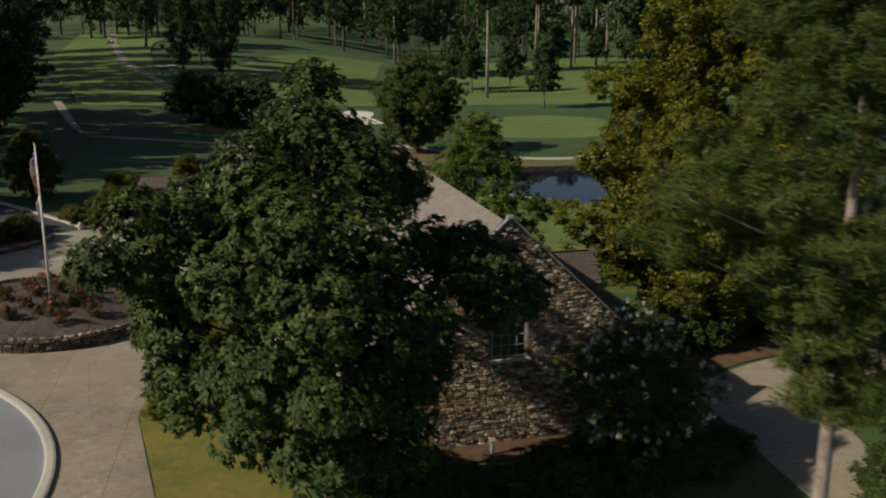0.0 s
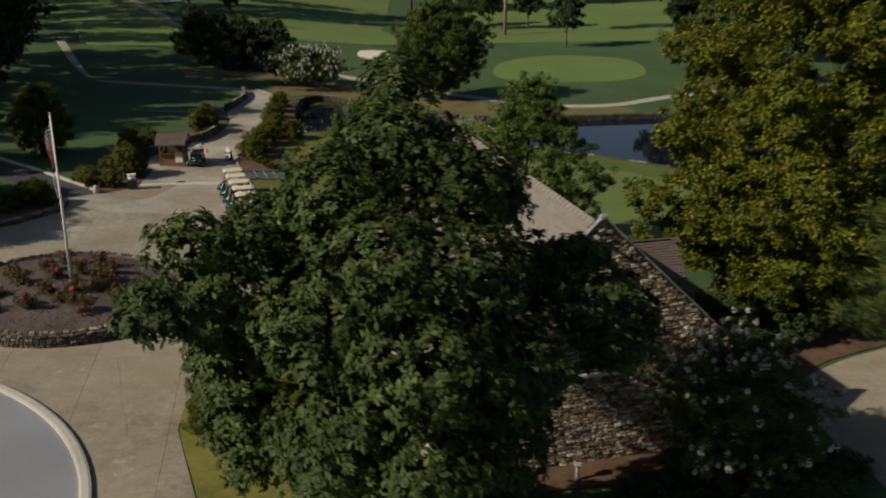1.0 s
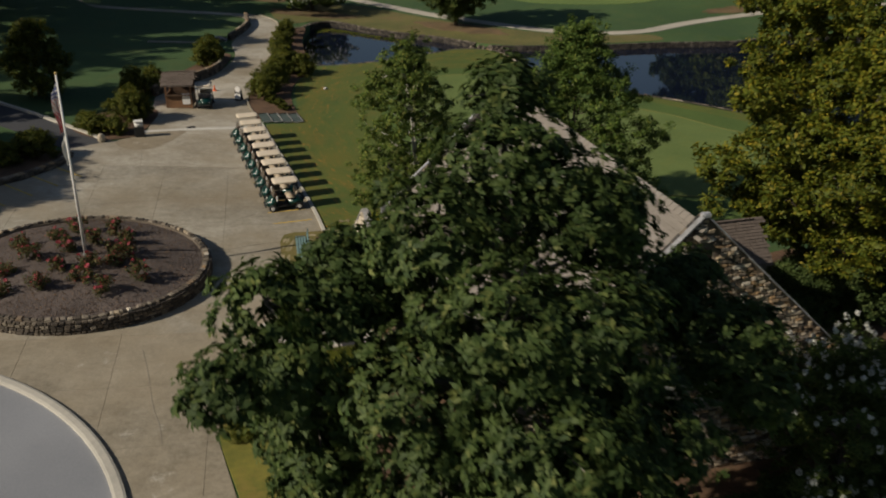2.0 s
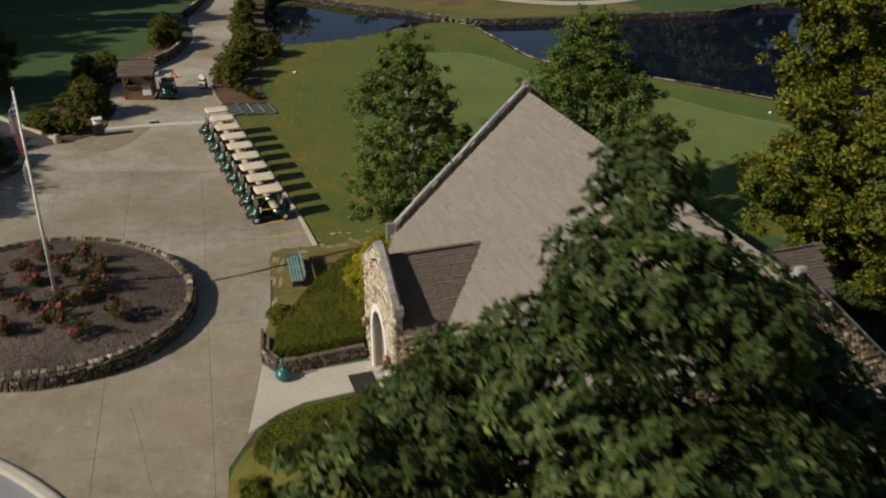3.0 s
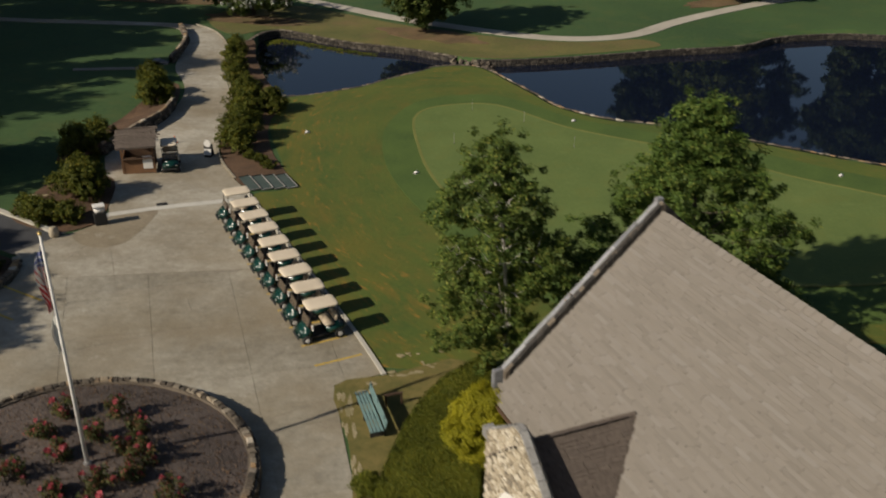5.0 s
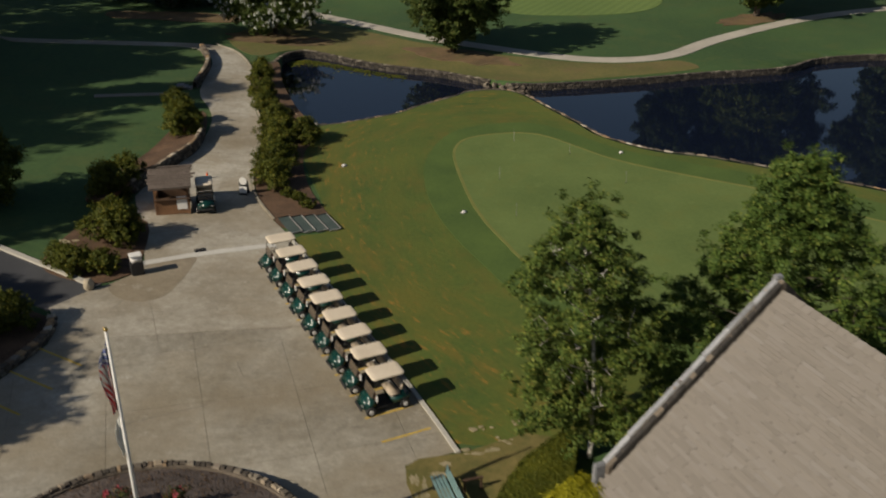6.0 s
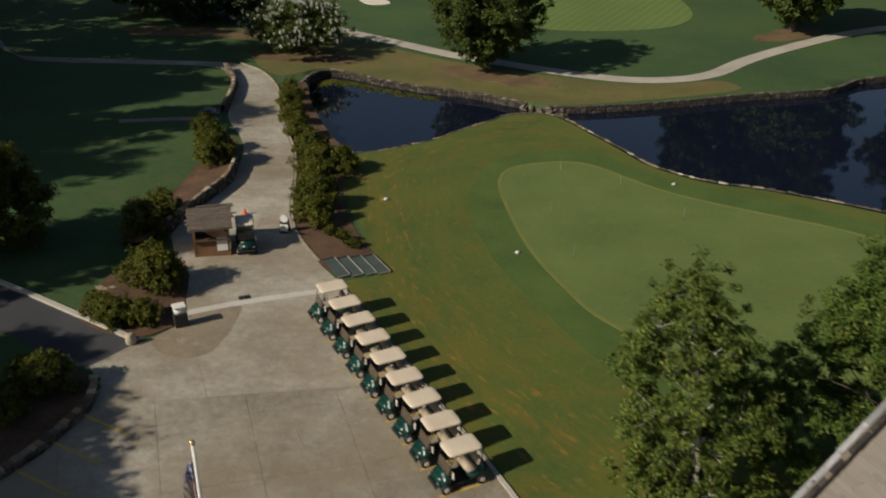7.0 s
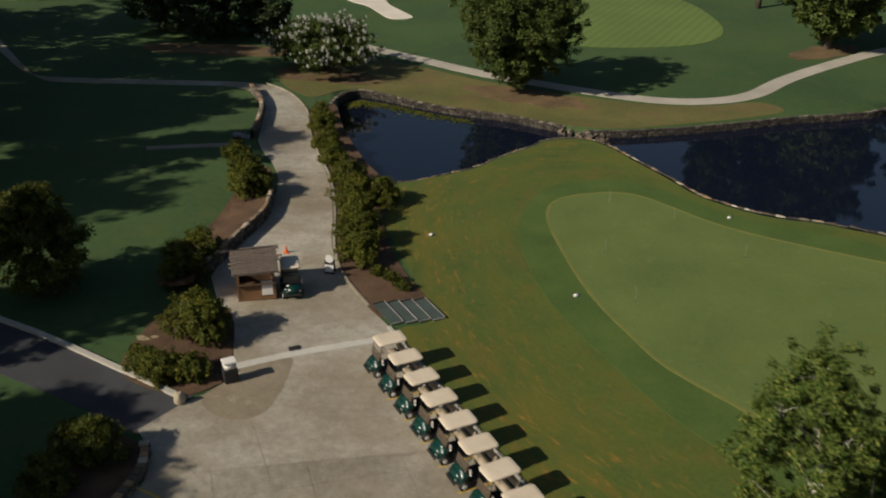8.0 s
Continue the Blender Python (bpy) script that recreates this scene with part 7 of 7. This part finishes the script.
for k in range(6):
    part("bar", box(-0.27 + 0.1 * k, -0.22 + 0.1 * k, -0.18, 0.18, 0.02, 0.035), M["dark"], drain)

# putting green flags and markers
for x, y in [(-2.5, 99.7), (1.1, 96.2), (-5.1, 91.9), (3.6, 90.0), (-5.2, 85.4)]:
    st = thing("practice_flagstick", x, y, hgt(x, y) + 0.07, 0, "thin pale flagstick in the putting green", "flagstick", "practice flagsticks")
    part("stick", tube([(0, 0, 0), (0, 0, 0.9)], 0.01, 6), M["coping"], st)
    part("cup", tube([(0, 0, 0.0), (0, 0, 0.012)], 0.06, 10), M["dark"], st)
for x, y in [(5.1, 96.0), (-8.5, 86.4), (-16.0, 95.8), (20.4, 82.2)]:
    mk = thing("tee_marker", x, y, hgt(x, y) + 0.04, 30, "small white marker on the grass", "marker")
    part("body", box(-0.18, 0.18, -0.1, 0.1, 0, 0.16, 0.05), M["white_paint"], mk, smooth=True)
    part("foot", box(-0.2, 0.2, -0.12, 0.12, 0, 0.02), M["coping"], mk)


# ---- stone walls of the garden and the pond ----
def stone_wall(name, pts, base, top, label, seed, course=0.17, wide=(0.2, 0.5), thick=0.35, face=1, out=0.0):
    """A low rubble wall along a line; base and top are heights over the land."""
    line = spline(pts, False, 5)
    cum_l = [0.0]
    for a, b in zip(line, line[1:]):
        cum_l.append(cum_l[-1] + math.hypot(b[0] - a[0], b[1] - a[1]))

    def at(u):
        i = min(max(int(np.searchsorted(cum_l, u)) - 1, 0), len(line) - 2)
        f = (u - cum_l[i]) / max(cum_l[i + 1] - cum_l[i], 1e-6)
        a, b = line[i], line[i + 1]
        t = math.atan2(b[1] - a[1], b[0] - a[0])
        return a[0] + (b[0] - a[0]) * f + math.sin(t) * face * out, a[1] + (b[1] - a[1]) * f - math.cos(t) * face * out, t
    w = thing(name, 0, 0, 0, 0, label, "stone wall")
    verts, faces = [], []
    for x, y, t in [at(u) for u in cum_l]:
        nx, ny = -math.sin(t) * face, math.cos(t) * face
        g = hgt(x, y)
        verts += [(x, y, g + base), (x, y, g + top - 0.03), (x + nx * thick, y + ny * thick, g + top - 0.03), (x + nx * thick, y + ny * thick, g + base)]
    for i in range(len(line) - 1):
        for j in range(4):
            q = [i * 4 + j, i * 4 + (j + 1) % 4, i * 4 + 4 + (j + 1) % 4, i * 4 + 4 + j]
            faces.append(tuple(q))
    body = mesh_part("core", verts, faces, M["mortar"], w)
    turn = 0 if face > 0 else 180
    lay_stones(body, stone_rows(0, cum_l[-1], base, top - 0.1, lambda u, v: 0 < u < cum_l[-1], seed, course, wide),
               lambda u, v: Vector((at(u)[0], at(u)[1], hgt(*at(u)[:2]) + v)), lambda u: math.degrees(at(u)[2]) + turn, lambda p: abs(p[0] - cum_l[-1] * 0.4), seed, 0.16, "wet" if seed in (302, 303) else True)
    r = random.Random(seed)
    u = 0.0
    while u < cum_l[-1] - 0.2:
        w_s = r.uniform(0.3, 0.6)
        x, y, t = at(min(u + w_s / 2, cum_l[-1]))
        nx, ny = -math.sin(t) * face, math.cos(t) * face
        share("cap_stone", r.choice(DARK_MESHES if seed in (302, 303) else STONE_MESHES), body, Matrix.Translation((x + nx * thick / 2, y + ny * thick / 2, hgt(x, y) + top + 0.02)) @ pose(0, 0, 0, r.uniform(-4, 4), r.uniform(-4, 4), math.degrees(t) + r.uniform(-5, 5)) @ pose(0, 0, 0, -90) @ Matrix.Diagonal((w_s - 0.03, 0.1, thick * r.uniform(0.95, 1.2), 1)))
        u += w_s
    return w


stone_wall("retaining_wall", [(-26.6, 102.2), (-26.75, 100.6), (-27.1, 98.4), (-28.45, 95.0), (-29.5, 92.2), (-30.2, 90.6)], -0.1, 0.85, "rubble stone retaining wall beside the cart path", 300, thick=0.24, face=-1)
stone_wall("retaining_wall", [(-29.2, 129.0), (-28.1, 124.0), (-28.1, 119.5), (-28.5, 115.4)], -0.1, 0.7, "rubble stone retaining wall in the path's bend", 301, face=-1)
stone_wall("pond_wall", [(-23.6, 122.8), (-22.2, 125.0), (-21.6, 127.0), (-20.6, 129.1), (-18.8, 130.1), (-16.6, 128.7), (-13.6, 126.0), (-10.6, 123.7), (-5.8, 120.9), (-3.3, 118.8), (-1.3, 117.0)], -0.9, 0.02, "old stone wall along the pond's bank", 302, 0.2, (0.25, 0.6), out=0.3)
stone_wall("pond_wall", [(0.5, 115.7), (3.3, 115.3), (8.6, 115.5), (14, 116.1), (20, 117.1), (28.1, 117.7), (33.7, 120.7), (40.9, 121.3), (47.6, 119.4), (58, 117.5)], -0.9, 0.02, "long stone wall along the pond's far bank", 303, 0.2, (0.25, 0.6), out=0.35)
stone_wall("road_wall", [(-31.35, 74.0), (-31.2, 72.4), (-31.9, 70.2), (-33.4, 67.6), (-36.2, 64.4)], -0.1, 0.35, "low rubble stone edging round the shrub bed", 304, face=-1)
edge = [p for p in POND if p[1] < 114.2 and p[0] < 40]
r = random.Random(305)
rim = thing("pond_edging", 0, 0, 0, 0, "thin line of edging stones round the island lawn", "edging")
for (ax, ay), (bx, by) in zip(edge, edge[1:]):
    ln = math.hypot(bx - ax, by - ay)
    if ln > 6:
        continue
    n = max(1, int(ln / 0.45))
    for i in range(n):
        f = (i + 0.5) / n
        x, y = ax + (bx - ax) * f, ay + (by - ay) * f
        share("edging_stone", r.choice(STONE_MESHES + DARK_MESHES * 2), rim, Matrix.Translation((x + r.uniform(-0.05, 0.05), y + r.uniform(-0.05, 0.05), hgt(x, y) - 0.06)) @ pose(0, 0, 0, r.uniform(-8, 8), r.uniform(-8, 8), math.degrees(math.atan2(by - ay, bx - ax))) @ pose(0, 0, 0, -90) @ Matrix.Diagonal((ln / n * r.uniform(0.96, 1.12), 0.22, r.uniform(0.16, 0.3), 1)))
weir = thing("weir", 0, 0, 0, 0, "tumbled stone weir between two ponds", "weir")
for i in range(70):
    f = r.uniform(0, 1)
    x, y = -0.6 + 1.6 * f + r.gauss(0, 0.55), 116.6 - 2.8 * f + r.gauss(0, 0.45)
    q = r.uniform(0.25, 0.55)
    share("boulder", r.choice(DARK_MESHES), weir, Matrix.Translation((x, y, -0.5 + r.uniform(-0.1, 0.3))) @ pose(0, 0, 0, r.uniform(0, 360), r.uniform(0, 360), r.uniform(0, 360)) @ Matrix.Diagonal((q, q * 0.8, q * 0.7, 1)))
# steps in the bend of the path
steps = thing("garden_steps", -29.4, 115.4, hgt(-29.4, 115.4), 0, "short flight of stone steps in the retaining wall", "steps")
for i in range(3):
    part("step", box(-0.9, 0.5 - 0.35 * i, -0.45, 0.45, -0.05, 0.13 * (i + 1), 0.02), M["coping"], steps)
# footpath in the darker joint colour, in place of shade over it
strip("footpath", [(-29.8, 113.7), (-33.4, 113.2), (-36.9, 112.6)], 0.8, 0.05, M["joint"], "narrow concrete footpath through the lawn, darkened for shade", "path")
# lily pads by the bank
rl = np.random.RandomState(77)
u = rl.uniform(0, 1, 900)
px = -20.2 + 11.0 * u ** 1.7 + rl.normal(size=900) * 0.25
py = np.interp(px, [-20.4, -18.8, -16.6, -13.6, -10.6, -7], [128.2, 128.9, 127.4, 124.7, 122.3, 120.4]) - np.abs(rl.normal(size=900)) * 0.9
np.random.seed(78)
tagged(quads("water_weed", np.stack([px, py, np.full(900, WATER_Z + 0.02)], axis=1), rl.normal(size=(900, 3)) * 0.1 + np.array([0, 0, 1.0]), 0.15, 0.8, M["shrub_leaf"]), "yellow-green pond weed along the bank", "pond weed", kind="stuff")
